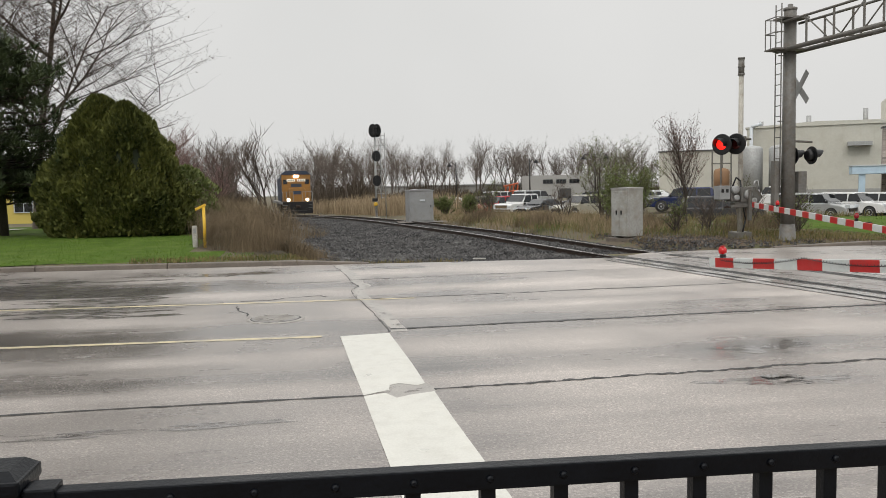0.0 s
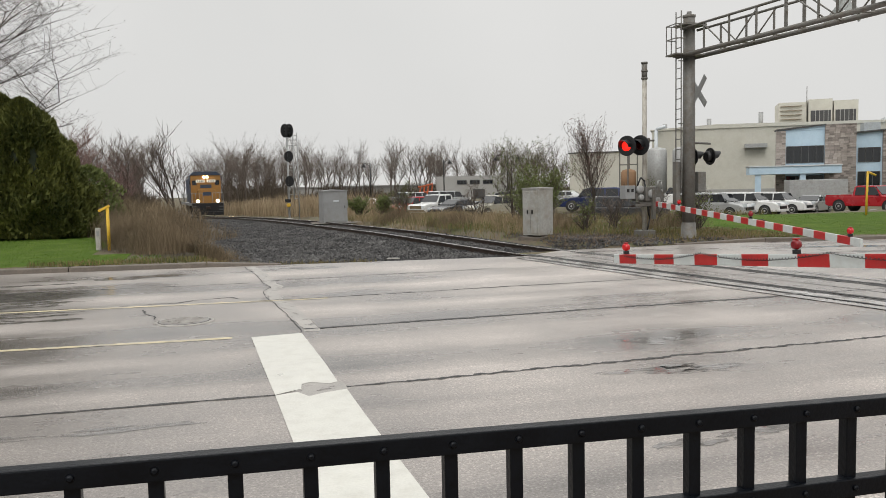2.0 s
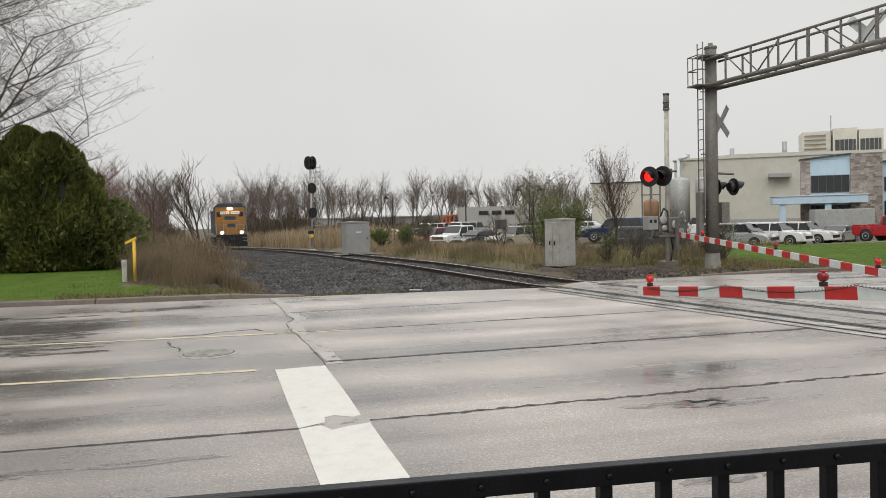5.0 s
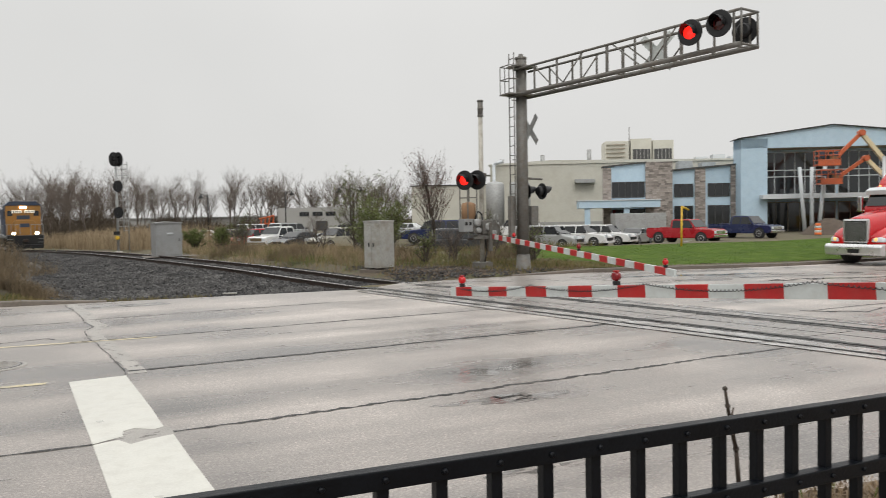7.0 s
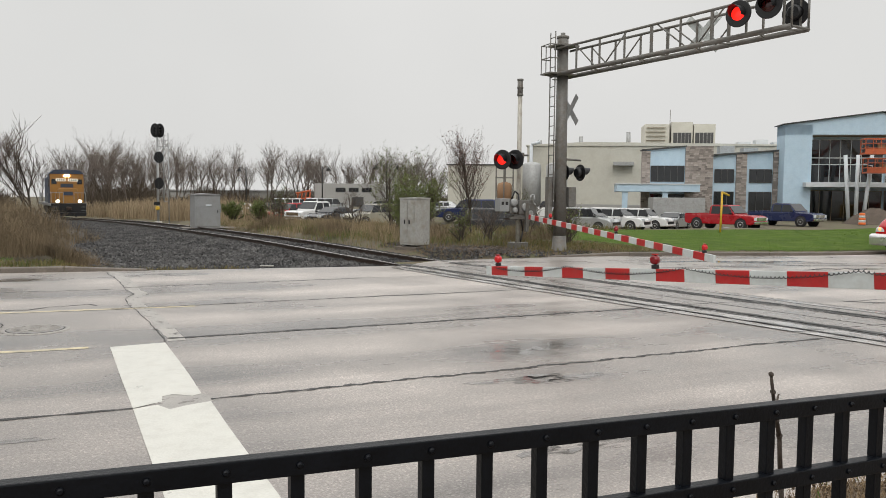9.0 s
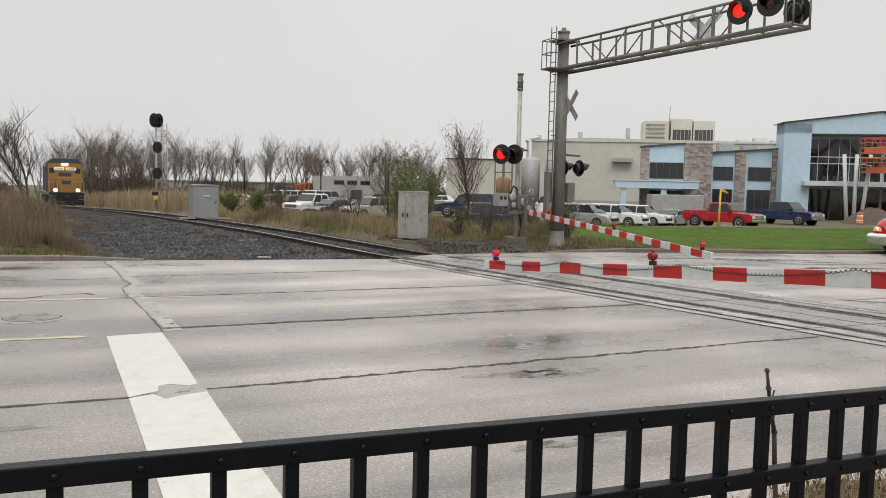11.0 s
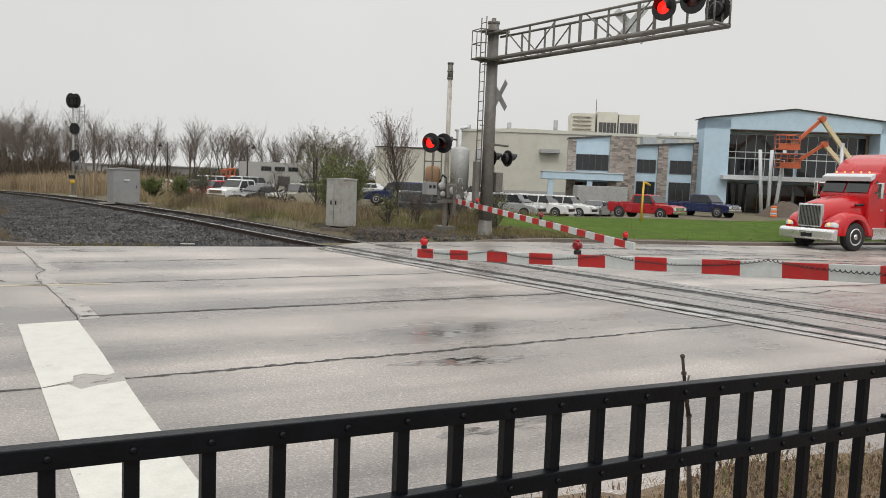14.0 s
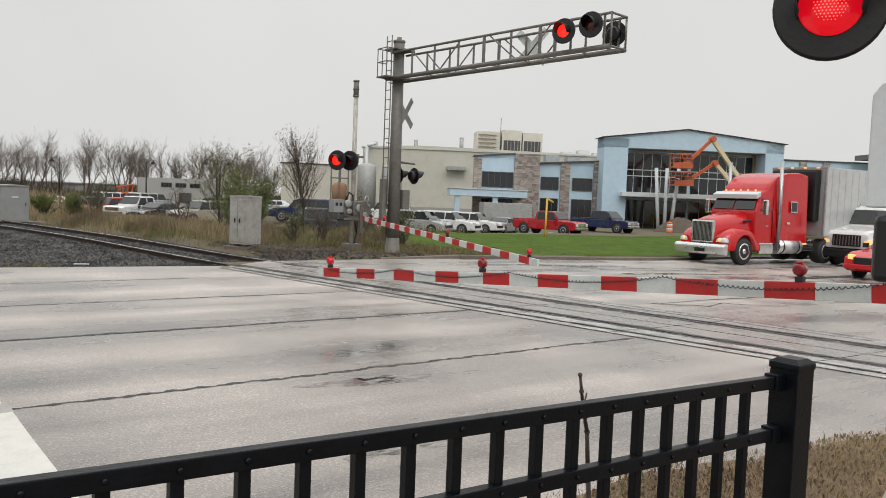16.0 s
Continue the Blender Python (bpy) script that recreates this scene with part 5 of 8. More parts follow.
def brush_mound(name, n, cx, cy, rx, ry, h, material, label, stem=0.012):
    """A thicket of many thin upright and leaning stems with an uneven top."""
    r = random.Random(label)
    verts, faces = [], []
    lumps = [(r.uniform(-0.7, 0.7), r.uniform(-0.7, 0.7), r.uniform(0.7, 1.05)) for _ in range(7)]
    for _ in range(n):
        a, q = r.uniform(0, 2 * math.pi), math.sqrt(r.random())
        u, v = q * math.cos(a), q * math.sin(a)
        x, y = cx + u * rx, cy + v * ry
        top = h * max(lh * math.exp(-((u - lu) ** 2 + (v - lv) ** 2) * 2.2) for lu, lv, lh in lumps) * r.uniform(0.55, 1.08)
        z0 = land(x, y) - 0.03
        p0 = Vector((x, y, z0))
        lean = Vector((r.uniform(-1, 1), r.uniform(-1, 1), 0)) * 0.35 * top
        mid = p0 + lean * 0.4 + Vector((0, 0, top * 0.6))
        tip = p0 + lean + Vector((0, 0, top))
        w = stem * r.uniform(0.6, 1.3)
        side = Vector((math.cos(a + 1.3), math.sin(a + 1.3), 0)) * w
        k = len(verts)
        for p, s in ((p0, 1), (mid, 0.7)):
            verts += [tuple(p - side * s), tuple(p + side * s)]
        verts.append(tuple(tip))
        faces += [(k, k + 1, k + 3, k + 2), (k + 2, k + 3, k + 4)]
        for _b in range(3):
            base = p0.lerp(tip, r.uniform(0.35, 0.95))
            e = base + Vector((r.uniform(-1, 1), r.uniform(-1, 1), r.uniform(0.1, 1))) * 0.22 * top
            k = len(verts)
            verts += [tuple(base - side * 0.5), tuple(base + side * 0.5), tuple(e)]
            faces.append((k, k + 1, k + 2))
    return tagged(new(name, raw(name, verts, faces, material)), label, "brush", kind="stuff")


brush_mound("brush", 3600, -1.3, 24.2, 1.75, 2.2, 1.15, M["brush"], "brown leafless brush beside the track", 0.006)
brush_mound("brush", 2200, -2.3, 27.6, 1.35, 2.0, 1.3, M["brush"], "low tangled brown brush behind the posts", 0.009)
brush_mound("brush", 2400, -2.2, 34.0, 3.2, 6.0, 1.5, M["brush"], "brown brush along the ballast edge", 0.012)
brush_mound("brush", 2200, -4.5, 48.0, 3.2, 9.0, 1.9, M["brush"], "taller brown brush farther up the line", 0.016)
brush_mound("dry_grass", 2200, 0.35, 22.6, 0.85, 1.6, 0.75, M["brush"], "clump of dry tan grass at the ballast edge", 0.01)
blades("reeds", 9000, area(2.4, 13, 53, 92, lambda x, y, r: 2.9 < x - track_x(y) < 9.5), 0.7, 1.9, 0.05, M["reed"], "golden dry reeds beyond the signal", "reeds", 0.25)
blades("reeds", 7000, area(-9, 16, 88, 150, lambda x, y, r: 3 < x - track_x(y) < 22), 0.8, 2.0, 0.09, M["reed"], "golden dry reed bed farther off", "reeds", 0.25)
def low_bank(x, y, r_):
    return x - track_x(y) > 1.95 and (x - 10.2) ** 2 + (y - 23.75) ** 2 > 0.7 and not (4.9 < x < 6.7 and 40 < y < 41.8)


def patchy(cut, f1, f2):
    return lambda x, y, r_: low_bank(x, y, r_) and math.sin(x * f1 + 1.3 * math.sin(y * 0.7)) + math.sin(y * f2 + x * 0.4) > cut


blades("weeds", 15000, area(4, 15, 22.5, 46, low_bank), 0.1, 0.34, 0.016, M["weed"], "dry and green grass along the track side", "grass", 0.45)
blades("dry_grass", 9000, area(5, 14, 24.5, 39, patchy(0.2, 1.3, 0.9)), 0.3, 0.75, 0.013, M["reed"], "patches of tall dry grass before the parking lot", "grass", 0.4)
blades("dry_grass", 5000, area(4, 14, 38, 47, patchy(-0.4, 1.1, 0.8)), 0.15, 0.38, 0.015, M["reed"], "shorter dry grass at the lot edge", "grass", 0.4)
blades("green_grass", 7000, area(6, 15, 23, 46, patchy(0.5, 0.8, 1.2)), 0.12, 0.4, 0.018, M["spring"], "fresh green weeds among the dry grass", "weeds", 0.5)
blades("weeds", 6000, area(11, 26, 26, 44, lambda x, y, r: y > 26 + 0.4 * (x - 11)), 0.12, 0.42, 0.02, M["weed"], "rough grass behind the signal masts", "grass", 0.4)
blades("weeds", 5000, area(-2.5, 6, 19.3, 34, lambda x, y, r: -7.6 + 3 * smooth01((y - 20) / 20) < x - track_x(y) < -4.0 + 0.8 * math.sin(y)), 0.06, 0.3, 0.014, M["weed"],
       "thin weeds spreading over the ballast edge", "weeds", 0.5)
for bx_, by_, brx_, bh_, bn_ in ((9.6, 31.5, 1.2, 0.95, 900), (12.4, 27.0, 1.0, 0.9, 700), (8.4, 37.5, 1.3, 1.0, 900), (15.0, 25.2, 1.1, 0.8, 700), (17.4, 27.0, 1.3, 0.9, 700)):
    brush_mound("brush", bn_, bx_, by_, brx_, brx_ * 0.9, bh_, M["brush"], "low brown bramble by the track at %s" % ("the signal masts" if bx_ > 12 else "the lot edge"), 0.007)
def verge_place(x0, x1, y0, y1):
    def f(r_):
        x, y = r_.uniform(x0, x1), r_.uniform(y0, y1)
        if y > EDGE_Y - 0.1 - verge_back(x) + 0.1 * math.sin(x * 3.1) and (r_.random() < 0.8 or y > EDGE_Y + 0.02 - verge_back(x)):
            return None
        if r_.random() > smooth01((y - y0) / 1.4) * smooth01((x - x0) / 1.6) * smooth01((x1 - x) / 1.6):
            return None
        return x, y, gz(x, y) + 0.068
    return f


blades("dead_grass", 100000, verge_place(2.3, 10.5, 0.2, 3.12), 0.003, 0.013, 0.004, M["straw"], "flattened dead grass and straw on the verge", "grass", 4.5)
blades("dead_grass", 26000, verge_place(-5, 15, -0.8, 3.12), 0.004, 0.016, 0.005, M["straw"], "scattered dead grass on the bare verge", "grass", 4.0)
blades("leaf_litter", 9000, verge_place(2.0, 10.5, 0.2, 3.12), 0.006, 0.02, 0.018, M["litter"], "brown leaf crumbs and mulch on the verge", "leaf litter", 1.6)
blades("green_grass", 500, verge_place(2.5, 9, 1.2, 3.1), 0.02, 0.07, 0.008, M["grass"], "few green tufts on the verge", "grass", 0.6)


def leaf_shell(name, label, cx, cy, rx, ry, h, n, size, material, parent, z0, squash=0.62, seed=3, drop=None):
    """A dense bush crown: small upright sprays on and under an uneven egg-shaped shell."""
    r = random.Random(seed)
    verts, faces = [], []
    lumps = [(r.uniform(0, 6.3), r.uniform(0.05, 0.95), r.uniform(-0.5, 0.3)) for _ in range(150)]
    for _ in range(n):
        a = r.uniform(0, 2 * math.pi)
        v = r.random()
        prof = (0.9 + 0.1 * math.sin(math.pi * min(1, v * 2.2))) * max(0.0, 1 - v ** 2.1) ** squash
        k = 1.0
        for la, lv, amp in lumps:
            da = math.atan2(math.sin(a - la), math.cos(a - la))
            k += amp * math.exp(-(da * da) * 34 - ((v - lv) ** 2) * 170)
        q = k * prof * (1.04 - 0.38 * r.random() ** 2)
        c = Vector((cx + q * rx * math.cos(a), cy + q * ry * math.sin(a), z0 + v * h + r.uniform(-0.05, 0.05)))
        a2 = a + r.gauss(0, 0.75)
        out = Vector((math.cos(a2), math.sin(a2), r.uniform(-0.35, 1.0))).normalized()
        s = size * r.uniform(0.45, 1.35)
        t = out.cross(Vector((r.uniform(-1, 1), r.uniform(-1, 1), r.uniform(-0.6, 1)))).normalized() * r.uniform(0.5, 1.0)
        i = len(verts)
        verts += [tuple(c - t * s * 0.5), tuple(c + t * s * 0.5), tuple(c + out * s + Vector((0, 0, s * r.uniform(0.2, 0.9)))), tuple(c + out * s * 0.7 + t * s * 0.6)]
        faces += [(i, i + 1, i + 2), (i + 1, i + 3, i + 2)]
    o = new(name, raw(name, verts, faces, material))
    o.parent = parent
    return o


# big arborvitae, pine and maple on the west lawn
arb = thing("arborvitae", "broad dark green arborvitae bush on the lawn", "bush")
zb = land(-6.5, 31)
for q, (ox, oy, orx, ory, oh, on, osq) in enumerate(((-7.35, 31.3, 2.0, 2.0, 5.05, 82000, 0.62), (-6.35, 30.9, 2.0, 1.75, 4.75, 66000, 0.7), (-5.35, 30.6, 1.25, 1.3, 3.3, 30000, 0.7),
                                                     (-8.2, 31.4, 1.15, 1.2, 3.9, 28000, 0.55))):
    leaf_shell("foliage", "", ox, oy, orx, ory, oh, on, 0.115, M["cedar"], arb, zb + 0.08, squash=osq, seed=8 + 10 * q)
    # solid core behind the sprays, coloured as the shaded depth of the bush
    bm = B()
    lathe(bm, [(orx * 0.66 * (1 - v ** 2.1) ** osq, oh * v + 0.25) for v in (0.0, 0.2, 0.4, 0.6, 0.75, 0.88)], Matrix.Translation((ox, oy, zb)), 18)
    part("shaded_core", bm, M["cedar_core"], arb)
for k in range(9):
    bm = B()
    a = k * 0.7
    x, y = -6.55 + 1.5 * math.cos(a), 31.2 + 1.3 * math.sin(a)
    tube(bm, (x, y, land(x, y) - 0.05), (-6.55 + 0.9 * math.cos(a), 31.2 + 0.8 * math.sin(a), 1.4), 0.07, 0.05, 7)
    part("stem", bm, M["bark_dark"], arb)

pine = thing("pine_tree", "tall dark pine with a bare lower trunk on the lawn", "tree")
px, py = -11.7, 33.2
bm = B()
tube(bm, (px, py, land(px, py) - 0.1), (px - 0.1, py, 6), 0.3, 0.22, 12)
tube(bm, (px - 0.1, py, 6), (px + 0.1, py, 8.2), 0.22, 0.04, 10)
part("trunk", bm, M["bark_dark"], pine)
bm = B()
tube(bm, (px - 0.1, py + 0.1, 0.6), (px - 1.5, py + 0.3, 6.5), 0.2, 0.12, 10)
part("second_trunk", bm, M["bark_dark"], pine)
r = random.Random(21)
nv, nf, lv, lf = [], [], [], []
for k in range(110):
    z = r.uniform(1.3, 7.6)
    a = r.uniform(0, 2 * math.pi)
    L = (0.7 + 2.6 * math.sin(math.pi * min(1, (8.4 - z) / 8.4)) ** 0.8) * r.uniform(0.6, 1.1)
    p0 = Vector((px, py, z))
    p1 = p0 + Vector((math.cos(a) * L, math.sin(a) * L, r.uniform(-0.3, 0.6)))
    add_tube(lv, lf, p0, p1, 0.05, 0.015, 4)
    for c in range(10):
        cc = p0.lerp(p1, 0.3 + 0.7 * (c + r.random()) / 10) + Vector((r.uniform(-0.35, 0.35), r.uniform(-0.35, 0.35), r.uniform(-0.15, 0.35)))
        for _ in range(42):
            d = Vector((r.uniform(-1, 1), r.uniform(-1, 1), r.uniform(-0.5, 1))).normalized()
            s = r.uniform(0.16, 0.36)
            t = d.cross(Vector((0.3, 0.2, 1))).normalized() * 0.03
            b0 = cc + d * r.uniform(0.02, 0.2)
            i = len(nv)
            nv += [tuple(b0 - t), tuple(b0 + t), tuple(b0 + d * s)]
            nf.append((i, i + 1, i + 2))
o = new("limb_whorl", raw("limb_whorl", lv, lf, M["bark_dark"]))
o.parent = pine
o = new("needles", raw("needles", nv, nf, M["needle"]))
o.parent = pine

plant_tree("maple_tree", "large bare maple with reddish spring buds", bare_tree(5, 18.5, 0.7, 1, (17, 11, 9, 6), 0.33, 2, 0.2, 0.08, 0.95, False, 0.3), Matrix.Translation((-12.6, 40.0, land(-12.6, 40))), M["bark"], M["maple_twig"], M["maple_bud"])

# bare trees and shrubs up the line
plant_tree("bare_tree", "slim bare tree with open branches by the track", bare_tree(31, 9.0, 0.42, 2, (9, 6, 4), 0.45, 0, 0.13, 0.15, 3.5), Matrix.Translation((-3.9, 74, gz(-3.9, 74))), M["bark_dark"], M["twig"], group="trackside trees")
plant_tree("bare_tree", "dense bare tree with tangled twigs", bare_tree(32, 8.4, 0.5, 3, (7, 6, 5), 0.4, 0, 0.11, 0.15, 3.0), Matrix.Translation((-8.3, 80, gz(-8, 80))), M["bark_dark"], M["twig"], group="trackside trees")
for k, (tx, ty, hh) in enumerate(((-10.5, 62, 6.6), (-13.5, 66, 7.2), (-12.2, 74, 7.8), (-15.5, 58, 6.2), (-9.2, 55, 4.6), (-18, 70, 8), (-8.0, 66, 5.2))):
    plant_tree("bare_shrub", "leafless reddish brown shrub in a thicket", bare_tree(50 + k, hh, 0.55, 4, (6, 6, 5), 0.4, 1, 0.06, 0.1, 2.6), Matrix.Translation((tx, ty, gz(tx, ty))), M["bark_dark"], M["twig_red"], group="thicket shrubs")
gb = thing("green_shrub", "shrub with fresh green leaves beside the arborvitae", "bush")
leaf_shell("foliage", "", -5.2, 36.5, 1.7, 1.6, 2.6, 3800, 0.12, M["spring"], gb, land(-5, 36) + 0.1, seed=19)
bm = B()
for k in range(8):
    tube(bm, (-5.2 + 0.1 * k - 0.4, 36.5, land(-5.2, 36.5) - 0.05), (-5.2 + 0.35 * (k - 3.5), 36.3 + 0.1 * k, 2.2), 0.03, 0.01, 5)
part("stem_cluster", bm, M["bark_dark"], gb)

plant_tree("slim_tree", "slender upright bare tree with pale buds", bare_tree(61, 3.75, 0.36, 1, (30, 7, 4), 0.5, 1, 0.05, 0.24, 0.75), Matrix.Translation((14.75, 28.9, land(14.7, 28.9))), M["bark_dark"], M["twig"], M["twig_red"])


def leafy_shrub(x, y, h, seed, label, n_b=3, kids=(6, 5, 4), stems=5):
    sk = bare_tree(seed, h, 0.55, stems, kids, 0.4, n_b, 0.045, 0.1)
    return plant_tree("shrub", label, sk, Matrix.Translation((x, y, land(x, y))), M["bark_dark"], M["twig"], M["spring"], "trackside shrubs")


leafy_shrub(12.9, 33.0, 3.9, 71, "spreading shrub with sparse new green leaves", 3)
leafy_shrub(14.9, 35.5, 4.0, 72, "tall open shrub with sparse new green leaves", 2)
leafy_shrub(11.4, 27.4, 2.1, 73, "low shrub with fresh green leaves behind the cabinet", 6)
leafy_shrub(12.6, 29.0, 2.4, 74, "low shrub with fresh green leaves behind the cabinet", 5)
leafy_shrub(9.3, 45.5, 1.5, 75, "low green shrub before the parked cars", 6)
leafy_shrub(8.0, 46.5, 1.4, 76, "low green shrub before the parked cars", 6)
leafy_shrub(10.4, 45.0, 2.3, 77, "brown twiggy shrub before the parked cars", 1)
leafy_shrub(15.6, 26.0, 1.8, 78, "thin bare shrub at the foot of the cantilever", 0, (4, 4, 3), 3)
leafy_shrub(14.7, 21.8, 1.7, 79, "thin bare shrub at the foot of the cantilever", 0, (4, 3, 3), 2)

for k, (sx_, sy_, sh_) in enumerate(((13.6, 25.2, 1.6), (12.2, 24.6, 1.4), (16.4, 24.4, 1.6), (12.2, 36.0, 2.2), (16.9, 28.5, 1.9), (15.4, 23.0, 1.3))):
    leafy_shrub(sx_, sy_, sh_, 180 + k, "thin brown leafless shrub in the rough grass", 1 if k % 3 else 0, (5, 5, 4), 4)
litter_spot = area(9.5, 18, 19.8, 25.5, lambda x, y, r: y > far_kerb(x) + 0.15 and x - track_x(y) > 2.2)
blades("leaf_litter", 16000, litter_spot, 0.012, 0.06, 0.022, M["litter"], "brown dead leaves and sticks round the signal bases", "leaf litter", 2.6)

# far tree line: a few grown shapes, many trees
far_proto = []
for k in range(7):
    hh = 10.5
    top = plant_tree("far_tree", "tall leafless tree in the distant tree line", bare_tree(100 + k, hh, 0.44, 1 if k % 3 else 2, (9, 7, 6), 0.42, 0, 0.14, 0.4, 2.0, True, 0.3), Matrix.Translation((-20 + k * 4, 165, gz(-20 + k * 4, 165) - 0.1)), M["bark"], M["twig_hazed"], group="distant tree line")
    far_proto.append(top)
r = random.Random(77)
for k in range(110):
    u = k / 109
    x = -50 + 135 * u + r.uniform(-1.5, 1.5)
    y = 150 + 38 * u + r.uniform(-12, 14)
    s = r.uniform(0.8, 1.2)
    if abs(x - track_x(y)) < 5:
        continue
    o = copy_thing(far_proto[k % 7], Matrix.Translation((x, y, gz(x, y) - 0.1)) @ Matrix.Rotation(r.uniform(0, 6.3), 4, "Z"))
    o.scale = (s, s, s)
for k in range(26):
    x = -34 + 1.5 * k + r.uniform(-1, 1)
    y = 112 + r.uniform(-8, 14)
    if abs(x - track_x(y)) < 5 or x > 2:
        continue
    s = r.uniform(0.35, 0.6)
    o = copy_thing(far_proto[(k * 3) % 7], Matrix.Translation((x, y, gz(x, y) - 0.1)) @ Matrix.Rotation(r.uniform(0, 6.3), 4, "Z"))
    o.scale = (s, s, s)


for k in range(70):
    x = -46 + 0.95 * k + r.uniform(-1.2, 1.2)
    y = 118 + r.uniform(-4, 34)
    if abs(x - track_x(y)) < 5 or x > 14:
        continue
    s = r.uniform(0.75, 1.08)
    o = copy_thing(far_proto[(k * 5) % 7], Matrix.Translation((x, y, gz(x, y) - 0.1)) @ Matrix.Rotation(r.uniform(0, 6.3), 4, "Z"))
    o.scale = (s, s, s * r.uniform(0.95, 1.15))


def far_thicket(name, n, x0, x1, y0, y1, h, label):
    rr = random.Random(label)
    verts, faces = [], []
    for _ in range(n):
        x, y = rr.uniform(x0, x1), rr.uniform(y0, y1)
        if abs(x - track_x(min(y, 240))) < 4.5:
            continue
        hh = h * rr.uniform(0.3, 1.0) * (0.8 + 0.3 * math.sin(x * 0.31) + 0.2 * math.sin(x * 0.83 + 1))
        z = gz(x, y) - 0.2
        lx, ly = rr.uniform(-0.5, 0.5), rr.uniform(-0.5, 0.5)
        w = rr.uniform(0.03, 0.09)
        k = len(verts)
        verts += [(x - w, y, z), (x + w, y, z), (x + lx, y + ly, z + hh)]
        faces.append((k, k + 1, k + 2))
        for _b in range(4):
            t = rr.uniform(0.3, 0.95)
            k = len(verts)
            bx, by, bz = x + lx * t, y + ly * t, z + hh * t
            verts += [(bx - 0.03, by, bz), (bx + 0.03, by, bz - 0.03), (bx + rr.uniform(-1, 1) * 0.9, by + rr.uniform(-1, 1), bz + rr.uniform(0, 1.1))]
            faces.append((k, k + 1, k + 2))
    return tagged(new(name, raw(name, verts, faces, M["understory"])), label, "woods", kind="stuff")


far_thicket("woods", 16000, -60, 14, 118, 175, 5.2, "brown leafless woods at the end of the line")
far_thicket("woods", 6000, 10, 90, 165, 200, 4.0, "brown leafless hedge behind the parking lot")
far_thicket("woods", 2600, -15, -4.5, 84, 135, 4.4, "brown tangle of saplings beside the line")
far_thicket("woods", 5000, -70, -12, 70, 120, 4.6, "brown leafless thicket west of the line")

# twig standing behind the fence
tw = thing("bare_sapling", "thin bare brown sapling standing behind the fence", "sapling")
bm = B()
pts = [Vector((3.05, 1.86, 0.0)), Vector((2.93, 1.79, 0.35)), Vector((2.79, 1.70, 0.72)), Vector((2.70, 1.63, 0.92)), Vector((2.60, 1.56, 1.04)), Vector((2.542, 1.526, 1.168))]
for i in range(5):
    tube(bm, pts[i], pts[i + 1], 0.012 - 0.0014 * i, 0.012 - 0.0014 * (i + 1), 7)
for kp, kr in ((pts[2], 0.014), (pts[3], 0.0125), (pts[3].lerp(pts[4], 0.6), 0.011), (pts[4], 0.011), (pts[4].lerp(pts[5], 0.5), 0.0105), (pts[5], 0.0095)):
    bmesh.ops.create_icosphere(bm, subdivisions=1, radius=kr, matrix=Matrix.Translation(kp))
part("stem", bm, M["bark_dark"], tw)
bm = B()
tube(bm, pts[4], pts[4] + Vector((0.015, 0.0, 0.05)), 0.005, 0.003, 5)
part("side_shoot", bm, M["bark"], tw)
bm = B()
tube(bm, pts[3], pts[3] + Vector((-0.02, 0.0, 0.04)), 0.005, 0.003, 5)
part("side_shoot", bm, M["bark"], tw)

# posts beside the track
yp = thing("marker_post", "yellow pipeline marker post with a slanted cap", "marker post", Matrix.Translation((-2.74, 23.75, land(-2.74, 23.75))))
bm = B()
tube(bm, (0, 0, -0.1), (0, 0, 1.2), 0.045, 0.045, 12)
part("pipe", bm, M["yellow"], yp)
bm = B()
box(bm, -0.26, 0.07, -0.05, 0.05, -0.03, 0.04, 0.01, Matrix.Translation((0, 0, 1.22)) @ Matrix.Rotation(radians(-26), 4, "Y"))
part("cap", bm, M["yellow"], yp)
wp = thing("marker_post", "short weathered white concrete marker post", "marker post", Matrix.Translation((-3.03, 23.85, land(-3.03, 23.85))))
bm = B()
box(bm, -0.07, 0.07, -0.05, 0.05, -0.1, 0.64, 0.02)
part("post", bm, M["concrete"], wp)
bm = B()
box(bm, -0.035, 0.035, -0.056, -0.051, 0.42, 0.56)
part("plate", bm, M["cab_grey"], wp)
yp2 = thing("marker_post", "tall yellow marker post with a bent top on the lawn", "marker post", Matrix.Translation((27.3, 28.3, land(27.3, 28.3))))
bm = B()
tube(bm, (0, 0, -0.1), (0.05, 0, 1.9), 0.05, 0.045, 10)
part("pipe", bm, M["yellow"], yp2)
bm = B()
tube(bm, (0.04, 0, 1.88), (0.38, -0.1, 1.72), 0.05, 0.045, 10)
part("bent_top", bm, M["yellow"], yp2)
bm = B()
box(bm, -0.16, 0.16, -0.05, 0.05, 0, 0.03, 0.008)
ob = tagged(new("scrap_plate", link("scrap_plate", bm, M["cab_white"])), "small pale scrap plate lying on the ballast", "debris")
ob.matrix_world = Matrix.Translation((4.42, 18.9, 0.0)) @ Matrix.Rotation(radians(-24), 4, "Z")

# railway block signal
sx, sy = 4.25, 50.0
sg = thing("railway_signal", "railway signal mast with three black signal heads and a ladder", "railway signal", Matrix.Translation((sx, sy, gz(sx, sy))))
bm = B()
tube(bm, (0, 0, -0.1), (0, 0, 5.3), 0.07, 0.065, 12)
part("mast", bm, M["galv"], sg)
bm = B()
box(bm, -0.2, 0.2, -0.2, 0.2, -0.2, 0.15, 0.02)
part("base", bm, M["concrete"], sg)


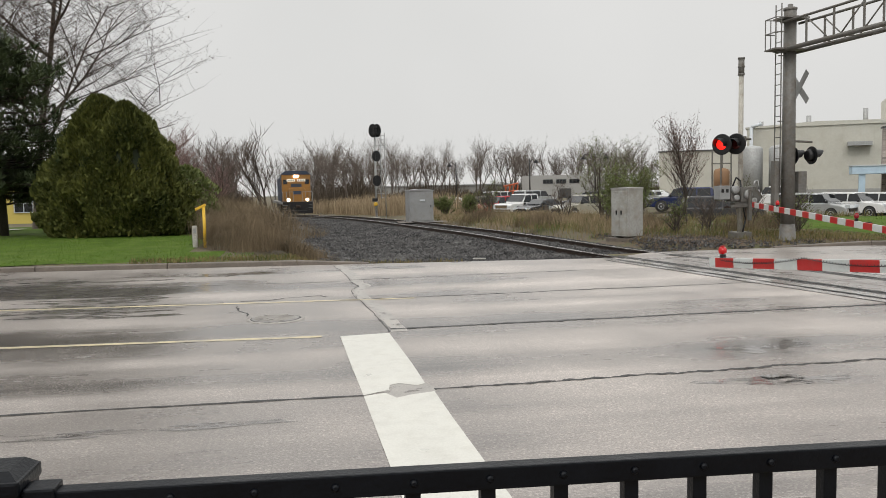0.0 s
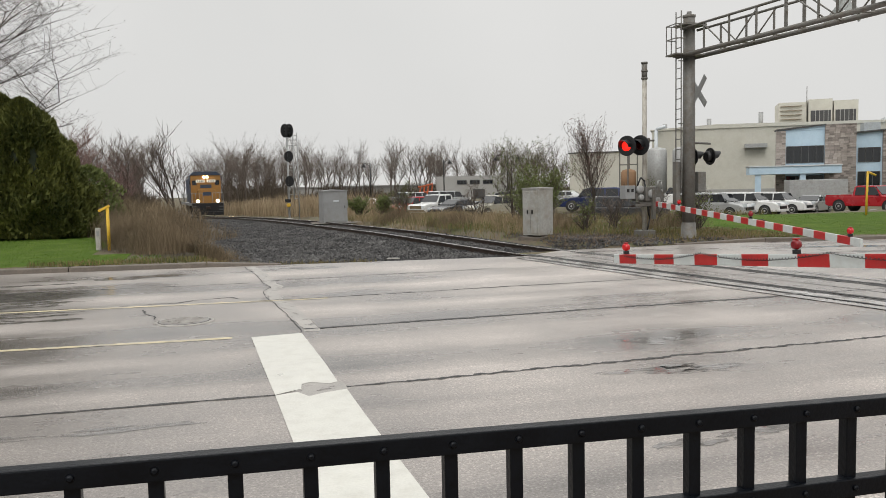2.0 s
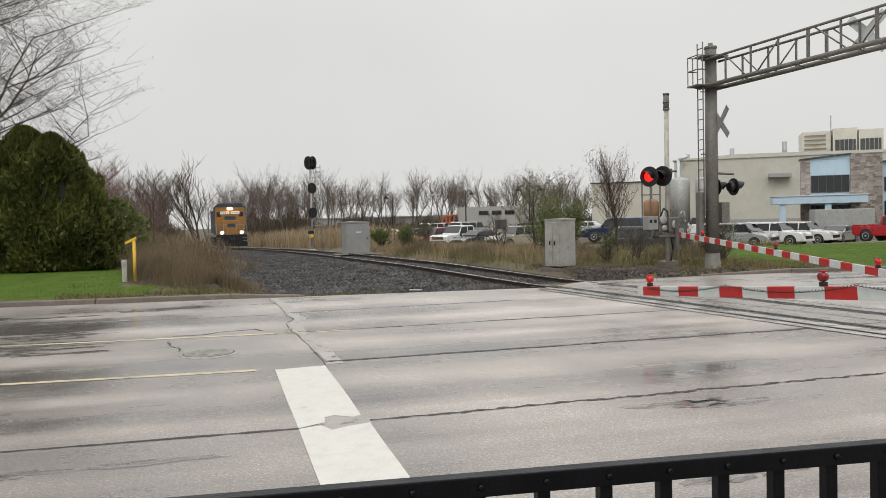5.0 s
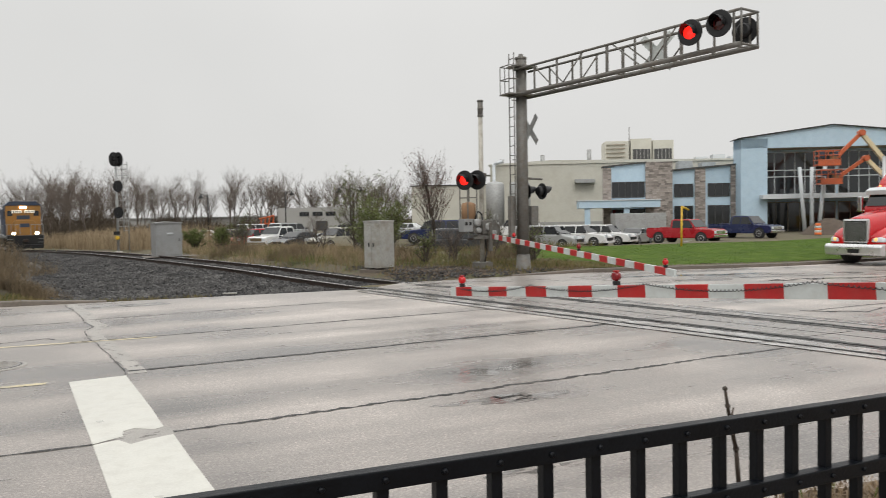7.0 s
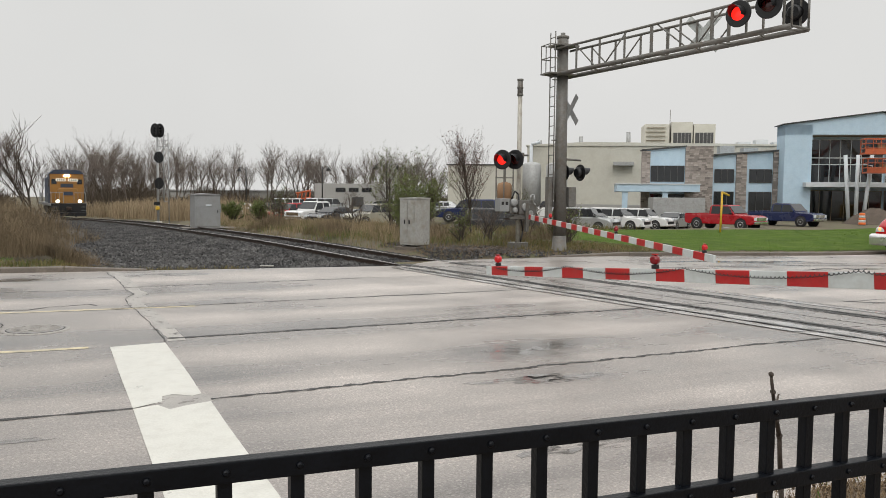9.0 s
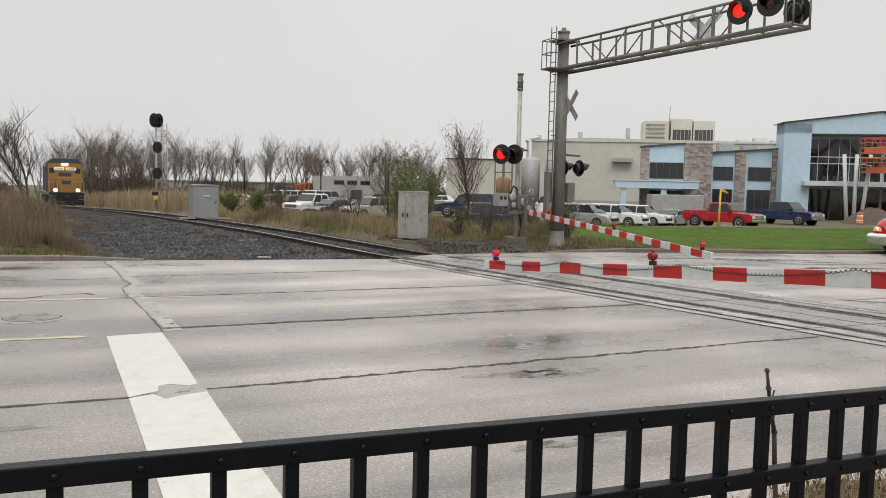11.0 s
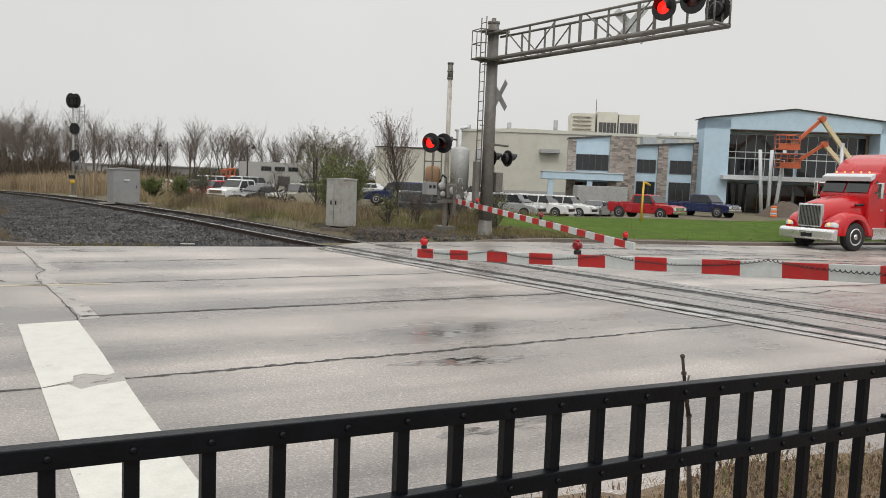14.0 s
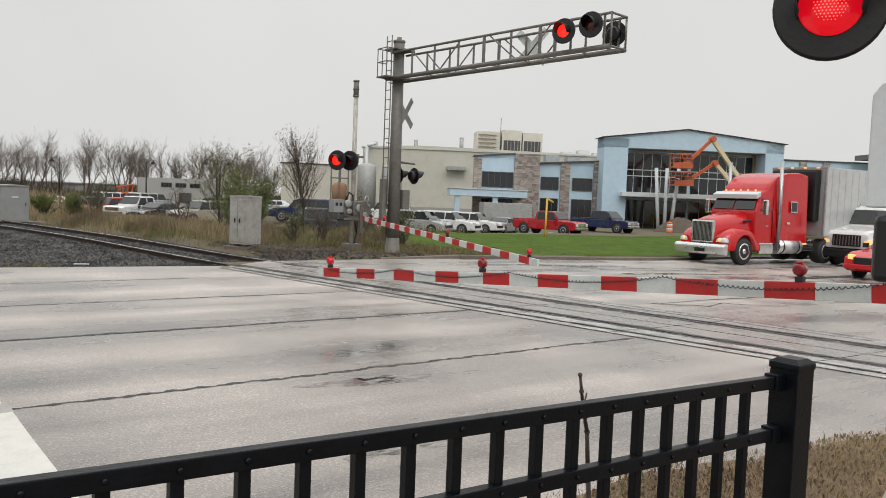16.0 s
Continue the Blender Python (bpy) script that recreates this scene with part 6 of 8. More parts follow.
def signal_head(z, double=False):
    for dx, rot in (((-0.12, 10), (0.14, -30)) if double else ((0.06, 0),)):
        mm = Matrix.Translation((dx, -0.18, z)) @ Matrix.Rotation(radians(rot), 4, "Z")
        hh = 0.42 if double else 0.34
        bm = B()
        n = 20
        ring = [(0.27 * math.cos(2 * math.pi * i / n), hh * (1 if math.sin(2 * math.pi * i / n) > 0 else 1) * math.sin(2 * math.pi * i / n)) for i in range(n)]
        a = [bm.verts.new(mm @ Vector((x, -0.02, zz))) for x, zz in ring]
        b = [bm.verts.new(mm @ Vector((x, 0.02, zz))) for x, zz in ring]
        bm.faces.new(a)
        bm.faces.new(list(reversed(b)))
        for i in range(n):
            bm.faces.new((a[i], b[i], b[(i + 1) % n], a[(i + 1) % n]))
        hd = part("signal_head", bm, M["black"], sg, "black oval signal head")
        for zz in (0.18, 0.0, -0.18):
            bm = B()
            tube(bm, mm @ Vector((0, -0.02, zz)), mm @ Vector((0, -0.2, zz)), 0.085, 0.085, 12)
            part("signal_visor", bm, M["black"], hd)
        bm = B()
        tube(bm, mm @ Vector((0, 0.02, 0)), Vector((0, 0, z)), 0.03, 0.03, 6)
        part("head_bracket", bm, M["galv"], hd)


signal_head(5.52, True)
signal_head(3.95)
signal_head(2.42)
bm = B()
for a in (0.35, 0.62):
    tube(bm, (a, 0.1, 0.0 if a > 0.5 else 1.3), (a, 0.1, 5.4), 0.03, 0.03, 8)
for k in range(16):
    tube(bm, (0.35, 0.1, 1.35 + 0.26 * k), (0.62, 0.1, 1.35 + 0.26 * k), 0.016, 0.016, 6)
part("ladder", bm, M["galv"], sg)
for z in (1.6, 3.1, 4.6):
    bm = B()
    box(bm, -0.05, 0.65, -0.05, 0.25, z, z + 0.03)
    pf = part("platform", bm, M["galv"], sg)
    bm = B()
    tube(bm, (0.0, 0, z + 0.35), (0.62, 0.1, z + 0.35), 0.015, 0.015, 6)
    part("guard_rail", bm, M["galv"], pf)
bm = B()
box(bm, -0.25, 0.1, -0.12, -0.08, 1.12, 1.32)
part("number_plate", bm, M["black"], sg)
bm = B()
lathe(bm, [(0.05, 0.0), (0.13, 0.0), (0.13, 0.02), (0.05, 0.02)], Matrix.Translation((-0.05, -0.13, 0.95)) @ Matrix.Rotation(radians(90), 4, "X"), 18)
part("yellow_ring", bm, M["yellow"], sg, "yellow ring plate")


# ---- vehicles ----
def wheel(parent, x, y, r, w, rim="steel", face=1):
    """A wheel under a vehicle: tyre with rim; face is the side (+1 or -1) that shows."""
    bm = B()
    m = Matrix.Translation((x, y, r)) @ Matrix.Rotation(radians(90), 4, "X")
    lathe(bm, [(r * 0.62, -w / 2), (r * 0.94, -w / 2), (r, -w * 0.36), (r, w * 0.36), (r * 0.94, w / 2), (r * 0.62, w / 2)], m, 24)
    t = part("wheel", bm, M["rubber"], parent)
    bm = B()
    yy = y + face * (w / 2 + 0.004)
    m2 = Matrix.Translation((x, yy, r)) @ Matrix.Rotation(radians(-90 * face), 4, "X")
    lathe(bm, [(r * 0.62, -0.02), (r * 0.62, 0.004), (r * 0.52, 0.0), (r * 0.45, -0.03), (r * 0.2, -0.02), (r * 0.18, 0.02), (r * 0.05, 0.025)], m2, 20)
    part("rim", bm, M[rim], t, "bright metal rim")
    return t


def car(name, label, category, m, kind, paint, group="parked cars", lights=False):
    """A parked car or light truck; local +x is its front."""
    c = thing(name, label, category, m, group)
    W = {"sedan": 1.8, "suv": 1.9, "van": 1.95, "pickup": 2.0}[kind]
    h = W / 2
    if kind == "sedan":
        L, body = 4.6, [(-2.3, 0.35), (-2.32, 0.75), (-2.2, 0.98), (-1.6, 1.02), (0.95, 0.98), (1.9, 0.88), (2.25, 0.72), (2.3, 0.4), (2.1, 0.25), (-2.1, 0.25)]
        cabin = [(-1.75, 1.0), (-1.05, 1.42), (0.05, 1.45), (0.98, 0.98)]
        ax, r = 1.38, 0.32
    elif kind == "suv":
        L, body = 4.8, [(-2.4, 0.42), (-2.42, 0.9), (-2.36, 1.1), (0.95, 1.08), (2.0, 1.0), (2.36, 0.85), (2.4, 0.45), (2.2, 0.32), (-2.2, 0.32)]
        cabin = [(-2.38, 1.08), (-2.15, 1.7), (-1.9, 1.76), (0.2, 1.74), (1.0, 1.07)]
        ax, r = 1.42, 0.37
    elif kind == "van":
        L, body = 5.0, [(-2.5, 0.4), (-2.52, 0.95), (-2.48, 1.08), (1.2, 1.06), (2.1, 0.92), (2.45, 0.75), (2.5, 0.4), (2.3, 0.28), (-2.3, 0.28)]
        cabin = [(-2.48, 1.06), (-2.25, 1.68), (-2.0, 1.74), (0.3, 1.72), (1.5, 1.03)]
        ax, r = 1.5, 0.34
    else:
        L, body = 5.9, [(-2.95, 0.55), (-2.96, 1.15), (-0.85, 1.17), (1.15, 1.17), (2.65, 1.1), (2.9, 0.98), (2.93, 0.55), (2.7, 0.42), (-2.7, 0.42)]
        cabin = [(-0.85, 1.16), (-0.75, 1.82), (-0.5, 1.9), (0.7, 1.88), (1.35, 1.16)]
        ax, r = 1.85, 0.41
    bm = B()
    prism(bm, body, -h, h, 0.07)
    part("body", bm, M[paint], c, smooth=False)
    bm = B()
    n = len(cabin)
    ins = {i: (0.16 if z > 1.3 else 0.05) for i, (x, z) in enumerate(cabin)}
    prism(bm, cabin, -h, h, 0.04, ins)
    part("cabin", bm, M[paint], c)
    # windows: slightly proud dark glass on each face
    top = max(z for x, z in cabin)
    base = min(z for x, z in cabin)
    x_back = [x for x, z in cabin if z < base + 0.12][0]
    front = cabin[-1]
    fr_top = cabin[-2]
    bk_top = cabin[1]
    slope_y = lambda z: h - 0.05 - 0.11 * (z - base) / (top - base)
    z0, z1 = base + 0.05, top - 0.12
    pillars = {"sedan": (-0.95, -0.35, 0.62), "suv": (-2.1, -1.1, -0.1, 0.72), "van": (-2.2, -1.15, 0.0, 1.05), "pickup": (-0.7, 0.1, 1.0)}[kind]
    for a, b in zip(pillars, pillars[1:]):
        for sgn in (-1, 1):
            bm = B()
            cut = 0.32 * (z1 - z0) if b == pillars[-1] else 0.0
            cut0 = 0.3 * (z1 - z0) if (a == pillars[0] and kind == "sedan") else 0.05
            q = [(a + 0.04, z0), (b - 0.03 + cut, z0), (b - 0.03 - cut * 0.9, z1), (a + 0.04 + cut0, z1)]
            vs = [bm.verts.new((x, sgn * (slope_y(z) + 0.012), z)) for x, z in q]
            vi = [bm.verts.new((x, sgn * (slope_y(z) - 0.02), z)) for x, z in q]
            bm.faces.new(vs)
            for i in range(4):
                bm.faces.new((vs[i], vs[(i + 1) % 4], vi[(i + 1) % 4], vi[i]))
            bmesh.ops.recalc_face_normals(bm, faces=bm.faces[:])
            part("side_window", bm, M["glass"], c)
    for nm, (xa, za), (xb, zb), s in (("windshield", front, fr_top, 1), ("rear_window", (x_back, base), bk_top, -1)):
        bm = B()
        pts = []
        for t, iy in ((0.12, 0.12), (0.88, 0.2)):
            x, z = xa + (xb - xa) * t + s * 0.03, za + (zb - za) * t + 0.03
            pts.append((x, z, h - iy))
        v = [bm.verts.new((pts[0][0], -pts[0][2], pts[0][1])), bm.verts.new((pts[0][0], pts[0][2], pts[0][1])),
             bm.verts.new((pts[1][0], pts[1][2], pts[1][1])), bm.verts.new((pts[1][0], -pts[1][2], pts[1][1]))]
        bm.faces.new(v)
        part(nm, bm, M["glass"], c)
    for sgn in (-1, 1):
        for axx in (ax, -ax):
            bm = B()
            tube(bm, (axx, sgn * (h - 0.12), r + 0.02), (axx, sgn * (h + 0.004), r + 0.02), r * 1.2, r * 1.2, 20)
            part("wheel_arch", bm, M["black"], c)
            wheel(c, axx, sgn * (h - 0.09), r, 0.22, "steel", sgn)
        bm = B()
        zt = body[-4][1] if kind != "pickup" else 0.9
        hw = 0.09 if lights else 0.19
        box(bm, L / 2 - 0.16, L / 2 + 0.012, sgn * (h - 0.25) - hw, sgn * (h - 0.25) + hw, 0.64 if kind == "sedan" else 0.76, 0.8 if kind == "sedan" else 0.96, 0.02)
        part("headlight", bm, M["amber_on"] if lights else M["trim_white"], c, "clear headlight")
        bm = B()
        box(bm, -L / 2 - 0.035, -L / 2 + 0.1, sgn * (h - 0.13) - 0.09, sgn * (h - 0.13) + 0.09, 0.8, 1.02, 0.015)
        part("taillight", bm, M["lens_off"], c, "red taillight")
        bm = B()
        mx = front[0] - 0.25
        box(bm, mx - 0.08, mx + 0.08, sgn * (h + 0.1) - 0.1, sgn * (h + 0.1) + 0.06, base + 0.02, base + 0.18, 0.03)
        part("mirror", bm, M["black"], c)
    bm = B()
    box(bm, L / 2 - 0.1, L / 2 + 0.02, -h + 0.35, h - 0.35, 0.5 if kind != "pickup" else 0.72, 0.72 if kind != "pickup" else 1.0, 0.02)
    part("grille", bm, M["chrome"] if kind == "pickup" else M["black"], c)
    bm = B()
    box(bm, L / 2 - 0.12, L / 2 + 0.06, -h + 0.05, h - 0.05, 0.34 if kind != "pickup" else 0.48, 0.5 if kind != "pickup" else 0.68, 0.03)
    part("bumper", bm, M["chrome"] if kind == "pickup" else M[paint], c)
    for sgn in (-1, 1):
        bm = B()
        box(bm, 0.05, 0.2, sgn * h - 0.01, sgn * h + 0.02, base - 0.16, base - 0.12, 0.006)
        part("door_handle", bm, M["black"], c)
    if kind == "pickup":
        bm = B()
        box(bm, -2.85, -0.95, -h + 0.12, h - 0.12, 1.13, 1.19)
        part("bed_opening", bm, M["black"], c)
        for sgn in (-1, 1):
            bm = B()
            box(bm, -2.9, -0.9, sgn * (h - 0.06) - 0.06, sgn * (h - 0.06) + 0.06, 1.15, 1.23, 0.015)
            part("bed_rail", bm, M[paint], c)
    return c


def on_lot(x, y, deg):
    return Matrix.Translation((x, y, gz(x, y) - lot_dip(x, y) + 0.1)) @ Matrix.Rotation(radians(deg), 4, "Z")


car("pickup_truck", "red extended-cab pickup truck parked beyond the lawn", "pickup truck", on_lot(45.4, 47.2, -74), "pickup", "car_red")
car("pickup_truck", "dark blue pickup truck parked beyond the lawn", "pickup truck", on_lot(53.8, 49.1, -78), "pickup", "car_blue")
car("minivan", "silver minivan parked in the lot", "minivan", on_lot(33.3, 48.4, -58), "van", "car_silver")
car("parked_suv", "white sport utility vehicle parked in the lot", "car", on_lot(38.0, 50.8, -60), "suv", "car_white")
car("parked_suv", "white sport utility vehicle parked in the lot", "car", on_lot(42.3, 53.2, -62), "suv", "car_white")
car("parked_sedan", "silver sedan parked in the lot", "car", on_lot(46.0, 54.0, -150), "sedan", "car_silver")
car("parked_suv", "tan sport utility vehicle parked near the shrubs", "car", on_lot(20.3, 57.6, 200), "suv", "car_tan")
car("parked_sedan", "charcoal sedan parked in the lot", "car", on_lot(18.3, 61.8, 212), "sedan", "car_dark")
car("pickup_truck", "white pickup truck parked in the lot", "pickup truck", on_lot(18.2, 66.4, 214), "pickup", "car_white")
car("parked_suv", "red sport utility vehicle parked in the lot", "car", on_lot(16.9, 70.8, 212), "suv", "car_red")
car("parked_suv", "dark sport utility vehicle parked in the lot", "car", on_lot(15.9, 75.6, 214), "suv", "car_dark")
car("parked_sedan", "red sedan parked in the lot", "car", on_lot(16.2, 81.5, 212), "sedan", "car_red")
car("parked_suv", "white sport utility vehicle parked at the back", "car", on_lot(20.6, 84.5, 30), "suv", "car_white")
car("minivan", "silver minivan parked at the back", "minivan", on_lot(23.6, 82.5, 30), "van", "car_silver")
car("parked_sedan", "white sedan parked at the back", "car", on_lot(15.2, 88.0, 210), "sedan", "car_white")
car("parked_suv", "dark blue sport utility vehicle beside the bare tree", "car", on_lot(27.4, 55.6, 150), "suv", "car_blue")
car("parked_sedan", "red sedan behind the bare tree", "car", on_lot(29.6, 60.2, 150), "sedan", "car_red")
car("parked_suv", "charcoal sport utility vehicle behind the signal mast", "car", on_lot(24.6, 44.5, -20), "suv", "car_dark")
car("parked_suv", "white sport utility vehicle behind the mast", "car", on_lot(37.6, 60.4, 150), "suv", "car_white")
car("parked_sedan", "silver sedan in the far row", "car", on_lot(30.5, 68.0, 150), "sedan", "car_silver")
car("parked_suv", "dark sport utility vehicle in the far row", "car", on_lot(24.0, 66.0, 150), "suv", "car_dark")
tr = thing("cargo_trailer", "grey enclosed cargo trailer parked in the lot", "trailer", on_lot(49.2, 57.4, -27))
bm = B()
box(bm, -2.3, 2.3, -1.1, 1.1, 0.55, 2.3, 0.04)
part("box_body", bm, M["galv"], tr)
bm = B()
box(bm, -2.32, 2.32, -1.12, 1.12, 0.45, 0.55, 0.01)
part("chassis", bm, M["black"], tr)
for sgn in (-1, 1):
    for xx in (-0.45, 0.4):
        wheel(tr, xx, sgn * 1.0, 0.34, 0.2, "steel", sgn)

# semi truck waiting at the gate
tz = gz(28, 18)
TM = Matrix.Translation((28.1, 19.0, tz)) @ Matrix.Rotation(radians(177), 4, "Z")
truck = thing("semi_truck", "bright red semi truck tractor waiting on the wet road", "truck", TM)
def loft(bm, sections):
    """Skin a run of closed cross-sections that have the same number of points."""
    rings = [[bm.verts.new(p) for p in sec] for sec in sections]
    n = len(rings[0])
    for a, b in zip(rings, rings[1:]):
        for i in range(n):
            f = bm.faces.new((a[i], a[(i + 1) % n], b[(i + 1) % n], b[i]))
            f.smooth = True
    bm.faces.new(list(reversed(rings[0])))
    bm.faces.new(rings[-1])
    bmesh.ops.recalc_face_normals(bm, faces=bm.faces[:])
    return bm


def arch(x, y0, y1, z0, z1, power=3.2, n=18):
    """A round-shouldered cross-section across the vehicle at x."""
    cy, hw = (y0 + y1) / 2, (y1 - y0) / 2
    sec = [(x, y0, z0)]
    for i in range(n + 1):
        a = math.pi * (1 - i / n)
        c, d = math.cos(a), math.sin(a)
        sec.append((x, cy + hw * math.copysign(abs(c) ** (2 / power), c), z0 + 0.02 + (z1 - z0 - 0.02) * abs(d) ** (2 / power)))
    sec.append((x, y1, z0))
    return sec


bm = B()
loft(bm, [arch(x, -w, w, 0.85, z) for x, w, z in ((-0.78, 0.98, 2.1), (-0.5, 0.93, 2.06), (-0.1, 0.84, 1.99), (0.3, 0.74, 1.91), (0.65, 0.66, 1.83), (0.88, 0.61, 1.77), (0.98, 0.58, 1.72), (1.03, 0.53, 1.66))])
part("hood", bm, M["truck_red"], truck)
for s in (-1, 1):
    bm = B()
    secs = []
    for i in range(19):
        x = 1.08 - 1.98 * i / 18
        top = 0.98 + 0.46 * max(0.0, 1 - ((x - 0.12) / 0.98) ** 2) ** 0.6
        low = 0.52 + math.sqrt(max(0.0, 0.64 ** 2 - x * x)) if abs(x) < 0.63 else 0.55
        low = min(low, top - 0.12)
        wid = 1.22 - 0.16 * smooth01((x - 0.7) / 0.4)
        secs.append([(x, s * y, z) for _x, y, z in arch(x, 0.5, wid, low, top, 2.8, 10)])
    loft(bm, secs)
    part("fender", bm, M["truck_red"], truck)
    bm = B()
    loft(bm, [[(x, s * y, z) for _x, y, z in arch(x, 0.7, w, 0.86, z1, 2.4, 8)] for x, w, z1 in ((0.9, 1.14, 1.06), (1.02, 1.11, 1.05), (1.08, 1.05, 1.03), (1.105, 0.95, 0.98))])
    lamp = part("headlight", bm, M["trim_white"], truck, "clear headlight set in the fender")
    bm = B()
    bmesh.ops.create_uvsphere(bm, u_segments=12, v_segments=8, radius=0.075, matrix=Matrix.Translation((1.07, s * 0.86, 0.95)))
    part("lamp_bowl", bm, M["amber_on"], lamp, "lit amber lamp")
    bm = B()
    tube(bm, (-0.55, s * 1.0, 1.72), (-0.2, s * 0.9, 1.68), 0.045, 0.045, 8)
    part("hood_vent", bm, M["black"], truck, "dark oval hood vent")
bm = B()
prism(bm, [(-0.7, 0.85), (-0.7, 2.08), (-1.02, 2.76), (-1.2, 2.9), (-1.5, 3.0), (-2.1, 3.1), (-2.1, 0.85)], -1.08, 1.08, 0.07, {2: 0.06, 3: 0.12, 4: 0.12})
part("cab", bm, M["truck_red"], truck)
bm = B()
prism(bm, [(-2.1, 0.75), (-1.35, 2.96), (-1.55, 3.22), (-2.0, 3.5), (-2.65, 3.68), (-3.4, 3.73), (-4.0, 3.65), (-4.0, 0.75)], -1.2, 1.2, 0.1, {1: 0.2, 2: 0.2, 3: 0.12, 4: 0.08, 5: 0.08, 6: 0.1})
part("sleeper", bm, M["truck_red"], truck)
bm = B()
prism(bm, [(1.0, 0.36), (1.0, 0.8), (1.2, 0.78), (1.26, 0.68), (1.24, 0.4), (1.18, 0.36)], -1.2, 1.2, 0.05)
bump = part("bumper", bm, M["bright_steel"], truck, "polished metal bumper")
bm = B()
box(bm, 1.26, 1.268, -0.18, 0.3, 0.46, 0.6)
part("plate", bm, M["black"], bump)
bm = B()
box(bm, 0.98, 1.07, -0.54, 0.54, 0.82, 1.7, 0.07)
part("grille_frame", bm, M["bright_steel"], truck, "chrome grille frame")
bm = B()
for k in range(15):
    yy = -0.48 + 0.96 * k / 14
    box(bm, 1.078, 1.09, yy * 0.92 - 0.012, yy * 0.92 + 0.012, 0.9, 1.6)
part("grille_bars", bm, M["steel"], truck)
bm = B()
box(bm, 1.06, 1.076, -0.46, 0.46, 0.88, 1.62)
part("grille_backing", bm, M["black"], truck)
bm = B()
for s in (-1, 1):
    v = [bm.verts.new(p) for p in ((-0.68, s * 0.03, 2.17), (-0.68, s * 1.0, 2.17), (-0.925, s * 0.93, 2.66), (-0.925, s * 0.03, 2.66))]
    bm.faces.new(v if s > 0 else list(reversed(v)))
part("windshield", bm, M["glass"], truck, "two-piece windshield")
bm = B()
prism(bm, [(-0.78, 2.58), (-0.74, 2.76), (-1.0, 2.88), (-1.0, 2.7)], -1.05, 1.05, 0.02)
part("sun_visor", bm, M["trim_white"], truck, "bright sun visor")
for k in range(5):
    bm = B()
    bmesh.ops.create_uvsphere(bm, u_segments=8, v_segments=6, radius=0.04, matrix=Matrix.Translation((-1.12, -0.7 + 0.35 * k, 2.93)))
    part("roof_marker", bm, M["amber_on"], truck, "amber roof marker lamp")
for s in (-1, 1):
    bm = B()
    v = [(-1.0, 2.12), (-1.1, 2.62), (-1.62, 2.66), (-1.62, 2.12)]
    vs = [bm.verts.new((x, s * (1.085 - 0.08 * (z - 2.0)), z)) for x, z in v]
    bm.faces.new(vs)
    part("door_window", bm, M["glass"], truck)
    bm = B()
    box(bm, -3.2, -2.75, s * 1.206 - 0.006, s * 1.206 + 0.006, 2.1, 2.55, 0.004)
    fr = part("sleeper_window_frame", bm, M["chrome"], truck)
    bm = B()
    box(bm, -3.16, -2.79, s * 1.215 - 0.006, s * 1.215 + 0.006, 2.14, 2.51)
    part("sleeper_window", bm, M["glass"], fr)
    bm = B()
    tube(bm, (-2.0, s * 1.22, 0.9), (-2.0, s * 1.22, 4.12), 0.075, 0.075, 16)
    part("exhaust_pipe", bm, M["steel"], truck, "metal exhaust stack")
    bm = B()
    tube(bm, (-2.05, s * 1.0, 0.72), (-3.55, s * 1.0, 0.72), 0.31, 0.31, 24)
    part("fuel_tank", bm, M["bright_steel"], truck, "polished fuel tank")
    bm = B()
    for xx in (-2.3, -3.3):
        tube(bm, (xx, s * 1.0, 0.72), (xx - 0.06, s * 1.0, 0.72), 0.325, 0.325, 24)
    part("tank_strap", bm, M["black"], truck)
    bm = B()
    box(bm, -1.75, -0.85, s * 1.02 - 0.18, s * 1.02 + 0.18, 0.42, 0.86, 0.03)
    part("step_box", bm, M["chrome"], truck)
    bm = B()
    box(bm, -4.5, -3.6, s * 1.05 - 0.12, s * 1.05 + 0.12, 0.55, 1.0, 0.02)
    part("side_fairing", bm, M["chrome"], truck)
    bm = B()
    box(bm, -0.95, -0.83, s * 1.38 - 0.1, s * 1.38 + 0.1, 1.95, 2.55, 0.04)
    mir = part("mirror", bm, M["chrome"], truck)
    bm = B()
    for z in (2.0, 2.5):
        tube(bm, (-0.95, s * 1.05, z), (-0.89, s * 1.38, z), 0.02, 0.02, 6)
    part("mirror_arm", bm, M["chrome"], mir)
    bm = B()
    box(bm, -3.95, -2.2, s * 1.2 - 0.012, s * 1.2 + 0.012, 0.8, 0.86)
    part("marker_strip", bm, M["amber_on"], truck, "row of amber marker lamps")
    bm = B()
    box(bm, -2.75, -2.55, s * 1.203 - 0.004, s * 1.203 + 0.004, 1.62, 1.7)
    part("badge", bm, M["trim_white"], truck)
    bm = B()
    box(bm, -1.5, -1.35, s * 1.09 - 0.01, s * 1.09 + 0.01, 1.5, 1.55, 0.008)
    part("door_handle", bm, M["chrome"], truck)
    bm = B()
    box(bm, -1.78, -1.74, s * 1.085 - 0.004, s * 1.085 + 0.004, 0.95, 2.7)
    part("door_seam", bm, M["black"], truck)
    wheel(truck, 0.0, s * 1.03, 0.52, 0.3, "chrome", s)
    for axx in (-5.4, -6.75):
        wheel(truck, axx, s * 0.95, 0.52, 0.5, "steel", s)
bm = B()
box(bm, -7.4, 0.9, -0.45, 0.45, 0.5, 0.85, 0.02)
part("chassis", bm, M["black"], truck)
trl = thing("semi_trailer", "long pale ribbed box trailer with a black refrigeration unit", "trailer", TM)
bm = B()
box(bm, -19.0, -5.0, -1.28, 1.28, 1.15, 4.05, 0.03)
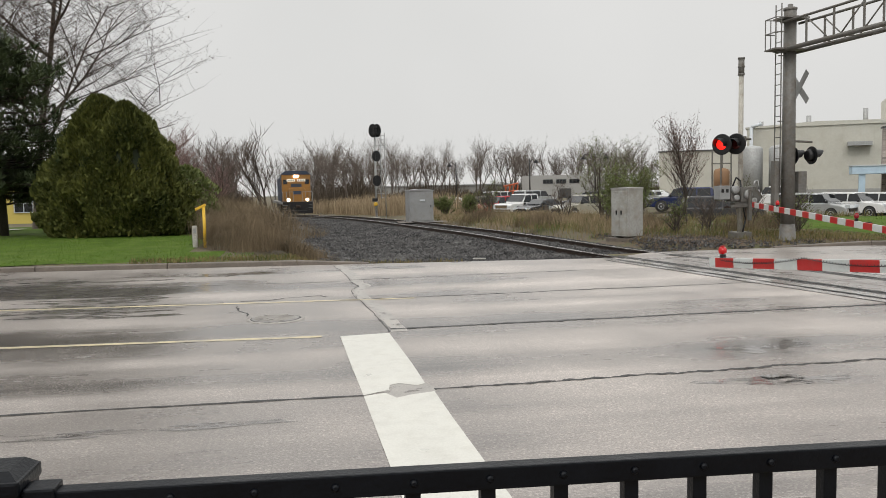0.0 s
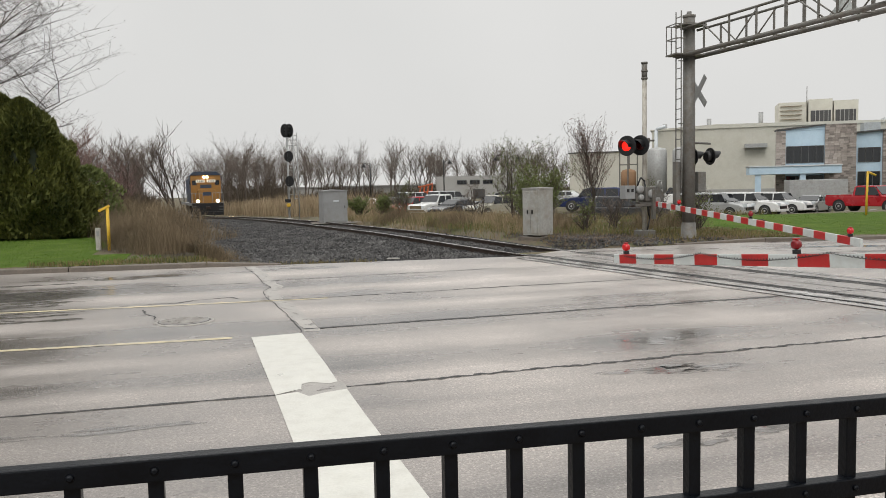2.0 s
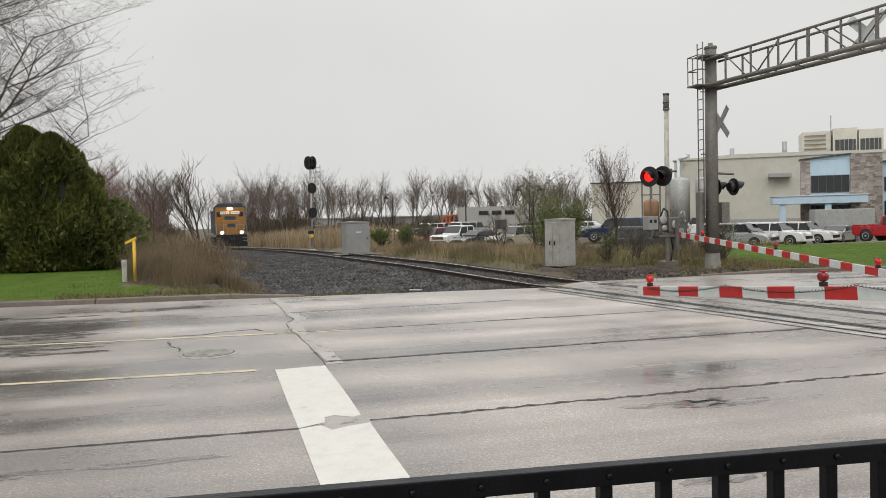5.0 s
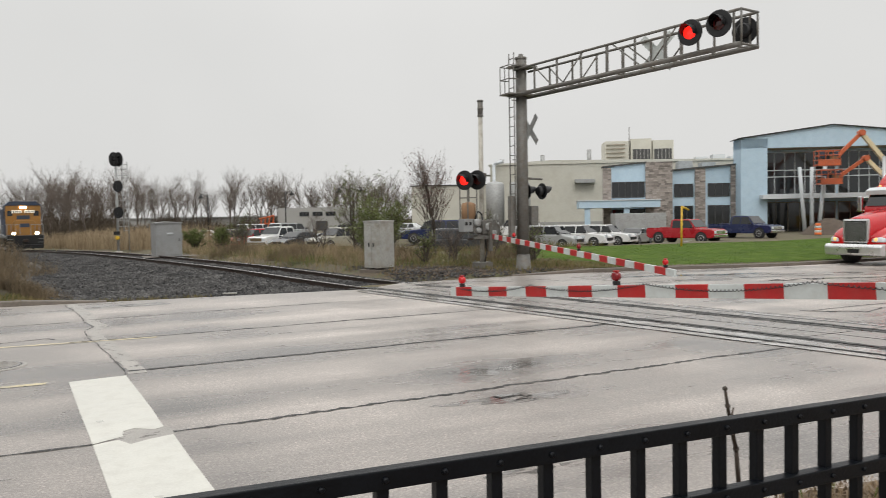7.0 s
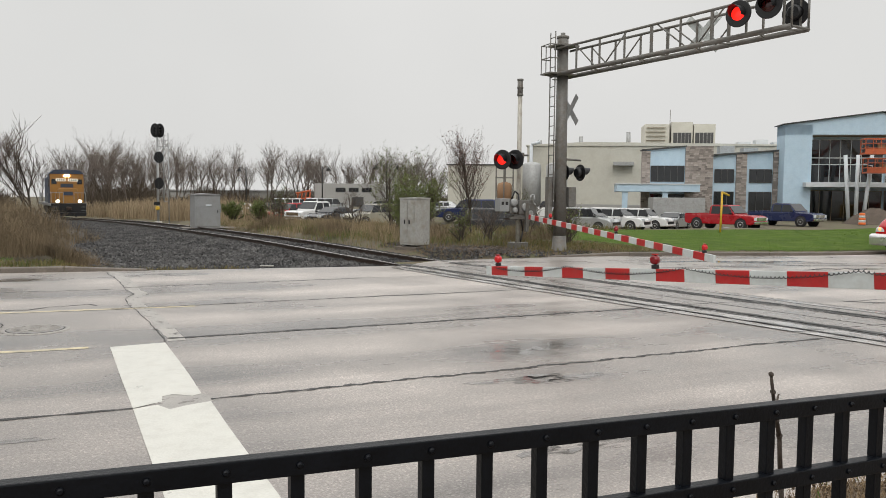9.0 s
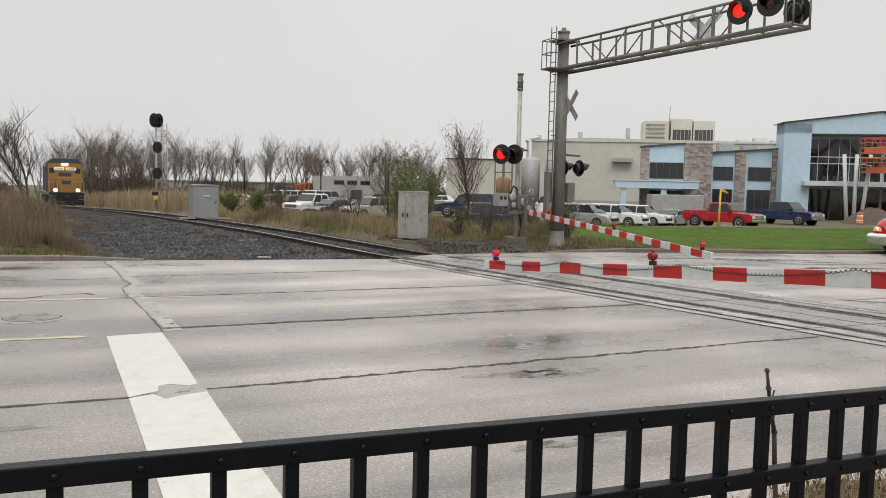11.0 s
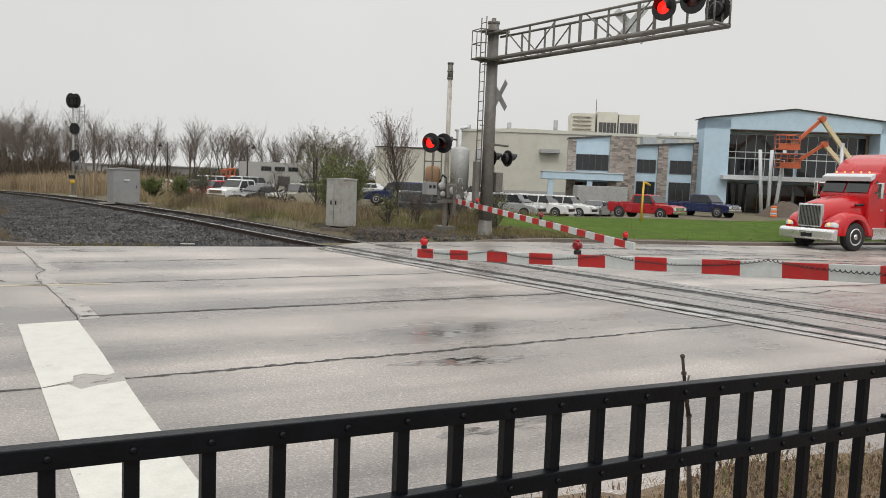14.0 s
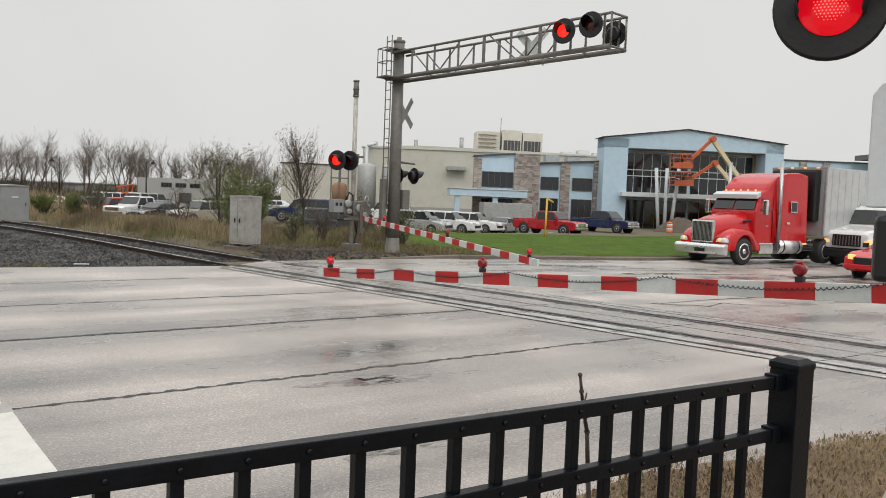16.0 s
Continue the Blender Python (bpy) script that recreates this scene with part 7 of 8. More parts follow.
part("box_body", bm, M["trailer"], trl)
for k in range(28):
    bm = B()
    xx = -5.4 - k * 0.5
    box(bm, xx - 0.03, xx + 0.03, 1.28, 1.296, 1.3, 3.95)
    part("side_rib", bm, M["trailer"], trl)
bm = B()
box(bm, -5.0, -4.55, -1.05, 1.05, 1.75, 3.95, 0.12)
reef = part("cooling_unit", bm, M["black"], trl, "black refrigeration unit")
bm = B()
for k in range(8):
    box(bm, -4.56, -4.53, -0.9, 0.9, 2.0 + k * 0.22, 2.05 + k * 0.22)
part("louvre", bm, M["rubber"], reef)
bm = B()
box(bm, -5.03, -4.95, -1.3, -1.2, 1.2, 4.06, 0.01)
box(bm, -5.03, -4.95, 1.2, 1.3, 1.2, 4.06, 0.01)
box(bm, -5.03, -4.95, -1.3, 1.3, 3.98, 4.08, 0.01)
part("front_frame", bm, M["galv"], trl)
for k in range(4):
    bm = B()
    box(bm, -4.95, -4.9, -0.9 + 0.6 * k - 0.06, -0.9 + 0.6 * k + 0.06, 4.0, 4.06)
    part("marker_lamp", bm, M["amber_on"], trl)
bm = B()
box(bm, -18.5, -9, -0.5, 0.5, 0.75, 1.15)
part("underframe", bm, M["black"], trl)
for s in (-1, 1):
    for axx in (-16.2, -17.5):
        wheel(trl, axx, s * 1.0, 0.52, 0.5, "steel", s)

# white truck and red car behind
WM = Matrix.Translation((34.3, 16.6, gz(34, 16.6))) @ Matrix.Rotation(radians(178), 4, "Z")
wt = thing("delivery_truck", "white medium-duty truck with a dark grille waiting in line", "truck", WM)
bm = B()
prism(bm, [(0.95, 0.75), (0.98, 1.35), (0.8, 1.5), (-0.55, 1.72), (-0.55, 0.75)], -1.0, 1.0, 0.1, {1: 0.1, 2: 0.18, 3: 0.08})
part("hood", bm, M["car_white"], wt)
bm = B()
prism(bm, [(-0.5, 0.8), (-0.5, 1.7), (-1.0, 2.45), (-1.3, 2.55), (-2.3, 2.55), (-2.3, 0.8)], -1.05, 1.05, 0.06, {2: 0.1, 3: 0.12, 4: 0.12})
part("cab", bm, M["car_white"], wt)
bm = B()
v = [bm.verts.new(p) for p in ((-0.51, -0.92, 1.78), (-0.51, 0.92, 1.78), (-0.91, 0.86, 2.38), (-0.91, -0.86, 2.38))]
bm.faces.new(v)
part("windshield", bm, M["glass"], wt)
bm = B()
box(bm, 0.94, 1.0, -0.6, 0.6, 0.85, 1.32, 0.05)
part("grille", bm, M["black"], wt)
bm = B()
for k in range(9):
    box(bm, 1.0, 1.012, -0.52 + 0.13 * k - 0.012, -0.52 + 0.13 * k + 0.012, 0.9, 1.28)
part("grille_bars", bm, M["steel"], wt)
bm = B()
box(bm, 0.85, 1.12, -1.1, 1.1, 0.38, 0.72, 0.07)
part("bumper", bm, M["black"], wt, "dark plastic bumper")
for s in (-1, 1):
    bm = B()
    box(bm, 0.8, 0.97, s * 0.85 - 0.14, s * 0.85 + 0.14, 0.95, 1.15, 0.05)
    part("headlight", bm, M["amber_on"], wt, "lit headlight")
    bm = B()
    box(bm, -0.5, -0.38, s * 1.35 - 0.12, s * 1.35 + 0.12, 1.65, 2.3, 0.04)
    part("mirror", bm, M["black"], wt)
    bm = B()
    tube(bm, (-0.6, s * 1.0, 2.3), (-0.45, s * 1.3, 2.25), 0.02, 0.02, 6)
    part("mirror_arm", bm, M["black"], wt)
    wheel(wt, 0.0, s * 0.95, 0.46, 0.28, "steel", s)
    wheel(wt, -4.4, s * 0.9, 0.46, 0.45, "steel", s)
bm = B()
box(bm, -7.5, -2.5, -1.2, 1.2, 0.95, 3.0, 0.04)
part("cargo_box", bm, M["car_white"], wt)
bm = B()
box(bm, -7.4, 0.7, -0.4, 0.4, 0.5, 0.8)
part("chassis", bm, M["black"], wt)
car("waiting_car", "red sedan with lit headlights waiting in line", "car", Matrix.Translation((28.9, 12.25, gz(28.9, 12.25))) @ Matrix.Rotation(radians(178), 4, "Z"), "sedan", "truck_red", "waiting cars", True)

# ---- locomotive ----
ly = 82.0
lx = track_x(ly)
LM = Matrix.Translation((lx, ly, rail_z(ly))) @ Matrix.Rotation(math.atan2(-(track_x(ly + 4) - track_x(ly - 4)), 8), 4, "Z")
loco = thing("locomotive", "yellow and dark blue diesel locomotive with lit headlights", "locomotive", LM)
bm = B()
box(bm, -1.5, 1.5, 1.6, 3.9, 1.35, 4.15, 0.06)
part("cab", bm, M["loco_blue"], loco, "dark blue cab sides")
bm = B()
prism(bm, [(-1.55, 4.12), (-1.1, 4.5), (1.1, 4.5), (1.55, 4.12)], 1.5, 4.0, 0.03)
part("cab_roof", bm, M["loco_blue"], loco)
bm = B()
box(bm, -1.46, 1.46, 1.57, 1.602, 1.4, 4.12, 0.01)
part("cab_front", bm, M["loco_yellow"], loco, "yellow cab front")
bm = B()
prism(bm, [(-0.85, 1.35), (-0.85, 2.55), (-0.7, 2.75), (0.7, 2.75), (0.85, 2.55), (0.85, 1.35)], 0.35, 1.6, 0.04)
part("nose", bm, M["loco_yellow"], loco, "short yellow nose")
bm = B()
box(bm, -0.95, 0.95, 3.9, 17.0, 1.35, 4.0, 0.08)
part("long_hood", bm, M["loco_blue"], loco)
bm = B()
for k in range(5):
    box(bm, -0.7, 0.7, 4.6 + k * 2.2, 5.9 + k * 2.2, 4.0, 4.3, 0.05)
part("roof_fans", bm, M["loco_blue"], loco)
bm = B()
box(bm, -1.55, 1.55, 0.0, 17.6, 1.1, 1.36, 0.02)
part("walkway", bm, M["loco_grey"], loco)
bm = B()
box(bm, -1.5, 1.5, -0.05, 0.12, 0.35, 1.36, 0.03)
part("pilot", bm, M["black"], loco, "black pilot plate")
bm = B()
box(bm, -0.2, 0.2, -0.55, 0.0, 0.75, 1.02, 0.04)
part("coupler", bm, M["rail_web"], loco)
for s in (-1, 1):
    bm = B()
    box(bm, min(s * 0.88, s * 1.32), max(s * 0.88, s * 1.32), 1.555, 1.568, 3.15, 3.62, 0.01)
    part("cab_window", bm, M["glass"], loco)
    bm = B()
    box(bm, s * 0.52 - 0.42, s * 0.52 + 0.42, 1.50, 1.56, 3.42, 3.68, 0.02)
    nb = part("number_board", bm, M["plate"], loco, "pale lit number board")
    bm = B()
    for k in range(4):
        xx = s * 0.52 - 0.27 + 0.18 * k
        box(bm, xx - 0.05, xx + 0.05, 1.494, 1.499, 3.47, 3.63)
    part("number_bars", bm, M["black"], nb)
    bm = B()
    lathe(bm, [(0.15, 0), (0.15, 0.06), (0.11, 0.08)], Matrix.Translation((s * 0.95, -0.06, 1.55)) @ Matrix.Rotation(radians(90), 4, "X"), 16)
    part("ditch_light", bm, M["head_on"], loco, "lit ditch light")
    bm = B()
    lathe(bm, [(0.125, 0), (0.125, 0.06), (0.1, 0.08)], Matrix.Translation((s * 0.14, 1.52, 3.95)) @ Matrix.Rotation(radians(90), 4, "X"), 16)
    part("headlight", bm, M["head_on"], loco, "lit headlight")
    bm = B()
    box(bm, s * 0.95 - 0.14, s * 0.95 + 0.14, -0.02, 0.3, 1.36, 1.7, 0.03)
    part("ditch_light_box", bm, M["black"], loco)
    bm = B()
    pts = [Vector((s * 1.48, 0.1, 1.36)), Vector((s * 1.48, 0.1, 2.3)), Vector((s * 1.48, 1.5, 2.4))]
    path_tube(bm, pts, 0.03, 6)
    path_tube(bm, [Vector((s * 1.5, 4.0, 2.3)), Vector((s * 1.5, 17.4, 2.3))], 0.025, 6)
    for k in range(8):
        tube(bm, (s * 1.5, 4.2 + 1.8 * k, 1.36), (s * 1.5, 4.2 + 1.8 * k, 2.3), 0.02, 0.02, 6)
    part("handrail", bm, M["loco_grey"], loco)
    bm = B()
    box(bm, s * 1.51 - 0.01, s * 1.51 + 0.01, 2.0, 2.8, 2.9, 3.6)
    part("side_window", bm, M["glass"], loco)
    for yy in (3.2, 14.2):
        bm = B()
        box(bm, s * 1.05 - 0.12, s * 1.05 + 0.12, yy - 1.7, yy + 1.7, 0.4, 0.95, 0.06)
        part("truck_frame", bm, M["black"], loco)
        for dy in (-1.35, 1.35):
            bm = B()
            tube(bm, (s * 0.72, yy + dy, 0.5), (s * 0.84, yy + dy, 0.5), 0.5, 0.5, 24)
            part("wheel", bm, M["rail_web"], loco)
for s_ in (-1, 1):
    for k in range(4):
        bm = B()
        tube(bm, (s_ * (0.45 + 0.34 * k), -0.02, 1.36), (s_ * (0.45 + 0.34 * k), -0.02, 2.35), 0.022, 0.022, 6)
        part("front_stanchion", bm, M["loco_grey"], loco)
    bm = B()
    tube(bm, (s_ * 0.45, -0.02, 2.35), (s_ * 1.48, -0.02, 2.35), 0.025, 0.025, 6)
    part("front_rail", bm, M["loco_grey"], loco)
    for k in range(3):
        bm = B()
        box(bm, min(s_ * 1.05, s_ * 1.5), max(s_ * 1.05, s_ * 1.5), -0.12, 0.12, 0.4 + 0.3 * k, 0.44 + 0.3 * k, 0.008)
        part("corner_step", bm, M["loco_grey"], loco)
bm = B()
prism(bm, [(-1.45, 0.16), (-1.5, 0.5), (1.5, 0.5), (1.45, 0.16)], -0.3, 0.02, 0.03)
part("snow_plough", bm, M["black"], loco, "black pilot plough")
bm = B()
box(bm, -1.35, 1.35, 6.2, 11.2, 0.35, 1.1, 0.12)
part("fuel_tank", bm, M["black"], loco)
bm = B()
box(bm, -0.55, 0.55, 1.55, 1.566, 2.85, 3.2)
part("emblem", bm, M["loco_blue"], loco, "dark emblem panel")
bm = B()
box(bm, -0.4, 0.4, 0.33, 0.346, 2.1, 2.45)
part("emblem", bm, M["loco_blue"], loco, "dark emblem panel")

# ---- buildings ----
BM = Matrix.Translation((0.589, -0.422, 0)) @ Matrix.Rotation(radians(-32.417), 4, "Z")
GB = -0.75


def bbox(name, parent, x0, x1, y0, y1, z0, z1, material, label="", bev=0.0):
    bm = B()
    box(bm, x0, x1, y0, y1, z0, z1, bev)
    return part(name, bm, M[material], parent, label)


def window(parent, x0, x1, z0, z1, y, cols, rows, fr="mullion", bar=0.06, name="window"):
    """A dark window with a frame, panes and bars, standing on the wall face at y (facing -y)."""
    w = bbox(name, parent, x0, x1, y - 0.03, y + 0.02, z0, z1, "roof_edge")
    for c in range(cols):
        for r_ in range(rows):
            a = x0 + (x1 - x0) * c / cols + bar / 2
            b = x0 + (x1 - x0) * (c + 1) / cols - bar / 2
            p = z0 + (z1 - z0) * r_ / rows + bar / 2
            q = z0 + (z1 - z0) * (r_ + 1) / rows - bar / 2
            bbox("pane", w, a, b, y - 0.045, y - 0.031, p, q, "glass")
    if fr:
        for c in range(cols + 1):
            xx = x0 + (x1 - x0) * c / cols
            bbox("mullion", w, xx - bar / 2, xx + bar / 2, y - 0.1, y - 0.046, z0, z1, fr)
        for r_ in range(rows + 1):
            zz = z0 + (z1 - z0) * r_ / rows
            bbox("mullion", w, x0, x1, y - 0.09, y - 0.047, zz - bar / 2, zz + bar / 2, fr)
    return w


stone_r = random.Random(9)


stone_meshes = []
for k in range(6):
    bm = B()
    box(bm, -0.5, 0.5, -0.06, 0.1, -0.5, 0.5, 0.0)
    stone_meshes.append(link("stone_block", bm, M["bld_stone"]))


def stone_pier(parent, x0, x1, y, z0, z1, deep=0.6):
    pier = bbox("stone_pier", parent, x0, x1, y - 0.2, y + deep, z0, z1, "bld_stone", "pier of stacked brown stone")
    z = z0
    while z < z1 - 0.05:
        hh = min(0.2, z1 - z)
        x = x0
        while x < x1 - 0.02:
            ww = min(stone_r.uniform(0.25, 0.65), x1 - x)
            if x1 - x - ww < 0.2:
                ww = x1 - x
            m = Matrix.Translation((x + ww / 2, y - 0.2 - stone_r.uniform(0, 0.05), z + hh / 2)) @ Matrix.Diagonal((ww - 0.03, 1, hh - 0.03, 1))
            shared("stone_block", stone_meshes[stone_r.randrange(6)], pier, m)
            x += ww
        z += hh
    return pier


# entrance building
eb = thing("office_building", "two-storey light blue entrance building under construction with a glass front", "building", BM)
D = 88.0
bbox("left_wall", eb, 22.6, 25.3, D, D + 3.2, GB, 9.45, "bld_blue")
bbox("right_wall", eb, 41.0, 43.1, D, D + 3.2, GB, 9.45, "bld_blue")
bm = B()
prism(bm, [(22.6, 8.45), (22.6, 9.5), (31.9, 10.7), (43.1, 9.5), (43.1, 8.45)], D, D + 3.2)
part("gable_band", bm, M["bld_blue"], eb)
bm = B()
prism(bm, [(22.3, 9.5), (22.3, 9.58), (31.9, 10.8), (43.4, 9.58), (43.4, 9.5), (31.9, 10.72)], D - 0.3, D + 3.4)
part("roof", bm, M["roof_edge"], eb, "dark roof edge")
bbox("soffit", eb, 25.3, 41.0, D + 0.1, D + 2.6, 8.38, 8.45, "tan_frame")
bbox("back_wall", eb, 25.3, 41.0, D + 2.6, D + 2.9, GB, 8.45, "bld_blue")
for x0 in (25.7, 33.4):
    window(eb, x0, x0 + 7.4, 6.2, 8.1, D + 2.55, 7, 1)
    window(eb, x0, x0 + 7.4, 5.5, 6.15, D + 2.55, 7, 1)
    window(eb, x0, x0 + 7.4, 3.6, 5.45, D + 2.55, 7, 1)
    window(eb, x0, x0 + 7.4, GB + 0.15, 2.7, D + 2.55, 6, 1, "tan_frame")
for xx in (25.35, 40.6):
    bbox("frame_post", eb, xx, xx + 0.3, D + 2.35, D + 2.55, GB, 8.4, "tan_frame")
bbox("canopy_band", eb, 24.5, 43.3, D - 1.2, D + 2.5, 3.05, 3.5, "trim_white", "pale canopy band")
for a, b in ((27.6, 28.15), (28.8, 28.8), (30.1, 29.45)):
    bm = B()
    tube(bm, (b, D - 3.0, GB), (a, D - 3.0, 6.2), 0.19, 0.18, 14)
    part("slanted_column", bm, M["trim_white"], eb, "slanted pale column")

bbox("rear_block", eb, 29.5, 43.0, D + 3.2, D + 18, GB, 9.0, "bld_blue")

# west wing
ww_ = thing("office_wing", "two-storey light blue office wing with brown stone piers", "building", BM)
D2 = 90.0
bbox("wall", ww_, 8.5, 15.8, D2, D2 + 2, GB, 6.95, "bld_blue")
bbox("wall", ww_, 15.8, 22.6, D2 + 0.5, D2 + 2, GB, 6.4, "bld_blue")
bm = B()
prism(bm, [(8.3, 6.9), (8.3, 7.05), (13.0, 7.45), (13.0, 7.3)], D2 - 0.3, D2 + 2)
part("roof_edge", bm, M["roof_edge"], ww_)
bm = B()
prism(bm, [(8.5, 6.9), (13.0, 7.3), (13.0, 6.9)], D2 - 0.05, D2 + 1.8)
part("parapet", bm, M["bld_blue"], ww_)
bm = B()
prism(bm, [(15.8, 6.4), (15.8, 6.55), (22.9, 7.05), (22.9, 6.9)], D2 + 0.1, D2 + 2)
part("roof_edge", bm, M["roof_edge"], ww_)
bm = B()
prism(bm, [(15.8, 6.38), (22.6, 6.88), (22.6, 6.38)], D2 + 0.45, D2 + 1.8)
part("parapet", bm, M["bld_blue"], ww_)
stone_pier(ww_, 8.3, 9.2, D2, GB, 6.85)
stone_pier(ww_, 12.9, 15.8, D2, GB, 7.4, 3)
stone_pier(ww_, 18.3, 19.4, D2 + 0.5, GB, 6.6)
stone_pier(ww_, 22.1, 22.8, D2 + 0.5, GB, 6.85)
window(ww_, 9.3, 12.8, 3.55, 5.25, D2, 5, 1, "roof_edge")
window(ww_, 9.3, 12.8, GB + 0.3, 2.2, D2, 4, 1, "roof_edge")
for a, b in ((16.1, 18.1), (19.7, 22.0)):
    window(ww_, a, b, 3.5, 4.92, D2 + 0.5, 3, 1, "roof_edge")
    window(ww_, a, b, GB + 0.3, 2.5, D2 + 0.5, 3, 1, "roof_edge")
bbox("canopy", ww_, 5.4, 13.8, D2 - 4.5, D2 - 0.3, 2.4, 3.15, "bld_blue", "light blue entrance canopy", 0.03)
bbox("canopy_edge", ww_, 5.3, 13.9, D2 - 4.6, D2 - 0.25, 3.15, 3.25, "trim_white")
for xx in (6.0, 10.1):
    bbox("canopy_post", ww_, xx, xx + 0.55, D2 - 4.3, D2 - 3.75, GB, 2.4, "bld_blue")
for k in range(3):
    bbox("roof_unit", ww_, 15.0 + 2.6 * k, 16.6 + 2.6 * k, D2 + 6, D2 + 8, 6.9, 7.6 + 0.2 * (k % 2), "galv", "grey rooftop unit")

bbox("rear_block", ww_, 13.2, 24.5, D2 + 2, D2 + 15, GB, 6.3, "bld_blue")

# east wing
ew = thing("office_wing", "light blue office wing with stone piers beside the entrance", "building", BM)
bbox("wall", ew, 43.2, 70, D2, D2 + 15, GB, 7.9, "bld_blue")
bbox("roof_edge", ew, 43.2, 70, D2 - 0.2, D2 + 15, 7.9, 8.05, "roof_edge")
for a in (44.1, 46.8, 49.8):
    window(ew, a, a + 1.75, 3.9, 6.5, D2, 2, 1, "roof_edge")
for a in (45.95, 48.7):
    stone_pier(ew, a, a + 0.8, D2, 3.6, 7.85)
bbox("canopy", ew, 43.6, 56, D2 - 4, D2 - 0.2, 2.8, 3.6, "bld_blue")
window(ew, 44.0, 52, GB + 0.2, 2.5, D2, 6, 1, "roof_edge")
bbox("canopy_post", ew, 47.9, 48.3, D2 - 3.8, D2 - 3.4, GB, 2.8, "trim_white")
bbox("roof_canopy", ew, 52.2, 66, D2 - 6, D2 - 0.5, 8.2, 8.75, "post_grey", "grey steel roof canopy")
for xx in (52.6, 57.0, 61.5):
    bbox("canopy_column", ew, xx, xx + 0.3, D2 - 5.6, D2 - 5.3, GB, 8.2, "post_grey")

# factory
fb = thing("factory_building", "large beige metal-sided factory building", "building", BM)
bbox("main_wall", fb, -5.2, 32, 112, 150, GB, 8.8, "bld_beige")
bm = B()
prism(bm, [(-5.4, 8.8), (-5.4, 8.95), (3.0, 9.35), (32.2, 8.95), (32.2, 8.8)], 111.8, 150)
part("roof", bm, M["bld_beige"], fb)
for k in range(74):
    xx = -5.0 + 0.5 * k
    bbox("siding_rib", fb, xx, xx + 0.09, 111.94, 111.998, 4.8, 8.8, "bld_beige")
bbox("low_wall", fb, -5.2, 32, 111.9, 112, GB, 0.8, "bld_grey")
bbox("annex_wall", fb, -16.6, -5.2, 114, 150, GB, 6.2, "bld_beige")
bbox("annex_roof", fb, -16.8, -5.2, 113.8, 150, 6.2, 6.35, "roof_edge")
for xx, zz in ((2.2, 10.4), (8.8, 11.0), (-3.6, 9.9)):
    bm = B()
    tube(bm, (xx, 116, 8.5), (xx, 116, zz), 0.3, 0.3, 12)
    part("stack", bm, M["galv"], fb, "short grey roof stack")
bbox("dock_hood", fb, 6.5, 9.2, 110.6, 111.9, 6.1, 6.6, "galv")
bm = B()
path_tube(bm, [Vector((-4.6, 110.8, 0)), Vector((-4.6, 110.8, 8.9)), Vector((-3.4, 110.8, 9.3))], 0.22, 8)
part("downpipe", bm, M["trim_white"], fb)
for xx, rr, zz, mm in ((-4.2, 1.2, 5.8, "galv"), (-1.0, 1.35, 5.8, "galv"), (-7.7, 0.95, 3.2, "rust")):
    tk = thing("silo", "tall cylindrical storage tank beside the factory" if mm == "galv" else "rust-brown cylindrical tank on legs", "tank", BM)
    bm = B()
    lathe(bm, [(rr, 0.6 if mm == "rust" else GB), (rr, zz), (rr * 0.8, zz + 0.3), (0.2, zz + 0.45)], Matrix.Translation((xx, 104, 0)), 22)
    part("shell", bm, M[mm], tk)
    for a in range(4):
        bm = B()
        lx_, ly_ = xx + 1.1 * math.cos(a * 1.57), 104 + 1.1 * math.sin(a * 1.57)
        tube(bm, (lx_, ly_, GB), (lx_, ly_, zz * 0.9 if mm == "galv" else 5.9), 0.09, 0.09, 6)
        part("leg", bm, M["post_grey"], tk)
    if mm == "rust":
        for z in (4.2, 5.9):
            bm = B()
            path_tube(bm, [Vector((xx - 1.2, 104, z)), Vector((xx + 1.2, 104, z))], 0.09, 6)
            part("cross_beam", bm, M["post_grey"], tk)

# rooftop cooling tower
ct = thing("cooling_tower", "beige louvred cooling tower on the factory roof", "cooling tower", BM)
for x0, x1 in ((11.9, 15.6), (15.8, 18.9), (19.1, 22.2)):
    bbox("cell", ct, x0, x1, 125, 131, 8.8, 13.0 + (0.2 if x0 > 15 and x0 < 19 else -0.1), "bld_beige")
for x0 in (16.1, 19.3):
    lo = bbox("louvre_bank", ct, x0, x0 + 2.6, 124.9, 125, 9.9, 11.6, "roof_edge")
    for k in range(4):
        bbox("louvre_post", lo, x0 + 0.55 + 0.55 * k, x0 + 0.62 + 0.55 * k, 124.8, 124.9, 9.9, 11.6, "bld_grey")
for k in range(6):
    bbox("ladder_step", ct, 12.1, 14.9, 124.7, 125, 9.2 + 0.62 * k, 9.28 + 0.62 * k, "tan_frame")
bm = B()
for z in (9.2, 9.7):
    tube(bm, (11.0, 123.5, z), (23, 123.5, z), 0.06, 0.06, 6)
for k in range(13):
    tube(bm, (11 + k, 123.5, 8.7), (11 + k, 123.5, 9.7), 0.05, 0.05, 6)
tube(bm, (15.5, 124.5, 9), (15.5, 124.5, 15.0), 0.05, 0.05, 6)
part("railing", bm, M["post_grey"], ct)
for k in range(3):
    ru = thing("roof_unit", "grey rooftop air handling unit", "roof unit", BM, "roof units")
    bbox("casing", ru, 24.5 + 2.4 * k, 26.2 + 2.4 * k, 120, 122, 8.9, 9.9 + 0.3 * (k % 2), "trim_white")

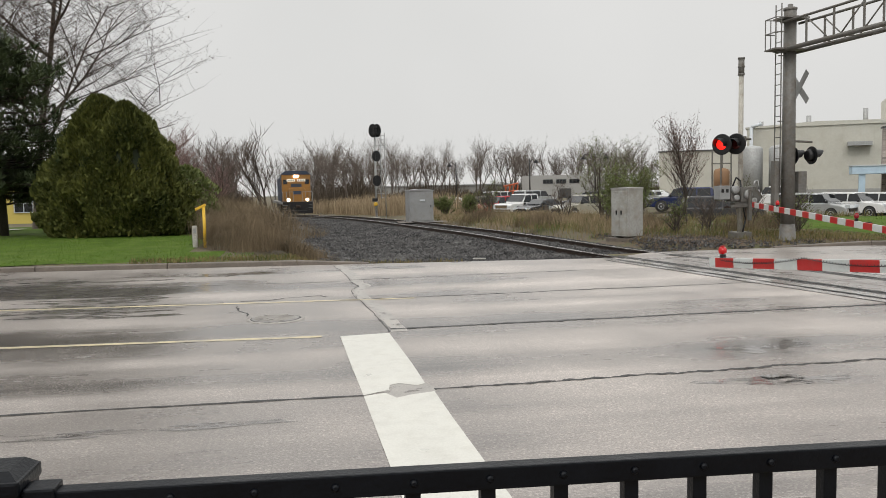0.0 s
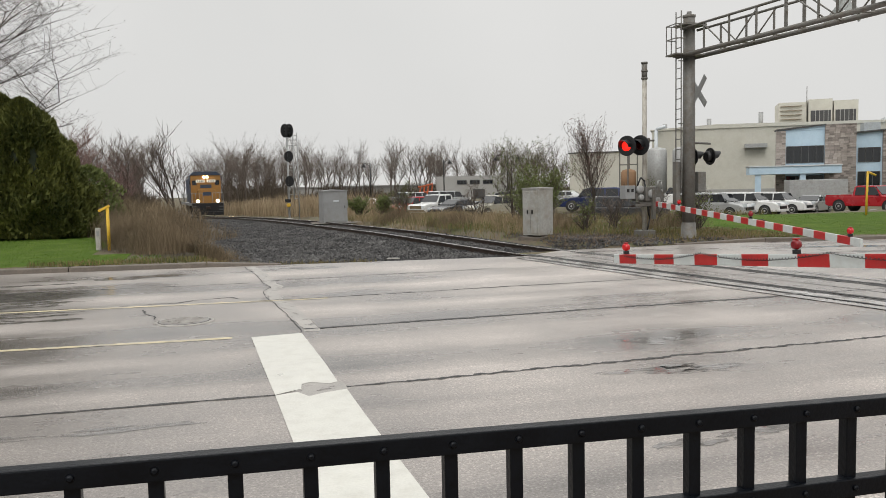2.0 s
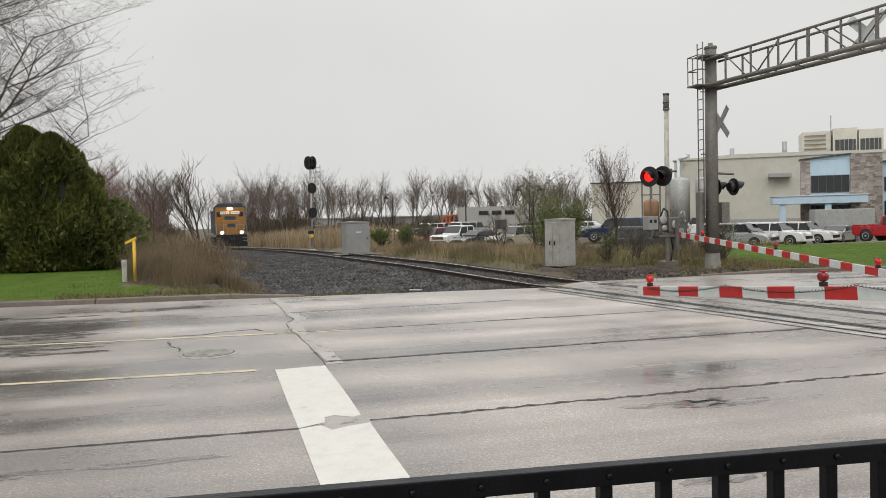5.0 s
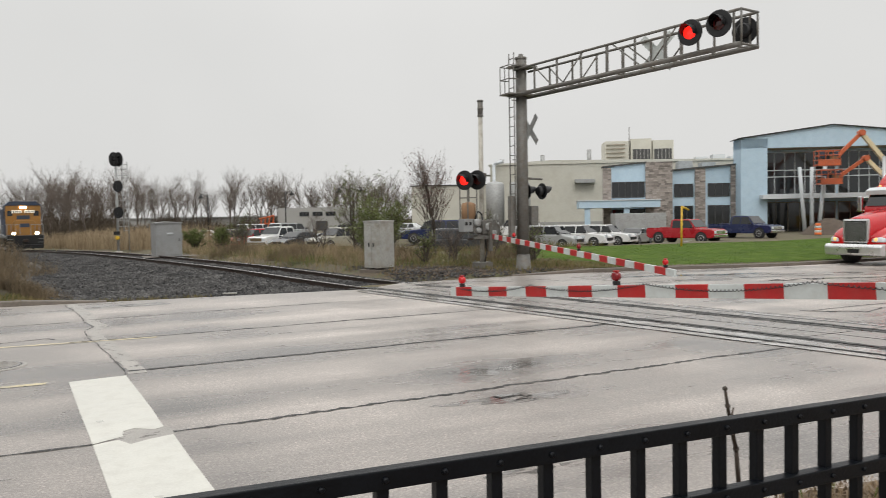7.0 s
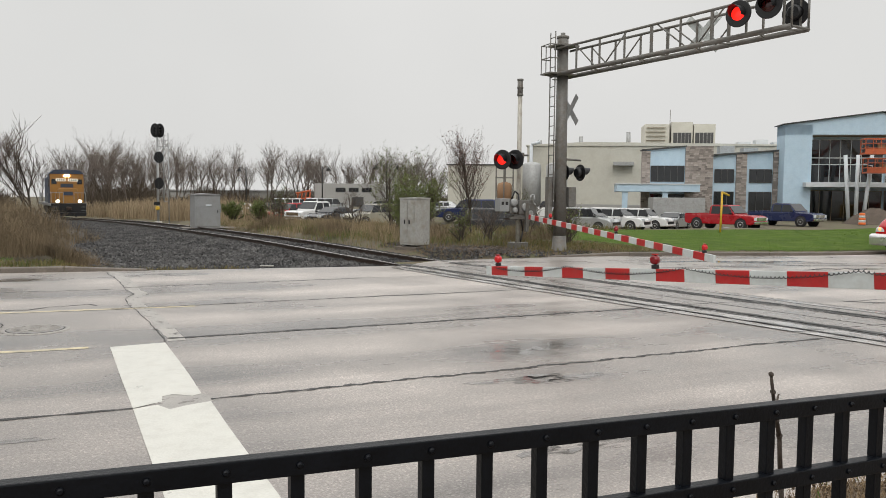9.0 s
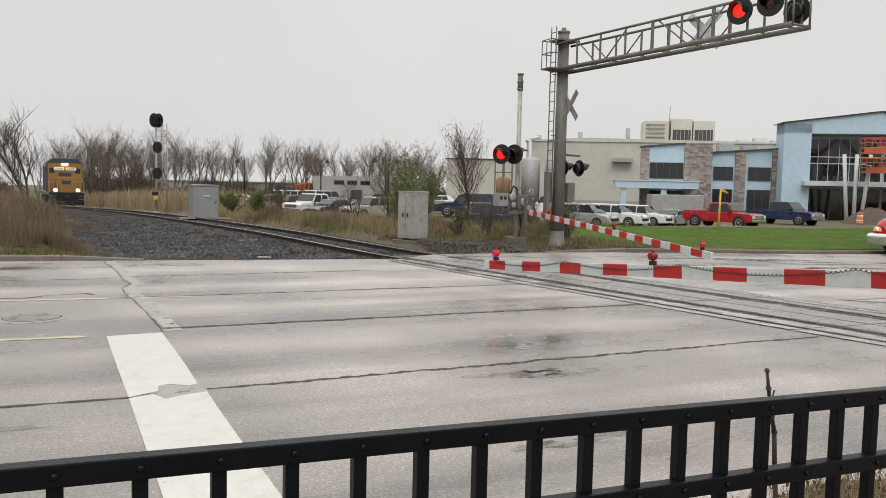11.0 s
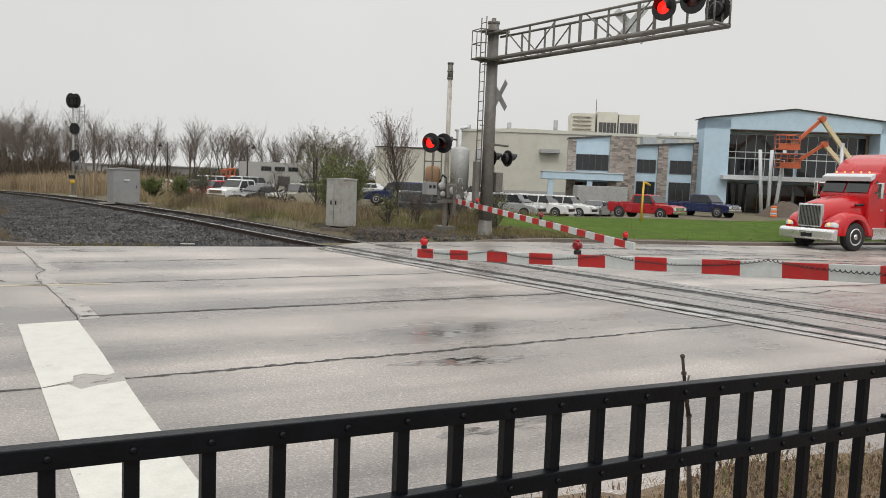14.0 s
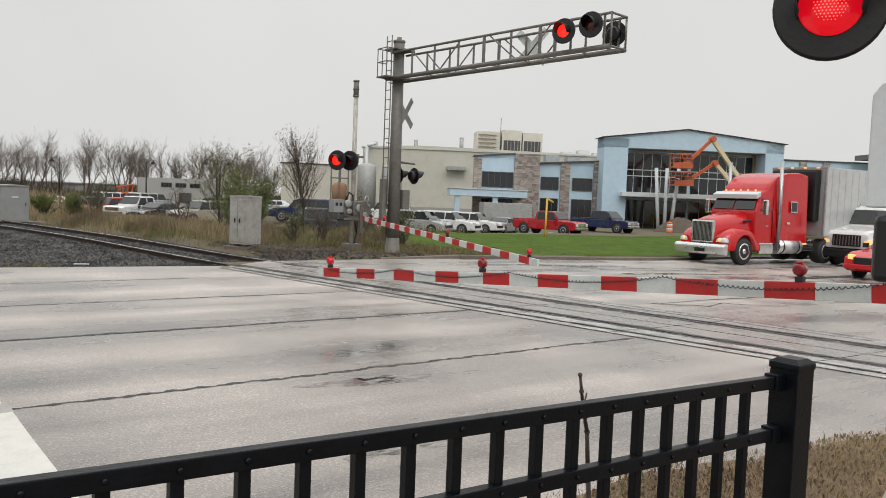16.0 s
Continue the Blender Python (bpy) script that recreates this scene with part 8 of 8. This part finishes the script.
# grey building far behind the lot and a low warehouse line
gb2 = thing("warehouse", "grey block warehouse with a row of dark windows", "building", BM)
bbox("wall", gb2, -48, -36, 150, 170, GB, 4.0, "bld_grey")
for k in range(3):
    window(gb2, -43.7 + 2.6 * k, -41.8 + 2.6 * k, 2.4, 3.15, 150, 3, 1, "roof_edge")
bbox("roll_door", gb2, -40.5, -38.2, 149.95, 150, GB, 1.4, "roof_edge")
gb3 = thing("warehouse", "long low grey warehouse behind the trees", "building", BM)
bbox("wall", gb3, -110, -56, 175, 195, GB, 2.4, "bld_grey")
bbox("roof_edge", gb3, -110.3, -55.7, 174.7, 195, 2.4, 2.7, "galv")
crane = thing("steel_frame", "orange steel frame beside the warehouse", "steel frame", BM)
bm = B()
for k in range(4):
    tube(bm, (-51.4 + 0.8 * k, 149, GB), (-50.9 + 0.8 * k, 149, 2.3), 0.14, 0.14, 6)
tube(bm, (-51.4, 149, 2.0), (-48.4, 149, 2.6), 0.18, 0.18, 6)
tube(bm, (-51.4, 149, 0.9), (-48.4, 149, 1.2), 0.14, 0.14, 6)
part("frame", bm, M["lift_orange"], crane)

# parking-lot lamps
def lot_lamp(x, y, h, heads):
    lp = thing("street_lamp", "dark parking-lot lamp post with bell shades", "street lamp", Matrix.Translation((x, y, gz(x, y))), "lot lamps")
    bm = B()
    tube(bm, (0, 0, -0.1), (0, 0, h), 0.1, 0.07, 8)
    part("post", bm, M["black"], lp)
    for dx in heads:
        bm = B()
        path_tube(bm, [Vector((0, 0, h - 0.5)), Vector((dx * 0.7, 0, h)), Vector((dx, 0, h - 0.1))], 0.05, 6)
        part("arm", bm, M["black"], lp)
        bm = B()
        lathe(bm, [(0.08, 0.0), (0.16, -0.2), (0.42, -0.5), (0.4, -0.52)], Matrix.Translation((dx, 0, h - 0.1)), 12)
        part("shade", bm, M["black"], lp, "bell-shaped dark shade")


lot_lamp(31.2, 84.8, 5.6, (-1.3, 1.3))
lot_lamp(29.9, 107.4, 6.0, (0.9,))
lot_lamp(20.0, 110, 6.0, (-0.9,))

# boom lifts, soil heap, barrel, containers, hydrant
def boom_lift(m, kx=32.0, kz=9.15, bx=27.8, bz=6.05):
    """A boom lift; (kx, kz) is its knuckle and (bx, bz) the corner of its basket."""
    bl = thing("boom_lift", "orange and cream articulated boom lift with raised basket", "boom lift", m, "boom lifts")
    bbox("chassis", bl, 34.6, 38.6, 80, 82.2, -0.1, 0.5, "lift_orange", "", 0.05)
    bbox("turret", bl, 34.3, 38.9, 80.1, 82.1, 0.5, 1.55, "lift_orange", "orange engine housing", 0.15)
    bbox("counterweight", bl, 38.4, 39.6, 80.2, 82.0, 0.5, 1.95, "lift_orange", "", 0.1)
    for xx in (35.2, 38.0):
        for yy in (79.9, 82.3):
            bm = B()
            tube(bm, (xx, yy - 0.2, -0.2), (xx, yy + 0.2, -0.2), 0.5, 0.5, 18)
            part("wheel", bm, M["rubber"], bl)
    mx, mz = 35.0, 1.7 + (kz - 1.7) * 0.48
    for n_, p0, p1, w, mm in (("lower_boom", (38.9, 81, 1.7), (mx, 81, mz), 0.3, "lift_cream"), ("upper_boom", (mx + 0.3, 81, mz - 0.3), (kx, 81, kz), 0.2, "lift_cream"),
                              ("jib", (kx, 81, kz), (bx + 1.6, 81, bz + 0.5), 0.17, "lift_orange"), ("link_arm", (36.6, 80.8, 1.8), (mx - 0.3, 80.8, mz - 0.3), 0.09, "lift_cream")):
        bm = B()
        p0, p1 = Vector(p0), Vector(p1)
        q = (p1 - p0).to_track_quat("Z", "Y").to_matrix().to_4x4()
        q.translation = p0
        box(bm, -w, w, -w, w, 0, (p1 - p0).length, 0.03, q)
        part(n_, bm, M[mm], bl)
    bm = B()
    tube(bm, (kx, 80.6, kz), (kx, 81.4, kz), 0.3, 0.3, 14)
    part("knuckle", bm, M["lift_orange"], bl)
    basket = bbox("basket_floor", bl, bx, bx + 2.1, 80.3, 81.7, bz, bz + 0.15, "lift_orange", "orange work basket")
    for z in (bz + 0.55, bz + 1.0, bz + 1.45):
        bm = B()
        path_tube(bm, [Vector((bx + 0.05, 80.35, z)), Vector((bx + 2.05, 80.35, z)), Vector((bx + 2.05, 81.65, z)), Vector((bx + 0.05, 81.65, z)), Vector((bx + 0.05, 80.35, z))], 0.045, 6)
        part("basket_rail", bm, M["lift_orange"], basket)
    for xx in (0.05, 0.7, 1.4, 2.05):
        for yy in (80.35, 81.65):
            bm = B()
            tube(bm, (bx + xx, yy, bz + 0.15), (bx + xx, yy, bz + 1.45), 0.04, 0.04, 6)
            part("basket_post", bm, M["lift_orange"], basket)
    bbox("control_box", basket, bx + 0.2, bx + 0.75, 80.4, 80.9, bz + 0.8, bz + 1.35, "loco_blue")
    bbox("tool_tray", basket, bx + 1.2, bx + 1.8, 80.5, 81.2, bz + 0.15, bz + 0.9, "rust")
    for cx0, cx1, z0, z1, mm in ((0.85, 1.15, 0.15, 1.1, "black"), (1.55, 1.95, 0.9, 1.3, "loco_blue"), (0.15, 0.5, 0.2, 0.7, "rubber")):
        bbox("tool_box", basket, bx + cx0, bx + cx1, 80.6, 81.1, bz + z0, bz + z1, mm)
    bbox("rail_panel", basket, bx + 0.05, bx + 2.05, 80.33, 80.37, bz + 0.15, bz + 0.5, "lift_orange")
    return bl


boom_lift(BM)
boom_lift(BM @ Matrix.Translation((1.2, 3.0, 0)), 32.4, 6.9, 27.9, 4.35)
heap = thing("soil_heap", "heap of dark excavated soil on the lot", "soil heap", BM)
r = random.Random(41)
bm = B()
lathe(bm, [(3.0, 0.0), (2.5, 0.3), (1.7, 0.85), (0.9, 1.35), (0.3, 1.62)], Matrix.Translation((28.0, 78, GB + 0.1)), 20)
for v in bm.verts:
    v.co += Vector((r.uniform(-0.15, 0.15), r.uniform(-0.15, 0.15), r.uniform(-0.1, 0.1)))
part("soil", bm, M["soil_heap"], heap)
berm = thing("soil_berm", "low berm of dark soil beside the lift", "soil heap", BM)
bm = B()
for k in range(5):
    lathe(bm, [(2.6, 0.0), (1.9, 0.3), (0.8, 0.5), (0.2, 0.55)], Matrix.Translation((33.5 + 1.9 * k, 75.5, GB + 0.25)), 14)
for v in bm.verts:
    v.co += Vector((r.uniform(-0.1, 0.1), r.uniform(-0.1, 0.1), r.uniform(-0.05, 0.05)))
part("soil", bm, M["soil_heap"], berm)
br = thing("traffic_barrel", "orange and white striped traffic barrel", "traffic barrel", BM @ Matrix.Translation((25.6, 74, GB + 0.35)))
for k in range(5):
    bm = B()
    lathe(bm, [(0.3 - 0.015 * k, 0.2 * k), (0.29 - 0.015 * k, 0.2 * k + 0.2)], Matrix.Identity(4), 16)
    part("band", bm, M["orange"] if k % 2 == 0 else M["white_refl"], br)
bx1 = thing("portable_tank", "yellow plastic portable tank", "tank", BM)
bbox("tank_body", bx1, 32.7, 34.2, 79, 80.2, -0.4, 1.2, "yellow", "", 0.15)
bx2 = thing("portable_toilet", "pale blue portable toilet cabin", "toilet cabin", BM)
bbox("cabin_body", bx2, 39.9, 41.2, 80, 81.3, GB, 1.6, "bld_blue", "", 0.06)
bbox("cabin_roof", bx2, 39.85, 41.25, 79.95, 81.35, 1.6, 1.75, "trim_white", "", 0.05)
for k, xx in enumerate((33.2, 41.6, 44.0)):
    bb = thing("barrier_block", "low orange plastic barrier block", "barrier", BM, "barrier blocks")
    bbox("block", bb, xx, xx + 1.0, 76.4, 76.8, GB + 0.2, GB + 0.75, "orange", "", 0.06)
hx, hy = 39.0, 21.6
hy_t = thing("fire_hydrant", "yellow fire hydrant on the lawn", "fire hydrant", Matrix.Translation((hx, hy, land(hx, hy))))
bm = B()
lathe(bm, [(0.16, -0.05), (0.16, 0.06), (0.1, 0.08), (0.1, 0.5), (0.13, 0.52), (0.13, 0.58), (0.09, 0.68), (0.03, 0.73), (0.03, 0.78)], Matrix.Identity(4), 16)
part("barrel", bm, M["yellow"], hy_t)
bm = B()
tube(bm, (-0.2, 0, 0.42), (0.2, 0, 0.42), 0.06, 0.06, 12)
part("side_outlet", bm, M["yellow"], hy_t)
bm = B()
tube(bm, (0, -0.2, 0.4), (0, 0, 0.4), 0.075, 0.075, 12)
part("front_outlet", bm, M["yellow"], hy_t)

# yellow house behind the pine
hs = thing("house", "yellow clapboard house with brown porch steps behind the pine", "house", Matrix.Translation((-21.0, 60, gz(-21, 60) - 0.2)) @ Matrix.Rotation(radians(12), 4, "Z"))
bm = B()
box(bm, -6, 3.5, 0, 8, 0, 3.2)
part("wall", bm, M["house"], hs)
bm = B()
prism(bm, [(-6.4, 3.2), (-1.25, 5.6), (3.9, 3.2)], -0.4, 8.4)
part("roof", bm, M["roof_edge"], hs)
for xx in (-4.5, 0.5):
    window(hs, xx, xx + 1.2, 1.1, 2.4, 0, 2, 2, "trim_white")
bm = B()
for k in range(5):
    box(bm, -2.0, -0.8, -1.6 + 0.3 * k, -1.3 + 0.3 * k, 0, 0.2 * (k + 1))
part("porch_steps", bm, M["rust"], hs)
flat("driveway", [(-40, 38.5), (-13.0, 37.0), (-12.4, 38.6), (-40, 41.5)], M["concrete"], 0.30, "pale concrete drive behind the lawn", "driveway")
